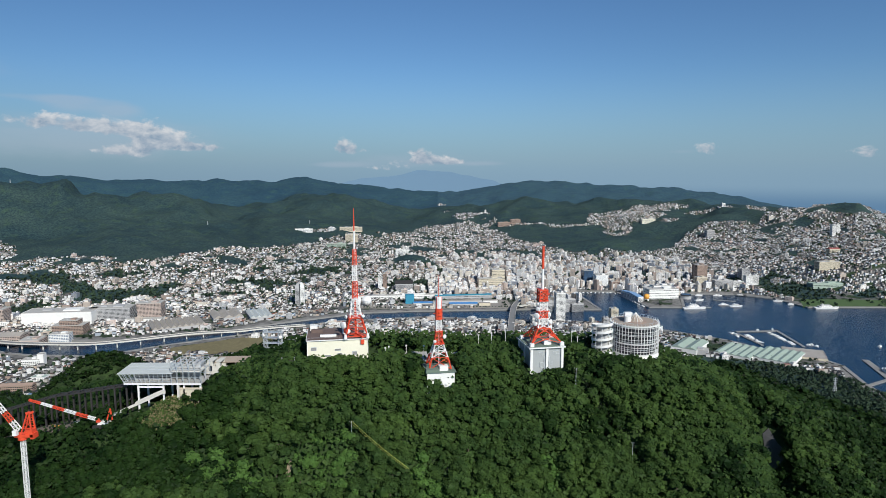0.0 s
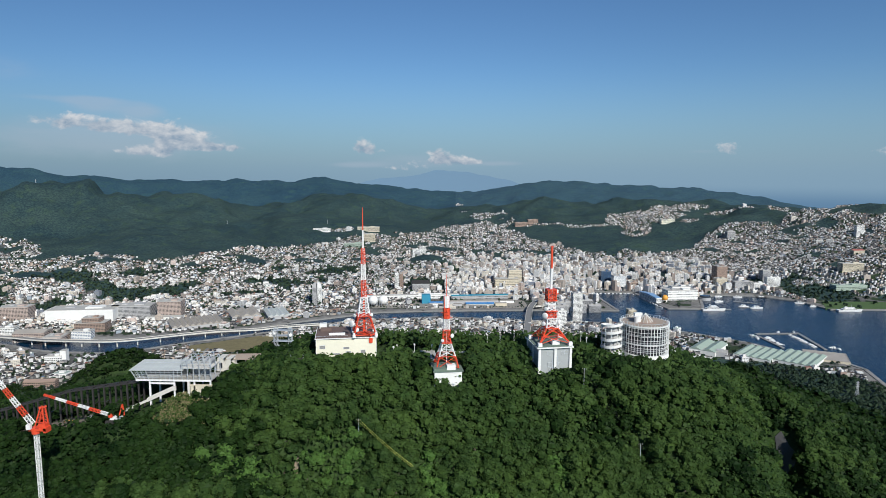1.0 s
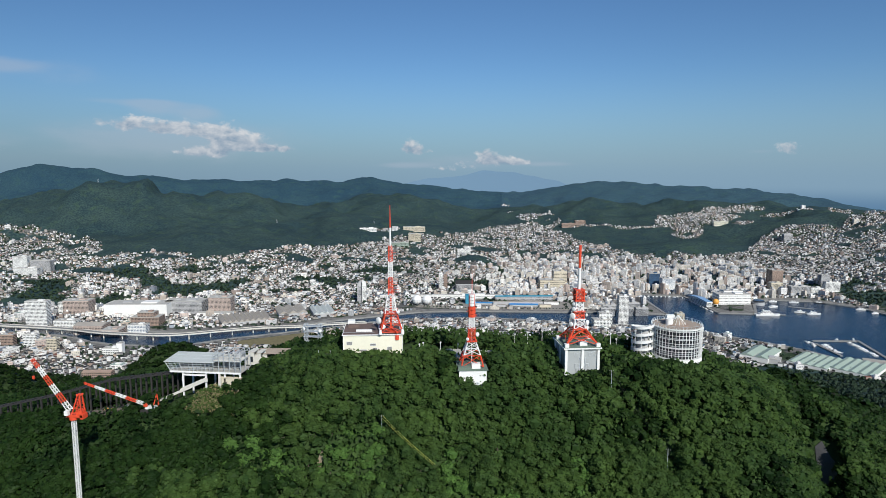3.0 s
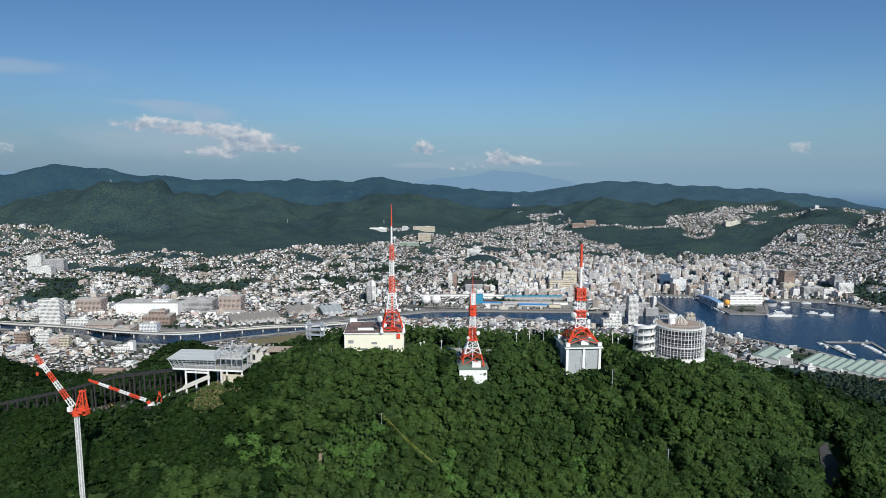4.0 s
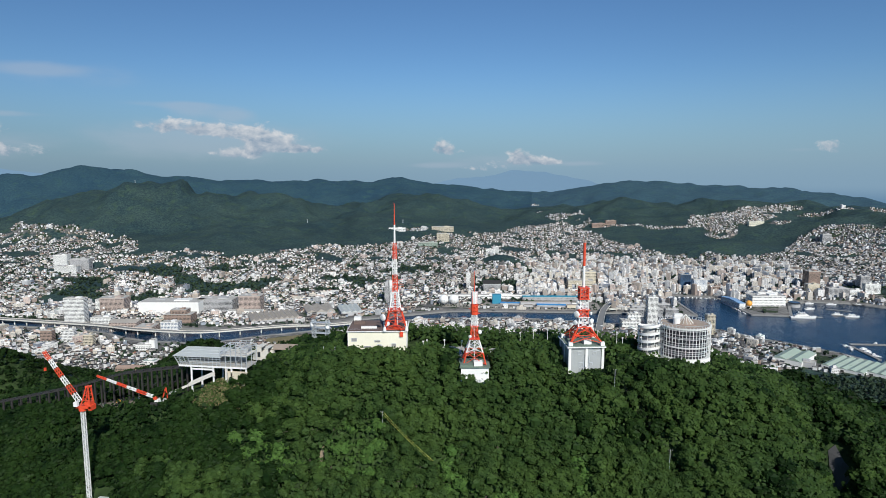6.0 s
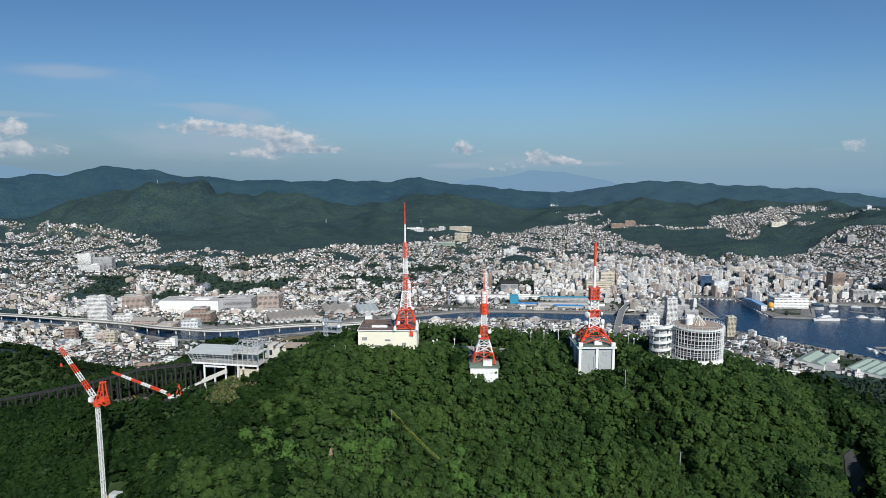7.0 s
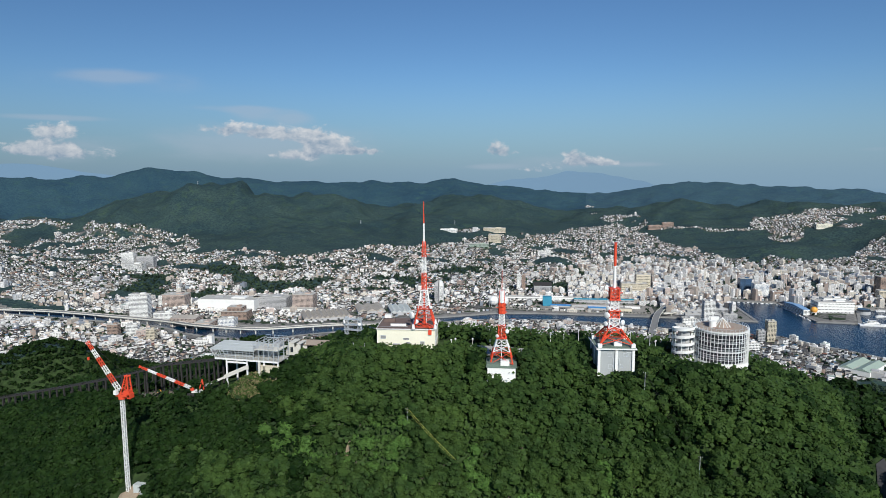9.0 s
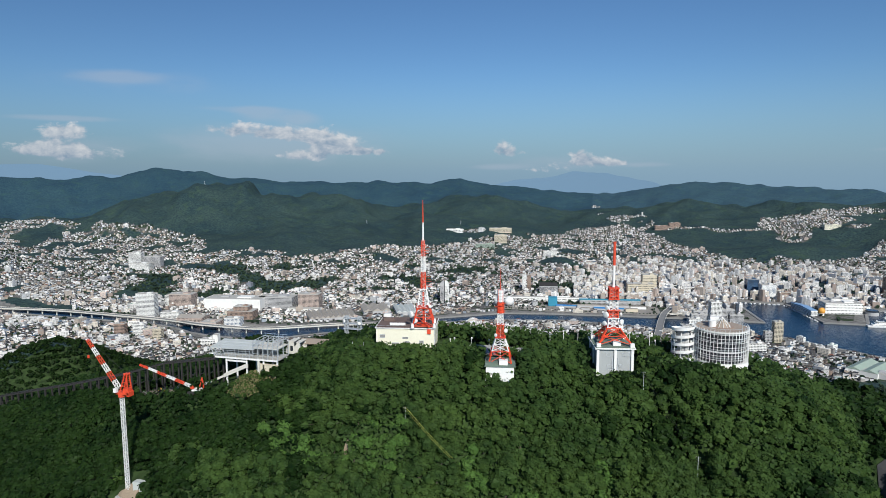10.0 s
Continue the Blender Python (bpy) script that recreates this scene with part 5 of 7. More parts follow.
def viaduct(name, label, rows, width, clear, spacing=38.0, water=False):
    """A raised road: deck with parapets, cross heads and piers along a gently bending line."""
    ob = thing(name, (0, 0, 0), label, "road bridge")
    pts = [Vector(p) for p in rows]
    line = []
    for i in range(len(pts) - 1):
        p0, p1, p2, p3 = pts[max(0, i - 1)], pts[i], pts[i + 1], pts[min(len(pts) - 1, i + 2)]
        n = max(2, int((p2 - p1).length / 12))
        for k in range(n):
            t = k / n
            line.append(0.5 * ((2 * p1) + (p2 - p0) * t + (2 * p0 - 5 * p1 + 4 * p2 - p3) * t * t + (3 * p1 - p0 - 3 * p2 + p3) * t ** 3))
    line.append(pts[-1])
    deck, road, wall = Shape(), Shape(), Shape()
    sides = []
    for i, p in enumerate(line):
        d = (line[min(i + 1, len(line) - 1)] - line[max(i - 1, 0)])
        d.z = 0
        d.normalize()
        sides.append(Vector((d.y, -d.x, 0)))

    def ribbon(s, off, wid, z0, z1):
        vs, fs = [], []
        for p, q in zip(line, sides):
            for o, zz in ((off - wid / 2, z0), (off + wid / 2, z0), (off + wid / 2, z1), (off - wid / 2, z1)):
                vs.append(tuple(p + q * o + Vector((0, 0, zz))))
        for i in range(len(line) - 1):
            for j in range(4):
                a, b = 4 * i + j, 4 * i + (j + 1) % 4
                fs.append((a, b, b + 4, a + 4))
        s.add(vs, fs)

    ribbon(deck, 0, width, -1.8, 0)
    ribbon(road, 0, width - 1.4, 0.004, 0.1)
    for sx in (-1, 1):
        ribbon(wall, sx * (width / 2 - 0.3), 0.5, 0.004, 1.3)
    part("deck", deck, PALECONC, ob), part("road_surface", road, ROADTOP, ob), part("parapet", wall, PALECONC, ob)
    run = 0.0
    for a, b, q in zip(line, line[1:], sides):
        run += (b - a).length
        if run > spacing:
            run = 0.0
            gz = min(-2.0, ground_z(a.x, a.y)) if water else ground_z(a.x, a.y)
            if a.z - gz > 4:
                pier = Shape().drum((a.x, a.y, gz - 2), 1.6, a.z - 3.2 - gz + 2, 12).beam((a.x - q.x * width * 0.4, a.y - q.y * width * 0.4, a.z - 2.6), (a.x + q.x * width * 0.4, a.y + q.y * width * 0.4, a.z - 2.6), 1.6)
                part("pier", pier, PALECONC, ob)
    return ob


def make_landmarks():
    B = town_building
    B(-1194, 1470, 54, 22, 66, "tall white hotel slab with rows of small windows", WHITE, pitch=3.0, name="hotel")
    B(-1122, 1478, 55, 26, 16, "low white hotel annex with long window rows", WHITE)
    B(-1700, 2030, 50, 26, 52, "tall white hospital block", WHITE, name="hospital")
    B(-1640, 2050, 70, 26, 38, "grey hospital ward block", GREYWALL, name="hospital")
    B(-1655, 2000, 80, 30, 22, "white lower hospital wing", WHITE, name="hospital")
    B(-1190, 1620, 70, 40, 38, "pinkish-brown office block with pale pillars", PINKTILE), B(-1238, 1628, 26, 30, 30, "white office block", WHITE)
    B(-1010, 1622, 170, 60, 34, "long white exhibition hall with few windows", WHITE, windows=False, name="hall")
    B(-900, 1668, 105, 50, 34, "pale block with dense rows of windows", GREYWALL, pitch=3.0)
    B(-800, 1680, 62, 40, 44, "brown striped block with white columns", PINKTILE)
    B(-926, 1520, 72, 40, 22, "stepped brown tiled office building", BRICK), B(-926, 1522, 42, 30, 33, "upper storeys of the stepped brown office", BRICK)
    B(-905, 1444, 44, 24, 26, "white office building with blue windows", WHITE, glass=BLUEGLASS)
    B(-1020, 1432, 70, 44, 26, "pinkish shopping centre with an arched hall roof", PINKTILE, roof=GREYROOF, gable=5)
    B(-955, 1418, 44, 40, 20, "pinkish brick shopping centre wing", PINKTILE)
    saw_shed(-694, 1592, 128, 96, 9, "old factory shed under brown-grey pitched roofs", GREYROOF, rot=32, h=7, rise=6.5)
    saw_shed(-600, 1690, 78, 90, 3, "old factory shed under broad grey roofs", GREYROOF, rot=28, h=8, rise=8)
    saw_shed(-512, 1700, 60, 100, 4, "pale factory shed under sheet metal roofs", SHEETROOF, rot=25, h=9, rise=5)
    B(-800, 1640, 95, 20, 8, "low white shed with a flat roof", WHITE, windows=False, plant=False)
    B(-852, 1258, 34, 20, 14, "white riverside hall", WHITE)
    B(-834, 1262, 12, 14, 24, "white riverside stair tower", WHITE, windows=False, plant=False)
    B(-1067, 1288, 30, 13, 30, "pale apartment slab", WHITE, pitch=3)
    B(-1000, 1270, 22, 13, 27, "pale apartment slab", BEIGE, pitch=3)
    B(-1125, 1290, 28, 14, 27, "brown apartment slab", BRICK, pitch=3)
    B(-775, 1100, 55, 16, 12, "long red-brown building below the wooded hill", BRICK, roof=BRICK, gable=3, name="school")
    arched_tower(-433, 1850)
    gas_holder(-261, 1832, 14), gas_holder(-231, 1836, 14)
    B(-106, 1878, 26, 20, 27, "blue sheeted building under works", TEAL, roof=TEAL, windows=False, plant=False, parapet=False)
    B(-136, 2070, 58, 40, 28, "hall with a dark sloping roof", GREYWALL, roof=DARKSTEEL, gable=9, name="hall")
    B(-219, 2100, 13, 14, 56, "slim pale apartment tower", WHITE, pitch=3), B(-203, 2104, 13, 14, 54, "slim brown apartment tower", BRICK, pitch=3)
    B(-150, 1945, 290, 16, 12, "long white elevated railway building", WHITE, storey=5)
    B(59, 1950, 180, 18, 12, "long teal-roofed railway shed", GREYWALL, roof=TEAL, gable=2.5, storey=6, name="shed")
    B(40, 1880, 150, 14, 8, "long railway platform roof", GREYWALL, roof=GREYROOF, windows=False, plant=False, name="shed")
    B(156, 2140, 84, 34, 34, "beige department store", BEIGE, storey=6), B(186, 2180, 46, 30, 58, "tall beige block over the store", BEIGE, storey=5)
    B(312, 1672, 26, 22, 82, "tall white residential tower", WHITE, pitch=3, storey=3.2, name="apartment_tower")
    for ax, ay, aw in ((288, 1770, 40), (338, 1778, 42), (384, 1784, 36), (300, 1800, 46), (360, 1815, 50)):
        B(ax, ay, aw, 13, 27, "grey apartment slab on the wharf", GREYWALL, pitch=3, storey=3)
    B(250, 1622, 44, 26, 22, "white office block", WHITE), B(262, 1640, 34, 20, 36, "white office tower", WHITE)
    B(541, 2152, 44, 30, 44, "white office block with blue glass rows", WHITE, glass=BLUEGLASS), B(592, 2160, 28, 24, 20, "brown office block", BRICK)
    B(505, 2198, 36, 26, 52, "blue glass office tower", BLUEGLASS, glass=GLASS)
    B(594, 1960, 18, 110, 17, "long terminal hall with a pale blue roof", WHITE, roof=BLUEROOF, gable=4, rot=12, name="terminal")
    B(690, 1975, 98, 44, 30, "white shopping arcade with long walls", WHITE, storey=8, name="arcade")
    B(700, 2010, 60, 30, 34, "white shopping arcade tower", WHITE, storey=8, name="arcade")
    B(916, 2234, 38, 38, 54, "brown round-cornered hotel tower", BRICK, pitch=3, name="hotel"), B(944, 2112, 64, 24, 26, "long grey office block", GREYWALL)
    B(1036, 2120, 26, 18, 34, "bright white office block", WHITE), B(1062, 2128, 22, 18, 30, "white office block", WHITE), B(882, 2140, 38, 22, 32, "beige office block", BEIGE)
    B(1000, 2122, 40, 20, 16, "low white ferry office", WHITE)
    B(1268, 2068, 110, 30, 13, "low glass museum with a pale green roof", MINTROOF, roof=MINTROOF, storey=5, name="museum"), B(1341, 2184, 80, 26, 27, "long beige office block", BEIGE)
    B(1486, 2390, 44, 20, 14, "building with a dull red pitched roof", BEIGE, roof=REDROOF, gable=5)
    saw_shed(560, 1396, 56, 92, 2, "large shed under mint green pitched roofs", MINTROOF, rot=-38, h=10, rise=5, group="sheds by the harbour", wall=WHITE)
    saw_shed(656, 1362, 76, 100, 5, "shed under mint green pitched bays", MINTROOF, rot=-42, h=6, rise=2.6, group="sheds by the harbour", wall=WHITE)
    saw_shed(726, 1326, 78, 106, 5, "shed under mint green pitched bays", MINTROOF, rot=-42, h=6, rise=2.6, group="sheds by the harbour", wall=WHITE)
    B(792, 1348, 84, 70, 11, "long flat grey harbour shed", BEIGE, roof=GREYROOF, rot=-24, windows=False, plant=False, name="warehouse")
    B(560, 1360, 50, 26, 10, "low grey workshop", GREYWALL, windows=False, rot=-28)
    B(438, 1596, 20, 18, 48, "slim brown and white apartment tower", BEIGE, pitch=3, storey=3.1, name="apartment_tower")
    B(415, 1585, 16, 14, 26, "grey apartment slab", GREYWALL, pitch=3)
    B(372, 1500, 40, 18, 18, "white apartment slab with long balconies", WHITE, pitch=3)
    B(-690, 3070, 84, 24, 14, "long white hilltop hotel", WHITE, name="hotel"), B(-465, 3110, 110, 24, 20, "long pale hilltop hotel", BEIGE, name="hotel")
    B(-440, 2960, 60, 30, 34, "pale stepped hilltop building", BEIGE), B(-490, 2830, 88, 20, 20, "pale green school building", MINTROOF, name="school")
    B(-200, 2735, 30, 20, 34, "white hillside hospital", WHITE, name="hospital"), B(-172, 2740, 26, 20, 44, "white hillside hospital wing", WHITE, name="hospital")
    B(338, 3590, 72, 26, 20, "red-brown school building", BRICK, roof=BRICK, name="school"), B(404, 3602, 58, 26, 22, "red-brown school wing", BRICK, roof=BRICK, name="school")
    B(-560, 1180, 40, 30, 9, "hall with a broad white roof", WHITE, roof=WHITESTEEL, gable=2.5, windows=False, name="hall")
    B(1110, 3430, 76, 22, 20, "long cream building on the wooded hill", CREAM), B(1285, 3040, 40, 22, 32, "pale slab block on the hillside", GREYWALL)
    B(1640, 2650, 18, 16, 44, "slim white hillside tower block", WHITE), B(1665, 2662, 16, 14, 36, "slim white hillside tower block", WHITE), B(1050, 2180, 30, 22, 40, "grey office tower", GREYWALL)


def dome_and_rotunda():
    z = ground_z(626, 1900)
    ob = thing("globe_pavilion", (629, 1925, z), "orange globe beside the terminal", "pavilion")
    part("shell", Shape().ball((0, 0, 13), 9, 24, 14), ORANGE, ob, smooth=True)
    part("base", Shape().drum((0, 0, -2), 7, 8, 20), WHITE, ob)
    z = ground_z(754, 1930)
    ob = thing("rotunda", (770, 1975, max(z, 3)), "round hall with a dark glass roof", "hall")
    part("wall", Shape().drum((0, 0, -4), 17, 11, 28), GREYWALL, ob)
    part("roof", Shape().drum((0, 0, 7.01), 18, 4, 28, 15), GLASS, ob)


def harbour_park():
    s = Shape()
    lawn = [(1072, 1846), (1330, 1850), (1400, 1945), (1120, 1950)]
    z = max(ground_z(x, y) for x, y in lawn) + 0.3
    s.prism(lawn, z - 4, z)
    tagged(new("lawn", s.mesh("lawn", GRASS)), "green lawn of the harbour park", "lawn", kind="structure")


def railway_yard():
    """Open gravelled yard between the river and the station, with tracks."""
    z = 3.6
    out = [(-262, 1806), (-108, 1800), (200, 1822), (196, 1920), (160, 1942), (-240, 1934)]
    tagged(new("railway_yard", Shape().prism(out, z - 5, z).mesh("railway_yard", GRAVEL)), "pale gravelled railway yard beside the river", "railway yard", kind="structure")
    for k in range(7):
        s = Shape()
        for off in (-0.75, 0.75):
            s.beam((-236, 1897 + 4.6 * k + off, z + 0.2), (158, 1905 + 4.6 * k + off, z + 0.2), 0.28)
        tagged(new("railway_track", s.mesh("railway_track", DARKSTEEL)), "pair of dark rails in the gravel yard", "railway track", "tracks of the railway yard")
    for x, y, w, d, h, label in ((-66, 1872, 58, 18, 4.0, "low shed under a bright blue roof"), (57, 1860, 84, 20, 4.5, "long low shed under a bright blue roof")):
        ob = thing("shed", (x, y, z), label, "shed", "sheds of the railway yard", 3)
        part("wall", Shape().box((0, 0, -1), (w, d, h + 1)), GREYWALL, ob)
        part("roof", Shape().gable((0, 0, h + 0.02), (w, d), 2.2, 0.0, 0.8), TARP, ob, "bright blue sheet roof")
    for x, y, w, d, h, wall in ((-190, 1850, 30, 14, 8, WHITE), (-10, 1842, 26, 12, 6, GREYWALL), (120, 1850, 34, 14, 8, BEIGE), (-20, 1886, 60, 8, 4, GREYWALL), (140, 1890, 44, 12, 7, WHITE)):
        ob = thing("yard_building", (x, y, z), "low flat-roofed building of the railway yard", "building", "buildings of the railway yard", 4)
        part("wall", Shape().box((0, 0, -1), (w, d, h + 1)), wall, ob)
        part("roof", Shape().box((0, 0, h + 0.01), (w + 0.6, d + 0.6, 0.4)), GREYROOF, ob)


def riverside_field():
    s = Shape()
    z = max(ground_z(x, y) for x, y in FIELD) + 0.3
    s.prism(FIELD, z - 4, z)
    tagged(new("field", s.mesh("field", DRYGRASS)), "open brownish grass field beside the river", "field", kind="structure")


make_landmarks(), dome_and_rotunda(), riverside_field(), harbour_park(), railway_yard()
viaduct("elevated_highway", "long pale concrete highway on piers over the river bank", [(-1900, 1418, 14), (-1661, 1426, 14), (-1474, 1438, 14), (-1272, 1427, 14), (-1078, 1411, 14), (-973, 1388, 14), (-885, 1382, 14), (-805, 1382, 14), (-750, 1400, 14), (-685, 1440, 13), (-600, 1487, 12), (-510, 1512, 11), (-452, 1550, 9), (-361, 1593, 6)], 16, 10, water=True)
viaduct("harbour_bridge", "dark road bridge curving over the river", [(150, 1330, 12), (159, 1468, 13), (172, 1578, 14), (200, 1776, 14), (232, 1900, 12), (245, 2000, 9), (270, 2130, 6)], 17, 10, 45, water=True)
viaduct("bridge_ramp", "curving bridge ramp beside the wharf", [(216, 1800, 12), (250, 1835, 10), (284, 1930, 9), (296, 2010, 7), (330, 2090, 5)], 9, 10, 45)
make_town()


# ---- boats and piers ----


def ship(x, y, length, label, rot=0.0, deck_tiers=2, hull=WHITESTEEL, z=0.0):
    ob = thing("ship", (x, y, z), label, "ship", "ships in the harbour", rot)
    b = length * 0.075 + 1.2
    top = length * 0.045 + 1.4
    out = [(-length / 2, -b), (length * 0.25, -b), (length * 0.42, -b * 0.55), (length / 2, 0), (length * 0.42, b * 0.55), (length * 0.25, b), (-length / 2, b)]
    n = len(out)
    s = Shape().add([(px * 0.95, py * 0.8, -0.6) for px, py in out] + [(px, py, top + (0.35 * top if px > length * 0.3 else 0)) for px, py in out], [tuple(reversed(range(n))), tuple(range(n, 2 * n))] + [(i, (i + 1) % n, n + (i + 1) % n, n + i) for i in range(n)])
    part("hull", s, hull, ob)
    zz = top + 0.01
    for k in range(deck_tiers):
        l = length * (0.55 - 0.15 * k)
        part("deckhouse", Shape().box((-length * 0.06 + k, 0, zz), (l, b * (1.7 - 0.3 * k), top * 0.75)), WHITESTEEL, ob)
        part("window_band", Shape().box((-length * 0.06 + k, 0, zz + top * 0.35), (l + 0.1, b * (1.7 - 0.3 * k) + 0.1, top * 0.2)), GLASS, ob)
        zz += top * 0.75 + 0.01
    part("funnel", Shape().drum((-length * 0.18, 0, zz), b * 0.3, top * 0.7, 10), WHITE, ob)
    part("mast", Shape().drum((length * 0.04, 0, zz), 0.3, length * 0.10 + 2, 6, 0.1), WHITESTEEL, ob)
    return ob


def moored_boat(x, y, length, rot):
    ob = thing("motor_boat", (x, y, 0), "small white motor boat at a pier", "boat", "boats at the piers", rot)
    b = length * 0.16
    out = [(-length / 2, -b), (length * 0.15, -b), (length / 2, 0), (length * 0.15, b), (-length / 2, b)]
    n = len(out)
    part("hull", Shape().add([(px * 0.9, py * 0.7, -0.4) for px, py in out] + [(px, py, 1.3) for px, py in out], [tuple(reversed(range(n))), tuple(range(n, 2 * n))] + [(i, (i + 1) % n, n + (i + 1) % n, n + i) for i in range(n)]), WHITESTEEL, ob)
    part("cabin", Shape().box((-length * 0.05, 0, 1.31), (length * 0.4, b * 1.4, 1.5)), WHITE, ob)
    return ob


def pier(rows, width, label="grey floating concrete pier"):
    s = Shape()
    for (ax, ay), (bx, by) in zip(rows, rows[1:]):
        a, b = Vector((ax, ay)), Vector((bx, by))
        d = (b - a).normalized()
        q = Vector((-d.y, d.x)) * width / 2
        a2, b2 = a - d * width * 0.45, b + d * width * 0.45
        s.prism([tuple(a2 - q), tuple(b2 - q), tuple(b2 + q), tuple(a2 + q)], -1, 1.5)
    return tagged(new("pier", s.mesh("pier", QUAYSTONE)), label, "pier", "piers of the marina")


pier([(742, 1555), (840, 1562)], 9), pier([(846, 1566), (832, 1420)], 7), pier([(733, 1530), (742, 1432)], 7)
pier([(905, 1310), (872, 1190)], 14), pier([(872, 1190), (800, 1150)], 8), pier([(712, 1836), (790, 1836)], 6), pier([(850, 1950), (905, 1925)], 5), pier([(830, 1868), (880, 1862)], 4)
brng = random.Random(3)
for i in range(13):
    moored_boat(824 + brng.uniform(-8, -3), 1545 - i * 9 + brng.uniform(-2, 2), brng.uniform(7, 15), brng.uniform(160, 200))
for i in range(8):
    moored_boat(747 + brng.uniform(0, 5), 1520 - i * 9, brng.uniform(8, 18), brng.uniform(-20, 20))
for i in range(9):
    moored_boat(728 - brng.uniform(0, 16), 1545 - i * 5, brng.uniform(7, 12), brng.uniform(0, 180))
for i in range(8):
    moored_boat(846 + brng.uniform(4, 26), 1432 + brng.uniform(-12, 10), brng.uniform(8, 14), brng.uniform(0, 180))
for i in range(14):
    t = i / 13
    moored_boat(575 + 32 * t - 9, 2050 - 200 * t, brng.uniform(8, 16), brng.uniform(60, 120))
for i in range(9):
    moored_boat(450 + 13 * i, 2062 + brng.uniform(-4, 4), brng.uniform(7, 12), brng.uniform(0, 180))
ship(738, 1822, 70, "large white sightseeing ship at the wharf", 3, 3)
ship(894, 1232, 44, "white ship at the shipyard pier", 75, 2), ship(846, 1872, 30, "white ferry at a pier"), ship(876, 1854, 38, "white ferry boat at a pier", 0), ship(1130, 1826, 74, "white patrol ship by the park", 2, 2)
ship(1042, 1930, 30, "white and blue work boat", -10, 1), ship(1056, 1884, 22, "small white tug boat on the water", 5, 1), ship(830, 2020, 26, "white ferry near the quay", 5, 1), ship(890, 2016, 28, "white ferry near the quay", -8, 1)
ship(965, 2015, 30, "dark coaster by the quay", -14, 1, DARKSTEEL), ship(800, 1940, 34, "white excursion boat near the wharf", 20, 1), ship(1010, 1420, 14, "small boat under way", 30, 1)
ship(800, 1563 + 6, 12, "small white boat by the pier head", 40, 1), ship(841, 1576, 10, "small white boat by the pier head", 80, 1)

# ---- the hilltop ----


def lattice_section(z0, w0, z1, w1, leg, brace, cells, cross=True):
    s = Shape()
    cor = ((-1, -1), (1, -1), (1, 1), (-1, 1))
    for cx, cy in cor:
        s.beam((cx * w0, cy * w0, z0), (cx * w1, cy * w1, z1), leg)
    for k in range(cells):
        a, b = k / cells, (k + 1) / cells
        za, zb, wa, wb = z0 + (z1 - z0) * a, z0 + (z1 - z0) * b, w0 + (w1 - w0) * a, w0 + (w1 - w0) * b
        for i in range(4):
            (px, py), (qx, qy) = cor[i], cor[(i + 1) % 4]
            s.beam((px * wa, py * wa, za), (qx * wb, qy * wb, zb), brace)
            if cross:
                s.beam((qx * wa, qy * wa, za), (px * wb, py * wb, zb), brace)
            s.beam((px * wb, py * wb, zb), (qx * wb, qy * wb, zb), brace)
    return s


def dish(parent, x, y, z, r, ax, ay, label="white dish antenna"):
    """A shallow drum antenna that faces (ax, ay)."""
    s = Shape().drum((0, 0, 0), r, r * 0.45, 18).ball((0, 0, r * 0.45), r, 18, 4, 0.25, True)
    me = s.mesh("dish_antenna", WHITESTEEL)
    turn = Vector((ax, ay, 0)).to_track_quat("Z", "Y").to_matrix().to_4x4()
    part("dish_antenna", me, WHITESTEEL, parent, label, at=Matrix.Translation((x, y, z)) @ turn)
    part("dish_bracket", Shape().beam((x - ax * 1.0, y - ay * 1.0, z), (x, y, z), 0.25), STEEL, parent)


def broadcast_tower(place, rot, label, sections, masts, group="broadcast towers"):
    ob = thing("broadcast_tower", place, label, "tower", group, rot)
    for z0, w0, z1, w1, leg, brace, cells, red in sections:
        part("lattice_section", lattice_section(z0, w0, z1, w1, leg, brace, cells), RED if red else WHITESTEEL, ob, "red lattice section" if red else "white lattice section")
    for z0, z1, r0, r1, red in masts:
        part("mast", Shape().drum((0, 0, z0), r0, z1 - z0, 10, r1), RED if red else WHITESTEEL, ob, "red mast tube" if red else "white mast tube")
    return ob


def pane(parent, x, y, z, w, h, facing=-1, mat=GLASS, axis="x", framed=True, name="window"):
    """A window with a raised frame on a wall that faces -y (axis x) or an x side (axis y)."""
    s = (w, 0.16, h) if axis == "x" else (0.16, w, h)
    fr = Shape()
    if axis == "x":
        for dx in (-1, 1):
            fr.box((dx * (w / 2 + 0.06), 0, -0.1), (0.12, 0.26, h + 0.2))
        fr.box((0, 0, -0.12), (w, 0.26, 0.12)), fr.box((0, 0, h), (w, 0.26, 0.12))
    else:
        for dx in (-1, 1):
            fr.box((0, dx * (w / 2 + 0.06), -0.1), (0.26, 0.12, h + 0.2))
        fr.box((0, 0, -0.12), (0.26, w, 0.12)), fr.box((0, 0, h), (0.26, w, 0.12))
    win = part(name, Shape().box((0, 0, 0), s), mat, parent, at=pose(x, y, z))
    if framed:
        part("window_frame", fr, STEEL, win)
    return win


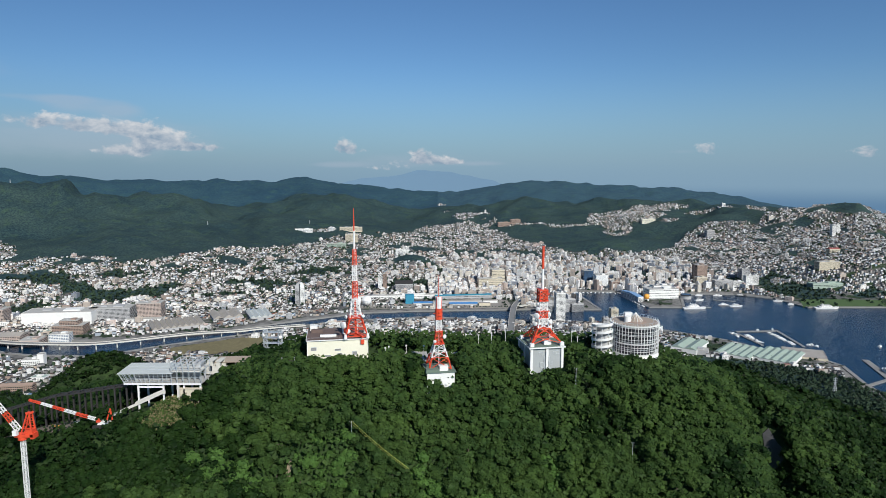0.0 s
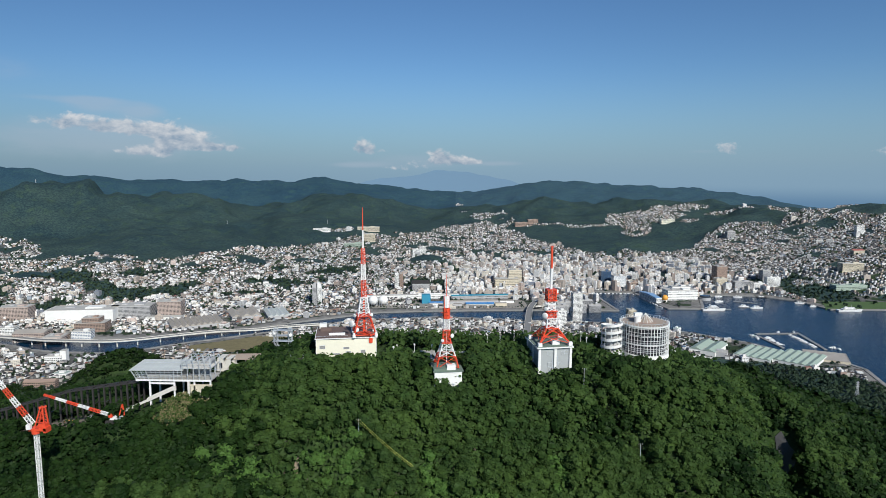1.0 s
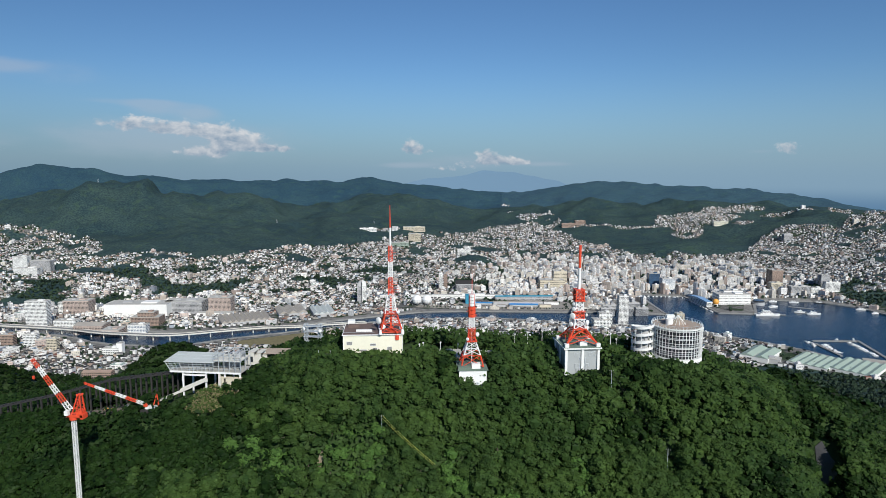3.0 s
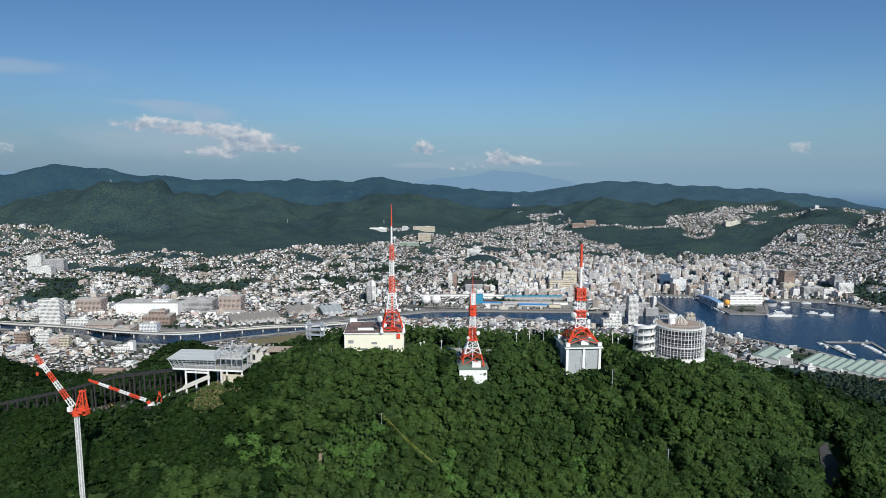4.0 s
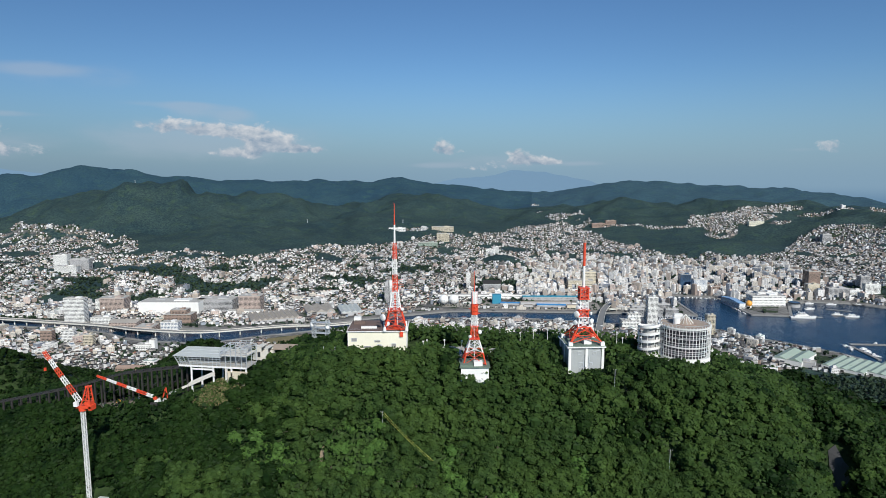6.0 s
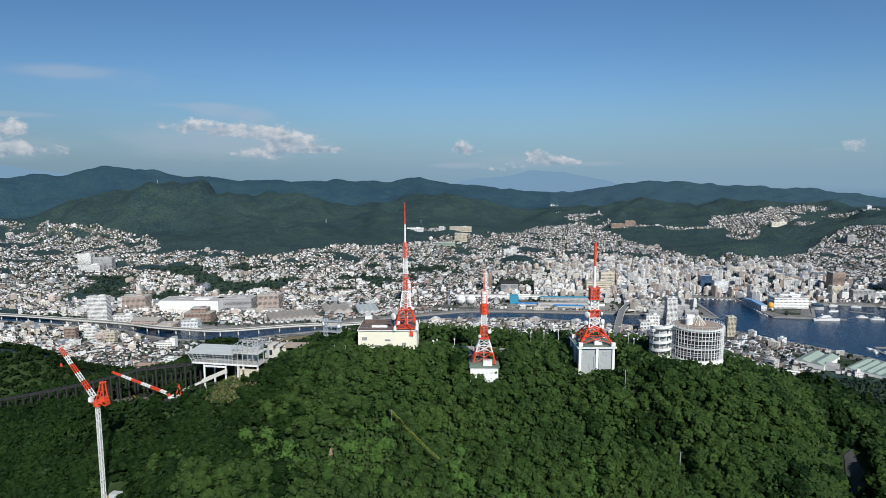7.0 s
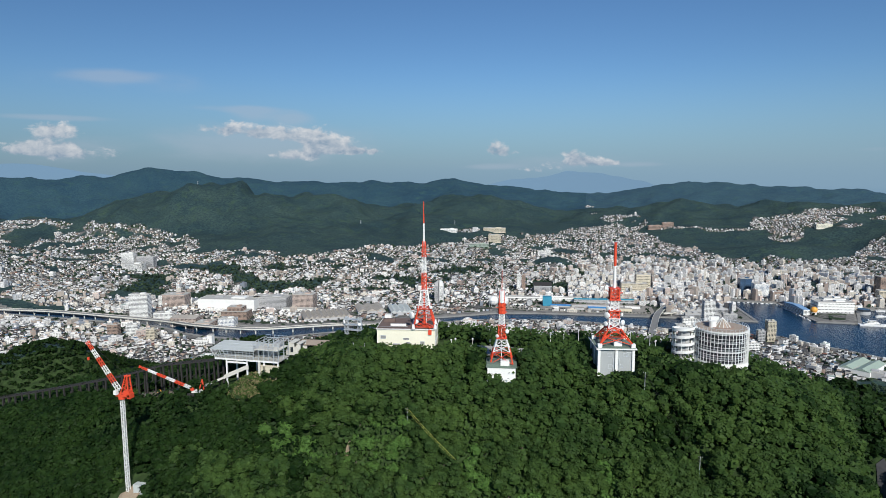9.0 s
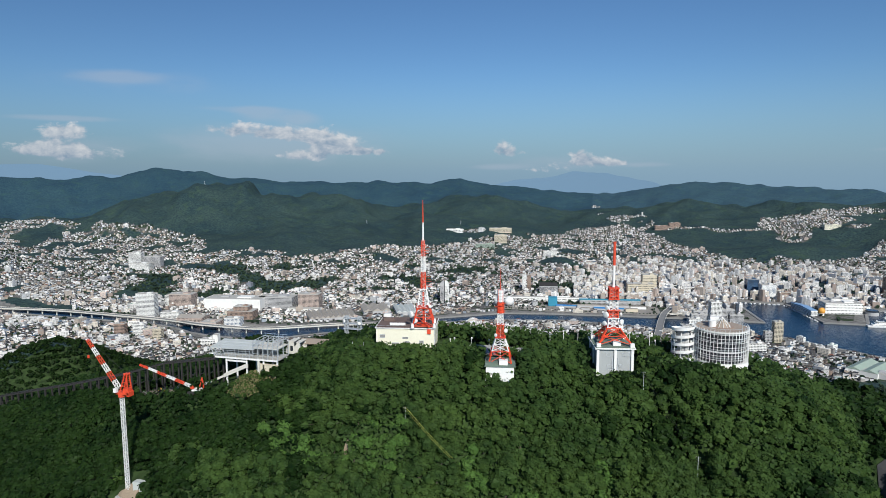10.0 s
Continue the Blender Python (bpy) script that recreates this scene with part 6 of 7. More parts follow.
def station_house():
    """Cream transmitter building under the tallest tower."""
    x0, x1, y0, y1, zb, zt = -59.2, -33.6, 262.0, 281.0, 317.0, 332.0
    cx, cy, w, d = (x0 + x1) / 2, (y0 + y1) / 2, x1 - x0, y1 - y0
    ob = thing("transmitter_building", (cx - 1.2, cy, zb), "cream transmitter building with a brown flat roof", "building", rot=10)
    part("wall", Shape().box((0, 0, -2), (w, d, zt - zb + 2)), CREAM, ob)
    roof = Shape().box((0, 0, zt - zb + 0.01), (w + 1.2, d + 1.2, 0.35))
    part("roof_edge", roof, WHITE, ob)
    part("roof", Shape().box((0, 0, zt - zb + 0.37), (w + 0.6, d + 0.6, 0.12)), BROWNROOF, ob)
    part("roof_duct", Shape().box((-4, -5, zt - zb + 0.5), (7, 1.0, 0.9)), WHITE, ob)
    part("roof_duct", Shape().box((-9, 3, zt - zb + 0.5), (5, 2, 1.4)), BROWNROOF, ob)
    part("roof_hut", Shape().box((-10.5, 8.2, zt - zb + 0.5), (3.2, 3, 2.2)), WHITE, ob)
    for x, z, ww, h in ((-10.2, 10.8, 2.2, 1.3), (-10.0, 7.6, 3.2, 0.6), (-4.4, 7.9, 3.0, 0.6), (0.0, 10.4, 2.4, 0.7), (0.9, 7.8, 1.7, 1.4), (7.2, 8.2, 1.8, 1.4), (-9.4, 5.8, 1.3, 1.2), (-3.5, 5.4, 1.4, 1.4), (3.6, 5.4, 1.4, 1.4), (10.0, 5.4, 1.4, 1.4)):
        pane(ob, x, -d / 2 - 0.02, z, ww, h, mat=GREYGLASS)
    for y in (-5, 0, 5):
        pane(ob, w / 2 + 0.02, y, 8.0, 1.6, 1.4, axis="y")
    for x in (-w / 2 - 0.1, w / 2 + 0.1):
        part("downpipe", Shape().drum((x, -d / 2 - 0.1, 0), 0.12, zt - zb, 8), WHITE, ob)
    part("roof_rail", Shape().beam((-w / 2, -d / 2, zt - zb + 1.3), (w / 2 - 12, -d / 2, zt - zb + 1.3), 0.08).beam((-w / 2, -d / 2, zt - zb + 0.5), (-w / 2, -d / 2, zt - zb + 1.3), 0.08), STEEL, ob)
    # feed line trough hanging over the eaves
    part("cable_trough", Shape().box((10.6, -d / 2 - 0.35, zt - zb - 2.2), (1.5, 0.5, 2.2)).beam((3.0, -d / 2 + 5, zt - zb + 2.2), (10.4, -d / 2 + 0.6, zt - zb + 0.8), 0.7), RED, ob, "red cable trough over the eaves")

    px, py, pz = -39.0, 267.6, zt + 0.5
    t = broadcast_tower((px, py, pz), 14, "tall red and white lattice tower with slim mast", [
        (0.9, 4.7, 8.2, 2.6, 0.46, 0.20, 2, True), (8.2, 2.6, 16.7, 1.35, 0.38, 0.17, 4, False), (16.7, 1.05, 24.3, 0.95, 0.30, 0.16, 5, True),
        (24.3, 0.95, 31.5, 0.85, 0.28, 0.15, 5, False), (31.5, 0.85, 38.2, 0.7, 0.26, 0.14, 5, True)],
        [(38.2, 46.2, 0.45, 0.36, False), (46.2, 55.9, 0.32, 0.12, True), (16.7, 38.2, 0.28, 0.28, False)])
    for cx_, cy_ in ((-1, -1), (1, -1), (1, 1), (-1, 1)):
        part("footing", Shape().drum((cx_ * 4.8, cy_ * 4.8, 0), 0.8, 2.0, 10, 0.5), WHITESTEEL, t)
    part("platform", Shape().box((0, 0, 8.4), (6.4, 6.4, 0.3)).beam((-3.2, -3.2, 9.6), (3.2, -3.2, 9.6), 0.1).beam((-3.2, 3.2, 9.6), (3.2, 3.2, 9.6), 0.1).beam((-3.2, -3.2, 9.6), (-3.2, 3.2, 9.6), 0.1).beam((3.2, -3.2, 9.6), (3.2, 3.2, 9.6), 0.1), RED, t)
    part("platform", Shape().box((0, 0, 16.5), (3.4, 3.4, 0.25)), WHITESTEEL, t)
    for k in range(9):
        part("ring_gallery", Shape().drum((0, 0, 17.6 + 2.3 * k), 1.25, 0.16, 12), RED if k < 3 or k > 5 else WHITESTEEL, t)
    dish(t, -5.2, -2.5, 5.6, 1.5, -0.8, -0.6), dish(t, -3.4, -3.2, 3.0, 1.0, -0.3, -0.95)
    dish(t, -4.0, -1.0, 8.8, 0.8, -0.9, -0.4), dish(t, 3.0, -3.4, 9.4, 0.7, 0.4, -0.9)
    part("feed_duct", Shape().beam((0, -0.6, 1), (0, -0.6, 16), 0.8).beam((0, -0.6, 1.4), (2.5, -6, 0.9), 0.8).beam((-4.6, -4.2, 0.8), (4.6, -4.8, 0.8), 0.35), RED, t)
    part("ladder", Shape().beam((0.9, -1.0, 1), (0.5, -0.6, 38), 0.18), WHITESTEEL, t)
    for k in range(5):
        z = 17.8 + 1.1 * k
        part("aerial", Shape().beam((0.9, -0.4, z), (4.0 - 0.2 * k, -1.0, z), 0.12).beam((2.6, -1.3, z), (2.8, -0.2, z), 0.08), RED, t, "red yagi aerial arm")
    for k in range(3):
        part("aerial", Shape().beam((0.8, -0.4, 32.5 + 1.4 * k), (2.6, -0.9, 32.5 + 1.4 * k), 0.1), RED, t, "red yagi aerial arm")


def small_house():
    """Little white hut that carries the middle tower."""
    cx, cy, zb, zt = -2.5, 254.6, 310.0, 322.0
    ob = thing("transmitter_hut", (cx, cy, zb), "small white transmitter hut with green flat roofs", "building", rot=9)
    h = zt - zb
    part("wall", Shape().box((0.2, 0, -2), (11.4, 12, h + 2)), WHITE, ob)
    part("annex", Shape().box((-3.4, -6.6, -2), (4.4, 1.6, h - 1.0)), WHITE, ob)
    part("roof", Shape().box((0.2, 0, h + 0.01), (12.6, 13, 0.4)), GREENROOF, ob)
    part("parapet", Shape().box((-3.2, -4.4, h + 0.42), (5.4, 3.6, 1.0)), GREENROOF, ob)
    part("roof_hut", Shape().box((1.6, -3.6, h + 0.42), (3.6, 2.8, 1.9)), WHITE, ob)
    for x, z, w, hh in ((-2.8, 6.2, 0.9, 1.2), (3.0, 3.6, 1.2, 1.0)):
        pane(ob, x, -7.42 if x < -1 else -6.02, z, w, hh)
    part("door", Shape().box((1.2, -6.05, 2.2), (1.3, 0.2, 2.2)), STEEL, ob)
    pz = zt + 0.42
    t = broadcast_tower((cx + 0.1, cy + 0.8, pz), 9, "red and white lattice tower with drum antennas", [
        (0.3, 4.6, 5.0, 3.4, 0.42, 0.22, 1, True), (5.0, 3.4, 10.3, 1.7, 0.36, 0.20, 2, False), (10.3, 1.6, 15.6, 1.25, 0.3, 0.17, 3, True),
        (15.6, 1.2, 20.4, 1.05, 0.28, 0.16, 4, False), (20.4, 1.0, 30.0, 0.9, 0.28, 0.16, 6, True)],
        [(30.0, 39.0, 0.16, 0.07, True)])
    for k in range(3):
        part("panel_antenna", Shape().drum((0, 0, 20.5 + 1.5 * k), 1.6, 1.25, 8), RED, t, "red panel antenna ring")
    for k in range(4):
        part("panel_antenna", Shape().drum((0, 0, 25.2 + 1.25 * k), 1.42, 1.1, 8), WHITESTEEL, t, "white panel antenna ring")
    for k in range(12):
        a = k * math.pi / 6
        part("aerial", Shape().beam((math.cos(a) * 1.5, math.sin(a) * 1.5, 20.8 + 0.35 * k), (math.cos(a) * 2.4, math.sin(a) * 2.4, 20.8 + 0.35 * k), 0.14), RED, t)
    dish(t, 2.1, -1.6, 13.4, 0.9, 0.6, -0.8), dish(t, -1.8, -1.6, 11.4, 0.7, -0.5, -0.85)
    part("platform", Shape().box((0, 0, 10.2), (4.4, 4.4, 0.25)), RED, t), part("platform", Shape().box((0, 0, 15.5), (3.4, 3.4, 0.2)), RED, t)
    part("ladder", Shape().beam((0, -0.5, 0.3), (0, -0.4, 26), 0.3), WHITESTEEL, t)


def columned_house():
    """Grey panelled block with white pillars under the third tower."""
    cx, cy, zb, zt = 42.2, 267.9, 314.0, 329.4
    w, d, h = 14.8, 17.0, zt - zb
    ob = thing("relay_building", (cx, cy, zb), "grey panelled relay building with white corner pillars", "building", rot=11)
    part("wall", Shape().box((0, 0, 2.4), (w - 0.9, d - 0.9, h - 2.4)), PANEL, ob)
    part("plinth", Shape().box((0, 0, -2), (w - 0.5, d - 0.5, 4.39)), WHITE, ob)
    for x in (-w / 2 + 0.5, 0.1, w / 2 - 0.5):
        part("pillar", Shape().box((x, -d / 2 + 0.3, -2), (1.05, 1.0, h + 2)), WHITE, ob)
    for y in (0, d / 2 - 0.5):
        for x in (-w / 2 + 0.4, w / 2 - 0.4):
            part("pillar", Shape().box((x, y, -2), (0.9, 1.0, h + 2)), WHITE, ob)
    part("roof_edge", Shape().box((0, 0, h + 0.01), (w + 1.4, d + 1.4, 0.55)), WHITE, ob)
    part("roof", Shape().box((0, 0, h + 0.57), (w + 0.9, d + 0.9, 0.12)), GREENROOF, ob)
    for x, z, ww, hh in ((-2.6, 12.4, 1.5, 1.1), (3.6, 12.5, 1.3, 1.1), (5.0, 12.6, 1.6, 1.4), (-2.2, 7.4, 1.6, 1.5), (2.2, 7.9, 1.1, 1.0), (-1.5, 5.4, 2.0, 1.3)):
        pane(ob, x, -d / 2 + 0.42, z, ww, hh, mat=PANEL)
    for x in (-1.0, 1.2):
        part("duct", Shape().box((x, -d / 2 + 0.3, 4.2), (0.35, 0.3, 7.5)), STEEL, ob)
    part("roof_hut", Shape().box((1.2, -4.6, h + 0.7), (3.2, 2.6, 1.7)), WHITE, ob)
    pz = zt + 0.7
    t = broadcast_tower((cx + 0.3, cy - 0.9, pz), 11, "red and white lattice tower with splayed legs", [
        (0.9, 6.6, 6.6, 2.5, 0.48, 0.25, 2, True), (6.6, 2.4, 10.7, 1.9, 0.42, 0.24, 2, False), (10.7, 1.9, 13.9, 1.75, 0.4, 0.24, 2, True),
        (13.9, 1.7, 18.5, 1.55, 0.36, 0.22, 3, False), (18.5, 1.75, 23.2, 1.75, 0.42, 0.26, 3, True)],
        [(23.2, 32.4, 0.62, 0.55, False), (32.4, 41.8, 0.56, 0.56, True), (6, 23, 0.5, 0.5, False)])
    for sx, sy in ((-1, -1), (1, -1), (1, 1), (-1, 1)):
        part("footing", Shape().box((sx * 6.7, sy * 6.7, 0), (1.7, 1.7, 1.5)), WHITE, t)
        part("strut", Shape().beam((sx * 6.6, sy * 6.6, 1.2), (sx * 1.2, sy * 3.4, 5.4), 0.3).beam((sx * 6.6, sy * 6.6, 1.2), (sx * 3.4, sy * 1.2, 5.4), 0.3), RED, t)
    for z, s_, red in ((6.5, 6.0, True), (10.6, 5.0, False), (13.8, 5.0, True), (18.4, 4.6, True), (23.1, 4.2, True)):
        part("platform", Shape().box((0, 0, z), (s_, s_, 0.3)), RED if red else WHITESTEEL, t)
    for k in range(10):
        a = k * math.pi / 5
        part("aerial", Shape().beam((math.cos(a) * 1.8, math.sin(a) * 1.8, 21.2), (math.cos(a) * 3.4, math.sin(a) * 3.4, 21.4 + 0.4 * (k % 3)), 0.2), RED, t)
    for x, y, z, r in ((-3.0, -2.0, 12.2, 1.3), (-2.7, -2.2, 15.2, 0.9), (3.0, -2.2, 9.2, 1.2), (3.2, -1.8, 6.9, 1.0), (-2.8, -2.2, 17.4, 0.7), (2.7, -2.4, 12.6, 0.7), (-3.3, -1.0, 8.4, 1.0)):
        dish(t, x, y, z, r, 0.75 if x > 0 else -0.75, -0.66)
    part("mast_cap", Shape().drum((0, 0, 41.8), 0.7, 0.3, 10), RED, t)


def observatory():
    """Round look-out tower behind a white grid, with a spiral ramp at its side."""
    cx, cy, zb, zt, R = 85.7, 276.0, 318.0, 337.2, 10.6
    h = zt - zb
    ob = thing("observatory", (cx, cy, zb), "round observatory behind a white steel grid", "observatory")
    part("glass_wall", Shape().drum((0, 0, -3), R - 1.3, h + 2.2, 48), GLASS, ob)
    for k in range(6):
        z = 1.6 + k * 3.3
        part("floor_slab", Shape().drum((0, 0, z), R - 1.1, 0.3, 48), PANEL, ob)
    n = 48
    mul = Shape().beam((R, 0, -3), (R, 0, h + 0.6), 0.19).mesh("mullion", WHITESTEEL)
    for i in range(n):
        part("mullion", mul, WHITESTEEL, ob, at=pose(0, 0, 0, 0, 0, 360 * i / n))
    for k in range(11):
        z = 0.9 + k * 1.72
        s = Shape()
        s.drum((0, 0, z), R + 0.06, 0.15, 48, cap=False)
        s.drum((0, 0, z), R - 0.14, 0.15, 48, cap=False)
        s.add([(r * math.cos(2 * math.pi * i / 48), r * math.sin(2 * math.pi * i / 48), z + 0.15) for r in (R - 0.14, R + 0.06) for i in range(48)], [(i, 48 + i, 48 + (i + 1) % 48, (i + 1) % 48) for i in range(48)])
        part("grid_ring", s, WHITESTEEL, ob)
    part("base_ring", Shape().drum((0, 0, 4.6), R + 0.3, 1.6, 48, R + 0.05), WHITE, ob)
    part("balcony_band", Shape().drum((0, 0, 10.6), R - 0.5, 0.5, 48, R - 0.5, cap=False), WHITE, ob)
    part("roof_slab", Shape().drum((0, 0, h - 0.45), R + 0.12, 0.45, 48), WHITE, ob)
    part("roof_deck", Shape().drum((0, 0, h + 0.01), R - 0.6, 0.12, 48), TANROOF, ob)
    rail = Shape()
    for i in range(36):
        a, b = 2 * math.pi * i / 36, 2 * math.pi * (i + 1) / 36
        rail.beam(((R - 0.3) * math.cos(a), (R - 0.3) * math.sin(a), h), ((R - 0.3) * math.cos(a), (R - 0.3) * math.sin(a), h + 1.3), 0.1)
        rail.beam(((R - 0.3) * math.cos(a), (R - 0.3) * math.sin(a), h + 1.25), ((R - 0.3) * math.cos(b), (R - 0.3) * math.sin(b), h + 1.25), 0.1)
    part("railing", rail, STEEL, ob)
    part("lift_tower", Shape().drum((-3.6, -1.4, h), 1.45, 2.7, 14), WHITE, ob)
    part("stair_house", Shape().box((-2.4, 2.0, h + 1.3), (3.4, 2.2, 2.4)), WHITE, ob)
    for i in range(12):
        part("fan_rib", Shape().beam((0.2, -0.6, h + 4.3), (0.2 + 3.6 * math.cos(math.pi * i / 6), -0.6 + 3.6 * math.sin(math.pi * i / 6), h + 0.1), 0.14), WHITE, ob)
    part("fan_tent", Shape().drum((0.2, -0.6, h + 0.15), 3.1, 3.6, 24, 0.2), TANROOF, ob)
    part("deck_ring", Shape().drum((0.2, -0.6, h + 0.135), 4.6, 0.25, 28), BRICK, ob)
    for i, (a, r) in enumerate(((0.3, 7.5), (1.1, 8), (2.0, 7.6), (2.7, 8.2), (5.9, 8.1))):
        part("viewer_post", Shape().drum((r * math.cos(a), r * math.sin(a), h), 0.08, 2.6, 6), STEEL, ob)
    # spiral ramp: stacked white balustrades round a dark core
    rx, ry = -14.4, -0.5
    part("ramp_core", Shape().drum((rx, ry, -3), 2.4, h + 1.0, 20), GREYWALL, ob)
    for i in range(10):
        part("ramp_column", Shape().drum((rx + 4.5 * math.cos(0.63 * i), ry + 4.5 * math.sin(0.63 * i), -3), 0.13, h + 0.6, 8), WHITE, ob)
    for k in range(6):
        z = -0.6 + k * 3.2
        s = Shape()
        m = 28
        vs, fs = [], []
        for i in range(m + 1):
            a = 2 * math.pi * i / m
            zz = z + 3.2 * i / m
            for r, dz in ((4.8, 0), (4.8, 1.15), (4.6, 1.15), (4.6, 0)):
                vs.append((rx + r * math.cos(a), ry + r * math.sin(a), zz + dz))
        for i in range(m):
            for j in range(4):
                fs.append((4 * i + j, 4 * i + 4 + j, 4 * i + 4 + (j + 1) % 4, 4 * i + (j + 1) % 4))
        part("ramp_balustrade", s.add(vs, fs), WHITE, ob)
        deck = [(rx + r * math.cos(2 * math.pi * i / m), ry + r * math.sin(2 * math.pi * i / m), z + 3.2 * i / m + dz) for dz in (0.25, 0.02) for i in range(m + 1) for r in (2.4, 4.59)]
        q = 2 * (m + 1)
        part("ramp_deck", Shape().add(deck, [(2 * i, 2 * i + 1, 2 * i + 3, 2 * i + 2) for i in range(m)] + [(q + 2 * i + 2, q + 2 * i + 3, q + 2 * i + 1, q + 2 * i) for i in range(m)]), PALECONC, ob)
    part("ramp_roof", Shape().drum((rx, ry, h - 2.0), 2.9, 0.4, 28), WHITE, ob)
    for k in range(5):
        part("link_bridge", Shape().box((-9.6, -0.5, 2.6 + k * 3.2), (4.4, 4.0, 1.1)), WHITE, ob)
    part("link_shaft", Shape().box((-9.6, 0.6, -3), (2.6, 3.0, h + 0.5)), GREYWALL, ob)
    part("link_roof", Shape().box((-10.0, 0, h - 2.2), (5.2, 5.0, 0.8)), WHITE, ob)


def hill_station():
    """Steel frame of a slope-car station still under construction, on stilts."""
    ob = thing("slope_car_station", (-112.5, 246.3, 319.9), "steel-framed station under construction with pale roof", "station")
    D, x0, xm, x1 = 9.6, -15.7, 3.2, 15.2
    part("floor_slab", Shape().box(((x0 + x1) / 2, 0, -0.6), (x1 - x0, D, 0.5)), CONCRETE, ob)
    part("edge_beam", Shape().box(((x0 + x1) / 2, -D / 2 - 0.16, -0.8), (x1 - x0, 0.3, 0.7)), WHITESTEEL, ob)
    part("edge_beam", Shape().box((x0 - 0.16, 0, -0.9), (0.3, D, 0.9)), WHITESTEEL, ob)
    # roof of sheets that rises to the back over the glazed hall
    e = x0 - 2.6
    f, k = -D / 2 - 0.5, D / 2 + 0.6
    slab = [(e, f, 3.55), (xm + 0.6, f, 3.75), (xm + 0.6, k, 4.95), (e + 0.8, k, 4.75)]
    part("roof", Shape().add([(x, y, z + 0.22) for x, y, z in slab] + slab, [(0, 1, 2, 3), (7, 6, 5, 4), (0, 4, 5, 1), (1, 5, 6, 2), (2, 6, 7, 3), (3, 7, 4, 0)]), SHEETROOF, ob, "pale sheet metal roof")
    seam = Shape().beam((0, f + 0.1, 3.86), (0, k - 0.1, 5.04), 0.1).mesh("roof_rib", STEEL)
    for i in range(15):
        part("roof_rib", seam, STEEL, ob, at=pose(e + 2.4 + i * 1.32, 0, 0.02))
    for t in (0.02, 0.36, 0.68, 0.98):
        part("roof_purlin", Shape().beam((e + 0.3 + 0.8 * t, f + (k - f) * t, 3.84 + 1.2 * t), (xm + 0.5, f + (k - f) * t, 4.03 + 1.2 * t), 0.14), STEEL, ob)
    # raking glazing at the outer end and along the front
    for i in range(7):
        y = -D / 2 + D * i / 6
        part("raking_post", Shape().beam((x0, y, -0.1), (e + 0.5, y, 3.6 + 1.1 * i / 6), 0.16), STEEL, ob)
    for i in range(12):
        x = x0 + (xm - x0) * i / 11
        part("glazing_bar", Shape().beam((x, -D / 2, -0.1), (x - 2.2 * (1 - i / 11) ** 2, -D / 2, 3.6), 0.16 if i % 3 else 0.24), STEEL, ob)
        if i % 3 == 0:
            part("column", Shape().beam((x, D / 2 - 0.4, -0.1), (x, D / 2 - 0.4, 4.7), 0.26), STEEL, ob)
            part("roof_beam", Shape().beam((x - 1, -D / 2, 3.45), (x - 1, D / 2, 4.65), 0.24), STEEL, ob)
    for z in (0.6, 1.2, 1.9, 2.8):
        part("rail_beam", Shape().beam((x0 - 0.7 * z, -D / 2, z), (xm, -D / 2, z), 0.13), STEEL, ob)
    part("glass_screen", Shape().box((-6.0, 0.8, 0), (17.5, 0.08, 2.9)), GREYGLASS, ob)
    part("back_wall", Shape().box((-6.2, D / 2 - 0.9, 0), (17, 0.25, 2.4)), GREYWALL, ob)
    part("bench_row", Shape().box((-6.0, -1.0, -0.09), (14, 0.8, 0.9)), GREYWALL, ob)
    # open two-storey frame at the inner end
    for i in range(6):
        x = xm + (x1 - xm) * i / 5
        for y in (-D / 2, 0, D / 2):
            part("column", Shape().beam((x, y, -0.1), (x, y, 7.9), 0.24), STEEL, ob)
        for z in (4.6, 7.8):
            part("cross_beam", Shape().beam((x, -D / 2, z), (x, D / 2, z), 0.22), STEEL, ob)
    for z in (1.1, 2.2, 4.5, 5.6, 6.7, 7.8):
        for y in (-D / 2, D / 2):
            part("rail_beam", Shape().beam((xm, y, z), (x1, y, z), 0.22 if z in (4.5, 7.8) else 0.12), STEEL, ob)
    for x, z in ((xm, 4.6), (x1 - 5.6, 0)):
        part("brace", Shape().beam((x, -D / 2, z), (x + 2.8, -D / 2, z + 4), 0.12), STEEL, ob)
    part("upper_floor", Shape().box(((xm + x1) / 2, 0, 4.62), (x1 - xm - 0.4, D - 0.4, 0.22)), PALECONC, ob)
    part("inner_wall", Shape().box((xm + 4, D / 2 - 1.5, 0), (8, 0.25, 4.2)), GREYWALL, ob)
    part("inner_hut", Shape().box((x1 - 3.2, 1.5, 4.85), (3.4, 3.2, 2.2)), GREYWALL, ob)
    for i in range(6):
        part("scaffold_post", Shape().beam((xm + 1 + 2.1 * i, D / 2, 7.9), (xm + 1 + 2.1 * i, D / 2, 9.1), 0.09), STEEL, ob)
    part("scaffold_rail", Shape().beam((xm + 1, D / 2, 8.9), (xm + 11.5, D / 2, 8.9), 0.09), STEEL, ob)
    # stilts, the walled ramp and the retaining wall below
    for x, low in ((-10.4, -19), (-0.3, -17), (8.0, -15), (14.6, -14)):
        for y in (-D / 2 + 0.5, D / 2 - 1.0):
            part("stilt", Shape().box((x, y, low), (0.6, 0.6, -0.61 - low)), WHITESTEEL, ob)
    part("stilt_beam", Shape().box((-5.35, -D / 2 + 0.5, -2.2), (9.5, 0.6, 0.7)), WHITESTEEL, ob)
    y0, y1 = -D / 2 - 0.4, -D / 2 + 0.15
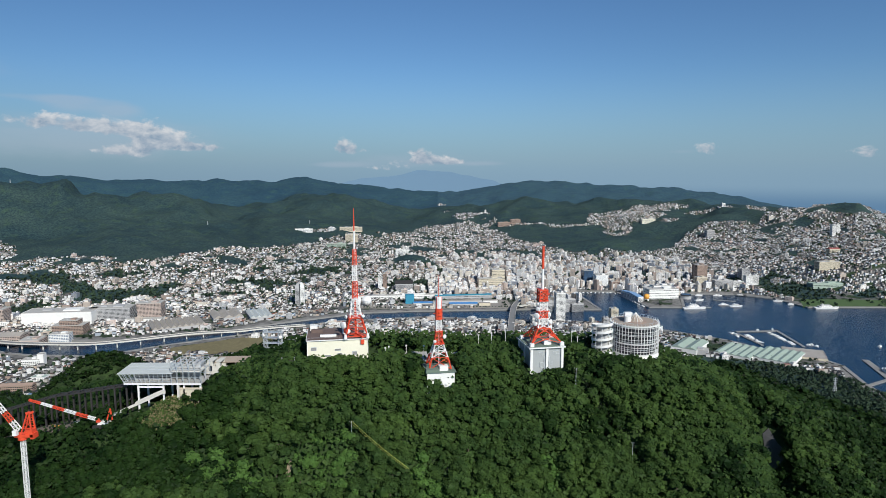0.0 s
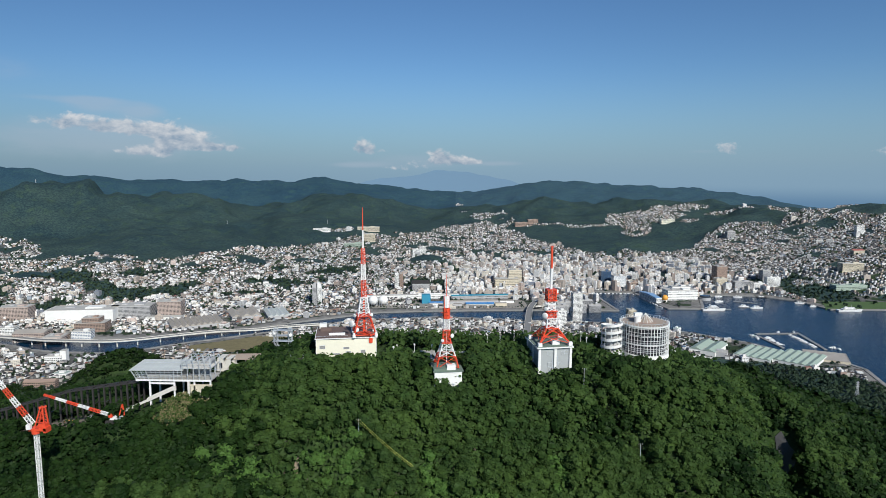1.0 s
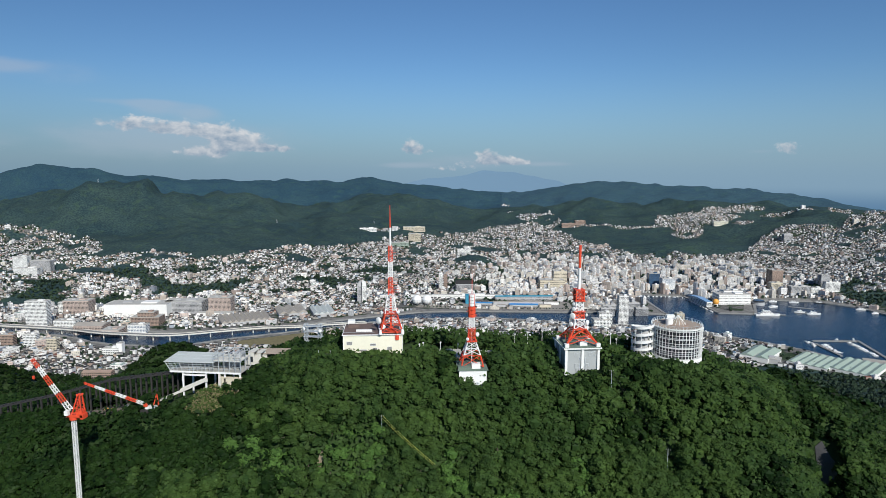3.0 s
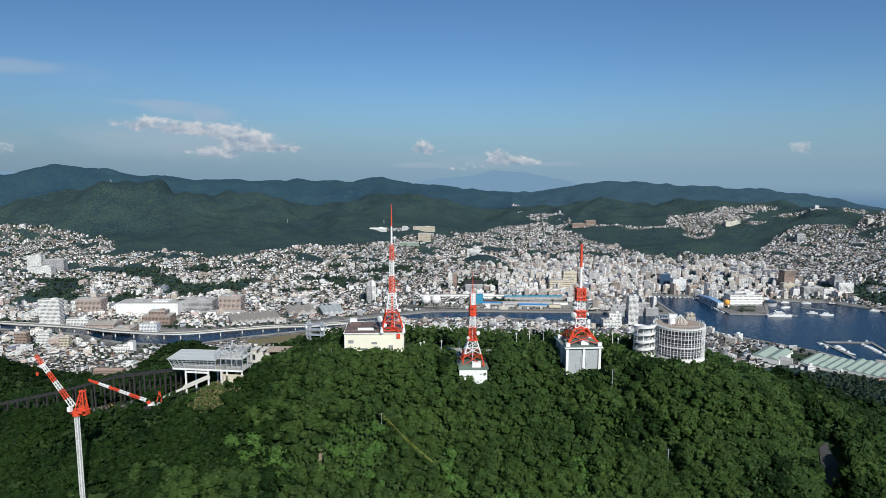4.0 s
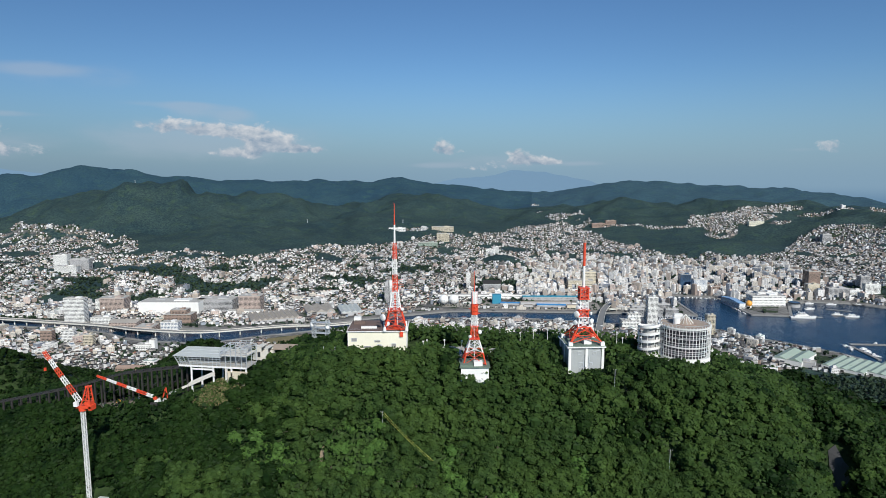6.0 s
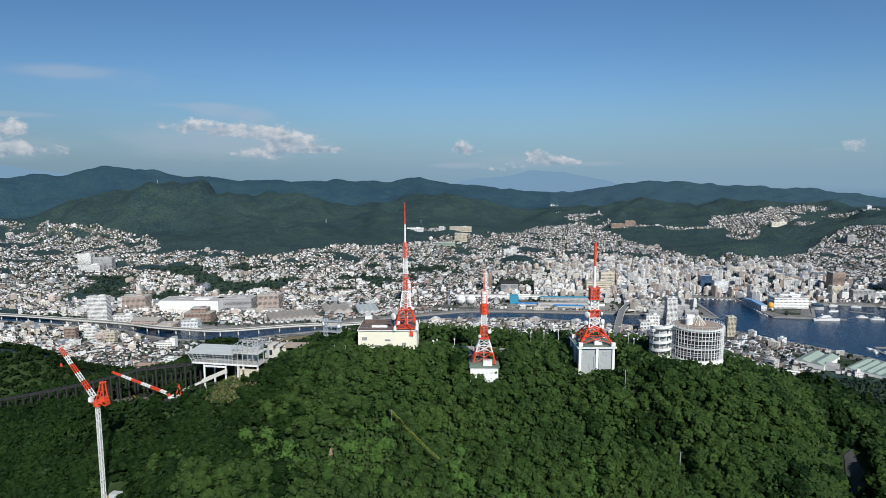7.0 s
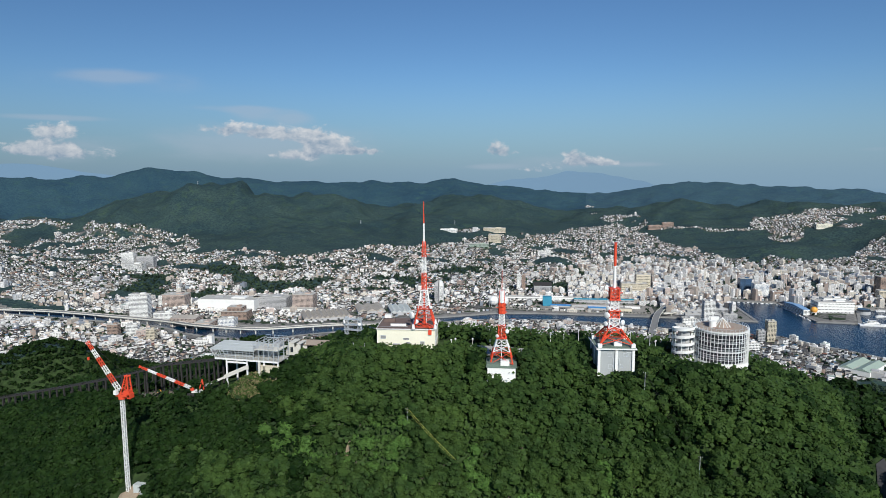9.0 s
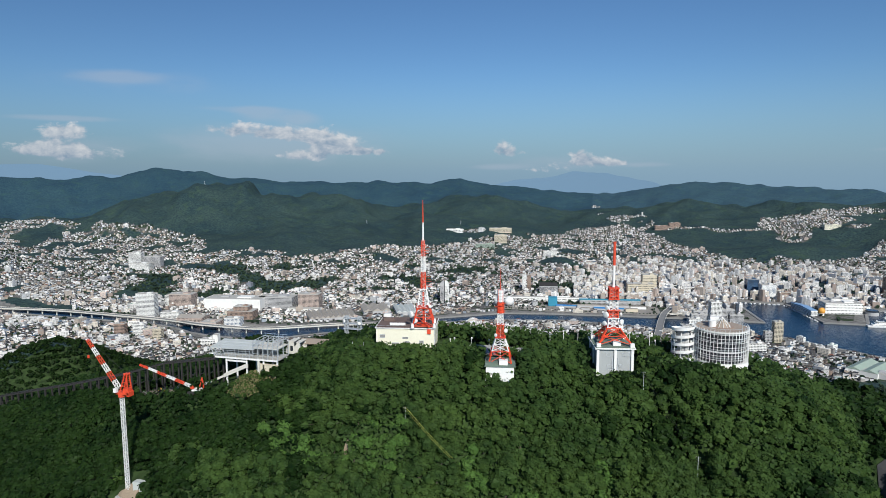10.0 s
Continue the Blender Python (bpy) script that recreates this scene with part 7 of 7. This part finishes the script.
    ramp = [(-11.6, -9.7), (-0.6, -4.6), (0.6, -4.6), (0.6, -2.9), (-0.9, -2.9), (-10.2, -7.1), (-11.6, -8.0)]
    n = len(ramp)
    part("ramp_wall", Shape().add([(x, y, z) for y in (y0, y1) for x, z in ramp], [tuple(range(n)), tuple(reversed(range(n, 2 * n)))] + [((i + 1) % n, i, n + i, n + (i + 1) % n) for i in range(n)]), PALECONC, ob)
    part("ramp_kerb", Shape().beam((-21, -D / 2 - 1.5, -13.2), (-11.6, -D / 2 - 0.2, -9.0), 0.9), PALECONC, ob)
    part("pier", Shape().box((5.8, -D / 2 + 0.2, -16), (0.9, 0.9, 15.3)), PALECONC, ob)
    part("retaining_wall", Shape().box((10.8, -D / 2 + 0.6, -15), (8.6, 0.8, 12.3)), BEIGE, ob, "pale retaining wall with a stained face")
    part("cap_beam", Shape().box((10.8, -D / 2 + 0.6, -2.69), (9.2, 1.1, 0.4)), BEIGE, ob)


def slope_track():
    """Raised track of the slope car on dark stilts."""
    ob = thing("slope_car_track", (0, 0, 0), "dark raised slope-car track on steel stilts", "track")
    pts = [Vector(p) for p in ((-129, 246.5, 317.4), (-160, 249.5, 311.8), (-190, 252, 302.5), (-222, 254, 294.5), (-262, 258, 285), (-330, 270, 266))]
    line = []
    for a, b in zip(pts, pts[1:]):
        n = max(1, int((b - a).length / 5))
        line += [a + (b - a) * (k / n) for k in range(n)]
    line.append(pts[-1])
    deck = Shape()
    for a, b in zip(line, line[1:]):
        for off, w in ((-1.8, 0.5), (1.8, 0.5), (0, 0.4)):
            deck.beam(a + Vector((0, off, 0)), b + Vector((0, off, 0)), w)
        deck.beam(a + Vector((0, -2.2, 0.3)), a + Vector((0, 2.2, 0.3)), 0.25)
        deck.beam(a + Vector((0, -2.3, 1.2)), b + Vector((0, -2.3, 1.2)), 0.1)
    part("track_girder", deck, DARKSTEEL, ob)
    for a in line:
        g = ground_z(a.x, a.y) - 1
        if a.z - g > 1:
            for off in (-2.0, 2.0):
                part("stilt", Shape().beam((a.x, a.y + off, g), (a.x, a.y + off, a.z - 0.2), 0.6), DARKSTEEL, ob)
            part("tie_beam", Shape().beam((a.x, a.y - 2, (a.z + g) / 2), (a.x, a.y + 2, (a.z + g) / 2), 0.3), DARKSTEEL, ob)


def jib(parent, p, q, w0, w1, bands):
    """A lattice jib in red and white bands, each band a part."""
    p, q = Vector(p), Vector(q)
    d = (q - p).normalized()
    a = Vector((0, 1, 0))
    b = d.cross(a).normalized()
    for i in range(bands):
        s = Shape()
        k0, k1 = i / bands, (i + 1) / bands
        o0, o1 = p.lerp(q, k0), p.lerp(q, k1)
        ww0, ww1 = (w0 + (w1 - w0) * k0) / 2, (w0 + (w1 - w0) * k1) / 2
        cs = [(1, 1), (-1, 1), (-1, -1), (1, -1)]
        for sx, sy in cs:
            s.beam(o0 + a * sx * ww0 + b * sy * ww0, o1 + a * sx * ww1 + b * sy * ww1, 0.19)
        m = 3
        for j in range(m):
            u0, u1 = o0.lerp(o1, j / m), o0.lerp(o1, (j + 1) / m)
            for (ax_, ay_), (bx_, by_) in zip(cs, cs[1:] + cs[:1]):
                s.beam(u0 + a * ax_ * ww0 + b * ay_ * ww0, u1 + a * bx_ * ww1 + b * by_ * ww1, 0.12)
        part("jib_section", s, RED if i % 2 else WHITESTEEL, parent, "red jib section" if i % 2 else "white jib section")


def tower_crane():
    x, y, zb, zt = -142.2, 200.8, 274.0, 314.2
    ob = thing("tower_crane", (x, y, zb), "red and white luffing tower crane on a white mast", "crane", "cranes")
    h = zt - zb
    for k in range(8):
        part("mast_section", lattice_section(k * h / 8, 0.55, (k + 1) * h / 8, 0.55, 0.15, 0.09, 3), WHITESTEEL, ob)
    part("base_frame", Shape().box((0, 0, -2.5), (7, 7, 2.6)), CONCRETE, ob)
    part("slewing_ring", Shape().drum((0, 0, h), 1.4, 1.2, 16), RED, ob)
    part("machine_deck", Shape().box((1.2, 0, h + 1.2), (6.2, 2.6, 0.9)).box((2.9, 0, h + 2.1), (2.4, 2.2, 1.6)), RED, ob)
    part("cab", Shape().box((-1.2, -1.7, h + 2.11), (1.4, 1.2, 1.7)), WHITE, ob)
    part("counterweight", Shape().box((3.9, 0, h + 0.6), (1.2, 2.6, 1.9)), RED, ob)
    a = Shape()
    for sy in (-1.1, 1.1):
        a.beam((0.2, sy, h + 2.1), (2.6, sy * 0.6, h + 9.4), 0.36).beam((3.9, sy, h + 2.1), (3.3, sy * 0.6, h + 9.4), 0.36)
        for k in range(4):
            a.beam((0.2 + 0.6 * k, sy, h + 2.6 + 1.8 * k), (3.9 - 0.15 * k, sy, h + 2.6 + 1.8 * k), 0.22)
            a.beam((0.2 + 0.6 * k, sy, h + 2.6 + 1.8 * k), (3.75 - 0.15 * k, sy, h + 4.2 + 1.8 * k), 0.16)
    a.beam((2.0, -0.7, h + 9.4), (3.9, 0.7, h + 9.4), 0.5).beam((2.0, 0.7, h + 9.4), (3.9, -0.7, h + 9.4), 0.4)
    part("a_frame", a, RED, ob)
    jib(ob, (-1.0, 0, h + 3.2), (-14.4, 0, h + 21.9), 1.3, 0.8, 6)
    part("luffing_rope", Shape().beam((3.0, 0, h + 9.4), (-13.4, 0.1, h + 21.3), 0.06), DARKSTEEL, ob)
    part("hook_rope", Shape().beam((-14.4, 0, h + 21.7), (-14.4, 0, h + 15.6), 0.06), DARKSTEEL, ob)
    part("hook_block", Shape().box((-14.4, 0, h + 14.4), (0.7, 0.5, 1.2)), RED, ob)
    ob = thing("site_container", (-136.5, 201, ground_z(-136.5, 201) + 0.2), "pale site container at the crane foot", "container")
    part("body", Shape().box((0, 0, -1), (5, 2.6, 3.8)), SHEETROOF, ob)


def crawler_crane():
    x, y = -134.5, 236.0
    z = 304.9
    ob = thing("crawler_crane", (x, y, z), "mobile crane with a lowered red and white jib", "crane", "cranes")
    for sy in (-1.8, 1.8):
        part("crawler_track", Shape().box((0, sy, -1.2), (6.4, 1.0, 1.3)), DARKSTEEL, ob)
    part("turntable", Shape().box((0.3, 0, 0.11), (4.4, 2.4, 1.2)), WHITE, ob)
    part("cab", Shape().box((-1.3, -1.2, 1.32), (1.4, 1.0, 1.3)), RED, ob)
    part("gantry", Shape().beam((1.5, 0, 1.7), (3.0, 0, 6.4), 0.4).beam((3.6, 0, 1.7), (3.0, 0, 6.4), 0.4), RED, ob)
    jib(ob, (-1.6, 0, 1.6), (-27.0, -2.5, 10.8), 0.9, 0.55, 6)
    part("pendant_rope", Shape().beam((3.0, 0, 6.4), (-26.0, -2.4, 10.9), 0.06), DARKSTEEL, ob)


def worksite():
    """Bare worked earth under the track and below the station."""
    for label, cx, cy, rx, ry, mat in (("bare brown earth of the building site", -158, 247.5, 20, 3.4, SITE), ("dry scrub and bare earth below the station", -108, 238.0, 12, 5.5, DRYGRASS), ("bare soil slip between the trees", -59, 219.5, 1.8, 6, EARTH), ("trodden earth round the crane foot", -140, 199, 4.5, 4, EARTH)):
        s, n, rings = Shape(), 40, 7
        vs, fs = [], []
        xs, ys = [], []
        for j in range(rings):
            for i in range(n):
                a = 2 * math.pi * i / n
                k = (j + 0.2) / (rings - 0.8) * (1 + 0.22 * math.sin(3 * a + cx) * (j == rings - 1) + 0.1 * math.sin(7 * a))
                xs.append(cx + rx * k * math.cos(a)), ys.append(cy + ry * k * math.sin(a))
        zs = height(np.array(xs), np.array(ys)) + 0.35 + np.array([0.0 if j == rings - 1 else 0.5 for j in range(rings) for i in range(n)]) + 0.5 * (fractal(np.array(xs), np.array(ys), 3, 2) - 0.5)
        vs = list(zip(xs, ys, zs.tolist()))
        fs = [(j * n + i, (j + 1) * n + i, (j + 1) * n + (i + 1) % n, j * n + (i + 1) % n) for j in range(rings - 1) for i in range(n)] + [tuple(range(n))]
        fs = [f if len(f) > 4 else tuple(reversed(f)) for f in fs]
        tagged(new("bare_earth", s.add(vs, fs).mesh("bare_earth", mat)), label, "earth", kind="structure")


def lamp_post(x, y, h=5.5):
    z = ground_z(x, y)
    ob = thing("lamp_post", (x, y, z), "slim pale lamp post on the hilltop plaza", "lamp post", "lamp posts on the plaza")
    part("pole", Shape().drum((0, 0, -0.5), 0.13, h + 0.5, 8, 0.09), WHITESTEEL, ob)
    part("lamp_head", Shape().box((0, 0, h), (0.7, 0.35, 0.3)), WHITE, ob)
    part("arm", Shape().beam((-0.5, 0, h - 0.3), (0.5, 0, h - 0.3), 0.08), WHITESTEEL, ob)


def utility_pole(x, y, z, h, label="grey utility pole among the trees"):
    ob = thing("utility_pole", (x, y, z), label, "utility pole", "utility poles on the hill")
    part("pole", Shape().drum((0, 0, -2), 0.15, h + 2, 8, 0.10), STEEL, ob)
    for k in range(3):
        part("crossarm", Shape().beam((-0.8, 0, h - 0.4 - 0.8 * k), (0.8, 0, h - 0.4 - 0.8 * k), 0.08), DARKSTEEL, ob)
    for x_ in (-0.7, 0.7):
        part("insulator", Shape().drum((x_, 0, h - 0.34), 0.07, 0.25, 8), WHITE, ob)


def sagging_wires(name, label, a, b, offs, sag, w, mat):
    s = Shape()
    a, b = Vector(a), Vector(b)
    for o in offs:
        o = Vector(o)
        last = None
        for i in range(13):
            t = i / 12
            p = a.lerp(b, t) + o - Vector((0, 0, sag * 4 * t * (1 - t)))
            if last is not None:
                s.beam(last, p, w)
            last = p
    return tagged(new(name, s.mesh(name, mat)), label, "cable")


def plaza():
    s = Shape()
    out = [(-27, 267), (-10, 266), (8, 267), (8, 278), (-12, 279), (-27, 278)]
    z = max(ground_z(x, y) for x, y in out) + 0.25
    s.prism(out, z - 2.5, z)
    tagged(new("pavement", s.mesh("pavement", CONCRETE)), "pale paved plaza on the hilltop", "pavement", kind="structure")
    s = Shape()
    out = [(142, 257), (148, 257), (146.5, 263), (145, 268), (142.5, 268), (142, 263)]
    xs, ys = np.array([p[0] for p in out], float), np.array([p[1] for p in out], float)
    zz = height(xs, ys) + 0.6
    n = len(out)
    s.add([(x, y, q - 1.5) for x, y, q in zip(xs, ys, zz)] + [(x, y, q) for x, y, q in zip(xs, ys, zz)], [(6, 7, 8, 11), (8, 9, 10, 11)] + [(i, (i + 1) % n, n + (i + 1) % n, n + i) for i in range(n)])
    tagged(new("road", s.mesh("road", ASPHALT)), "grey asphalt road between the wooded slopes", "road", kind="structure")


def steel_rig():
    """Galvanised lattice frame with dishes, behind the trees beside the cream building."""
    ob = thing("antenna_rig", (-80.2, 285, ground_z(-80, 285)), "grey steel antenna frame above the trees", "antenna")
    h = 330.5 - ground_z(-80, 285)
    for x in (-3.4, 3.4):
        part("lattice_leg", lattice_section(0, 0.8, h, 0.8, 0.2, 0.14, 6), STEEL, ob, at=pose(x, 0, 0))
    for k in range(4):
        part("gallery", Shape().box((0, 0, h - 1.2 - 2.6 * k), (9.5, 2.4, 0.2)).beam((-4.7, -1.2, h - 0.2 - 2.6 * k), (4.7, -1.2, h - 0.2 - 2.6 * k), 0.1), STEEL, ob)
    dish(ob, -3.9, -1.6, h - 2.2, 1.0, -0.7, -0.7), dish(ob, 3.9, -1.6, h - 3.0, 0.8, 0.3, -0.9)


def shelters():
    ob = thing("shelter", (-91.6, 268, 318.0), "long brown-roofed shelter behind the station", "shelter")
    part("roof", Shape().add([(-9, -3, 3.1), (9, -3, 3.6), (9, 3, 4.4), (-9, 3, 3.9), (-9, -3, 2.8), (9, -3, 3.3), (9, 3, 4.1), (-9, 3, 3.6)], [(0, 1, 2, 3), (7, 6, 5, 4), (0, 4, 5, 1), (1, 5, 6, 2), (2, 6, 7, 3), (3, 7, 4, 0)]), TANROOF, ob)
    for x in (-8.4, -4.2, 0, 4.2, 8.4):
        for y in (-2.4, 2.2):
            part("post", Shape().box((x, y, -7), (0.35, 0.35, 9.85)), PALECONC, ob)
    part("back_wall", Shape().box((0, 2.6, -7), (17, 0.25, 10.2)), BEIGE, ob)
    part("parapet", Shape().box((0, -2.8, -7), (17.6, 0.3, 8.4)), PALECONC, ob)
    ob = thing("gate_house", (-99.6, 263, 317.3), "pale concrete stair house under works", "building")
    side = [(-3.9, 0), (3.4, 0), (3.4, 5.4), (1.9, 5.4), (1.4, 3.6), (0.4, 3.6), (0.2, 5.7), (-2.1, 5.7), (-3.9, 2.0)]
    n = len(side)
    for y0, y1 in ((-3.0, -2.6), (2.4, 2.8)):
        part("side_wall", Shape().add([(x, y, z) for y in (y0, y1) for x, z in side], [tuple(range(n)), tuple(reversed(range(n, 2 * n)))] + [((i + 1) % n, i, n + i, n + (i + 1) % n) for i in range(n)]), PALECONC, ob)
    part("roof_slab", Shape().box((-0.95, -0.1, 5.71), (2.8, 6.2, 0.3)), PALECONC, ob)
    part("roof_slab", Shape().box((2.65, -0.1, 5.41), (2.1, 6.2, 0.3)), PALECONC, ob)
    part("stair_flight", Shape().add([(-3.7, -2.5, 2.0), (-1.8, -2.5, 5.3), (-1.8, 2.3, 5.3), (-3.7, 2.3, 2.0), (-3.7, -2.5, 1.6), (-1.8, -2.5, 4.9), (-1.8, 2.3, 4.9), (-3.7, 2.3, 1.6)], [(0, 1, 2, 3), (7, 6, 5, 4), (0, 4, 5, 1), (1, 5, 6, 2), (2, 6, 7, 3), (3, 7, 4, 0)]), STEEL, ob)
    part("dark_opening", Shape().box((-0.9, -3.06, 1.4), (1.3, 0.1, 2.4)), GLASS, ob)
    ob = thing("bench_wall", (-66, 256.2, ground_z(-66, 256.2) + 2), "dark fence at the edge of the trees", "fence")
    part("rail", Shape().box((0, 0, 2.6), (5.5, 0.2, 0.5)).box((0, 0, 1.2), (5.5, 0.2, 0.4)), DARKSTEEL, ob)
    for x in (-2.6, 2.6):
        part("post", Shape().box((x, 0, -3), (0.25, 0.25, 7.5)), STEEL, ob)


def excavator(x, y, s, paint=None, label="yellow digger on the building site"):
    ob = thing("excavator", (x, y, ground_z(x, y) + 0.75), label, "digger", "diggers of the building site", 20)
    paint = paint or ORANGE
    for sy in (-1, 1):
        part("crawler_track", Shape().box((0, sy * s, -0.4), (3.6 * s, 0.6 * s, 0.8 * s)), DARKSTEEL, ob)
    part("body", Shape().box((0.3 * s, 0, 0.42), (2.8 * s, 2.2 * s, 1.2 * s)), paint, ob)
    part("cab", Shape().box((-0.6 * s, 0.5 * s, 0.43 + 1.2 * s), (1.2 * s, 1.0 * s, 1.2 * s)), GLASS, ob)
    part("boom", Shape().beam((-0.8 * s, -0.4 * s, 1.2 * s), (-3.2 * s, -0.4 * s, 3.8 * s), 0.4 * s), paint, ob)
    part("arm", Shape().beam((-3.2 * s, -0.4 * s, 3.8 * s), (-4.8 * s, -0.4 * s, 1.4 * s), 0.3 * s), paint, ob)
    part("bucket", Shape().box((-4.9 * s, -0.4 * s, 0.6 * s), (0.9 * s, 0.9 * s, 0.8 * s)), DARKSTEEL, ob)


def pylon(x, y, h):
    ob = thing("power_pylon", (x, y, ground_z(x, y)), "grey lattice power pylon on the slope", "pylon", "power pylons")
    part("lattice_section", lattice_section(-1, h * 0.10, h * 0.65, h * 0.03, 0.3, 0.18, 6), STEEL, ob)
    part("lattice_section", lattice_section(h * 0.65, h * 0.03, h, 0.3, 0.35, 0.2, 5), STEEL, ob)
    for k in range(3):
        part("crossarm", Shape().beam((-h * 0.12, 0, h * (0.68 + 0.12 * k)), (h * 0.12, 0, h * (0.68 + 0.12 * k)), 0.5), STEEL, ob)


station_house(), small_house(), columned_house(), observatory(), hill_station(), slope_track(), tower_crane(), crawler_crane(), worksite(), plaza(), steel_rig(), shelters()
for x, y, h in ((-25.5, 262.6, 6.5), (-24.2, 265, 6.5), (-16.7, 266, 7.0), (-9.0, 266, 7.0), (15.8, 282.6, 7.8), (21.7, 282.2, 9.0), (28.1, 281.6, 9.9), (50.0, 279.5, 10.5), (58.1, 278.5, 10.5), (60.3, 276.5, 8.6)):
    lamp_post(x, y, h)
utility_pole(-35.5, 229, 299.5, 9.8), utility_pole(54.5, 250.5, 313.5, 10.2), utility_pole(72.2, 228.2, 291.5, 10), utility_pole(-84, 213, 274, 10)
sagging_wires("cable_bundle", "three yellow sleeved power lines over the trees", (-35.5, 229, 308.9), (-13.2, 214, 297.6), ((-0.5, 0, 0), (0, 0, 0.5), (0.5, 0, 0)), 0.6, 0.055, CABLE)
sagging_wires("power_line", "thin power line between utility poles", (54.5, 250.5, 323.2), (72.2, 228.2, 301.2), ((-0.4, 0, 0), (0.4, 0, 0)), 1.2, 0.03, DARKSTEEL)
excavator(-158, 244.5, 0.6), excavator(-167, 244.5, 0.6, GREENROOF, "dark green digger on the building site")
for bx, by in ((-150, 244.6), (-172, 244.6)):
    ob = thing("site_container", (bx, by, ground_z(bx, by) + 0.6), "pale site container on bare earth", "container", "containers of the building site", brng.uniform(-20, 20))
    part("body", Shape().box((0, 0, -1), (2.6, 1.6, 2.2)), SHEETROOF, ob)
    part("lid", Shape().box((0, 0, 1.21), (2.7, 1.7, 0.1)), WHITE, ob)
pylon(452, 700, 34), pylon(701, 1090, 30), pylon(-2100, 3050, 20), pylon(-700, 3250, 18), pylon(-1180, 3120, 18)
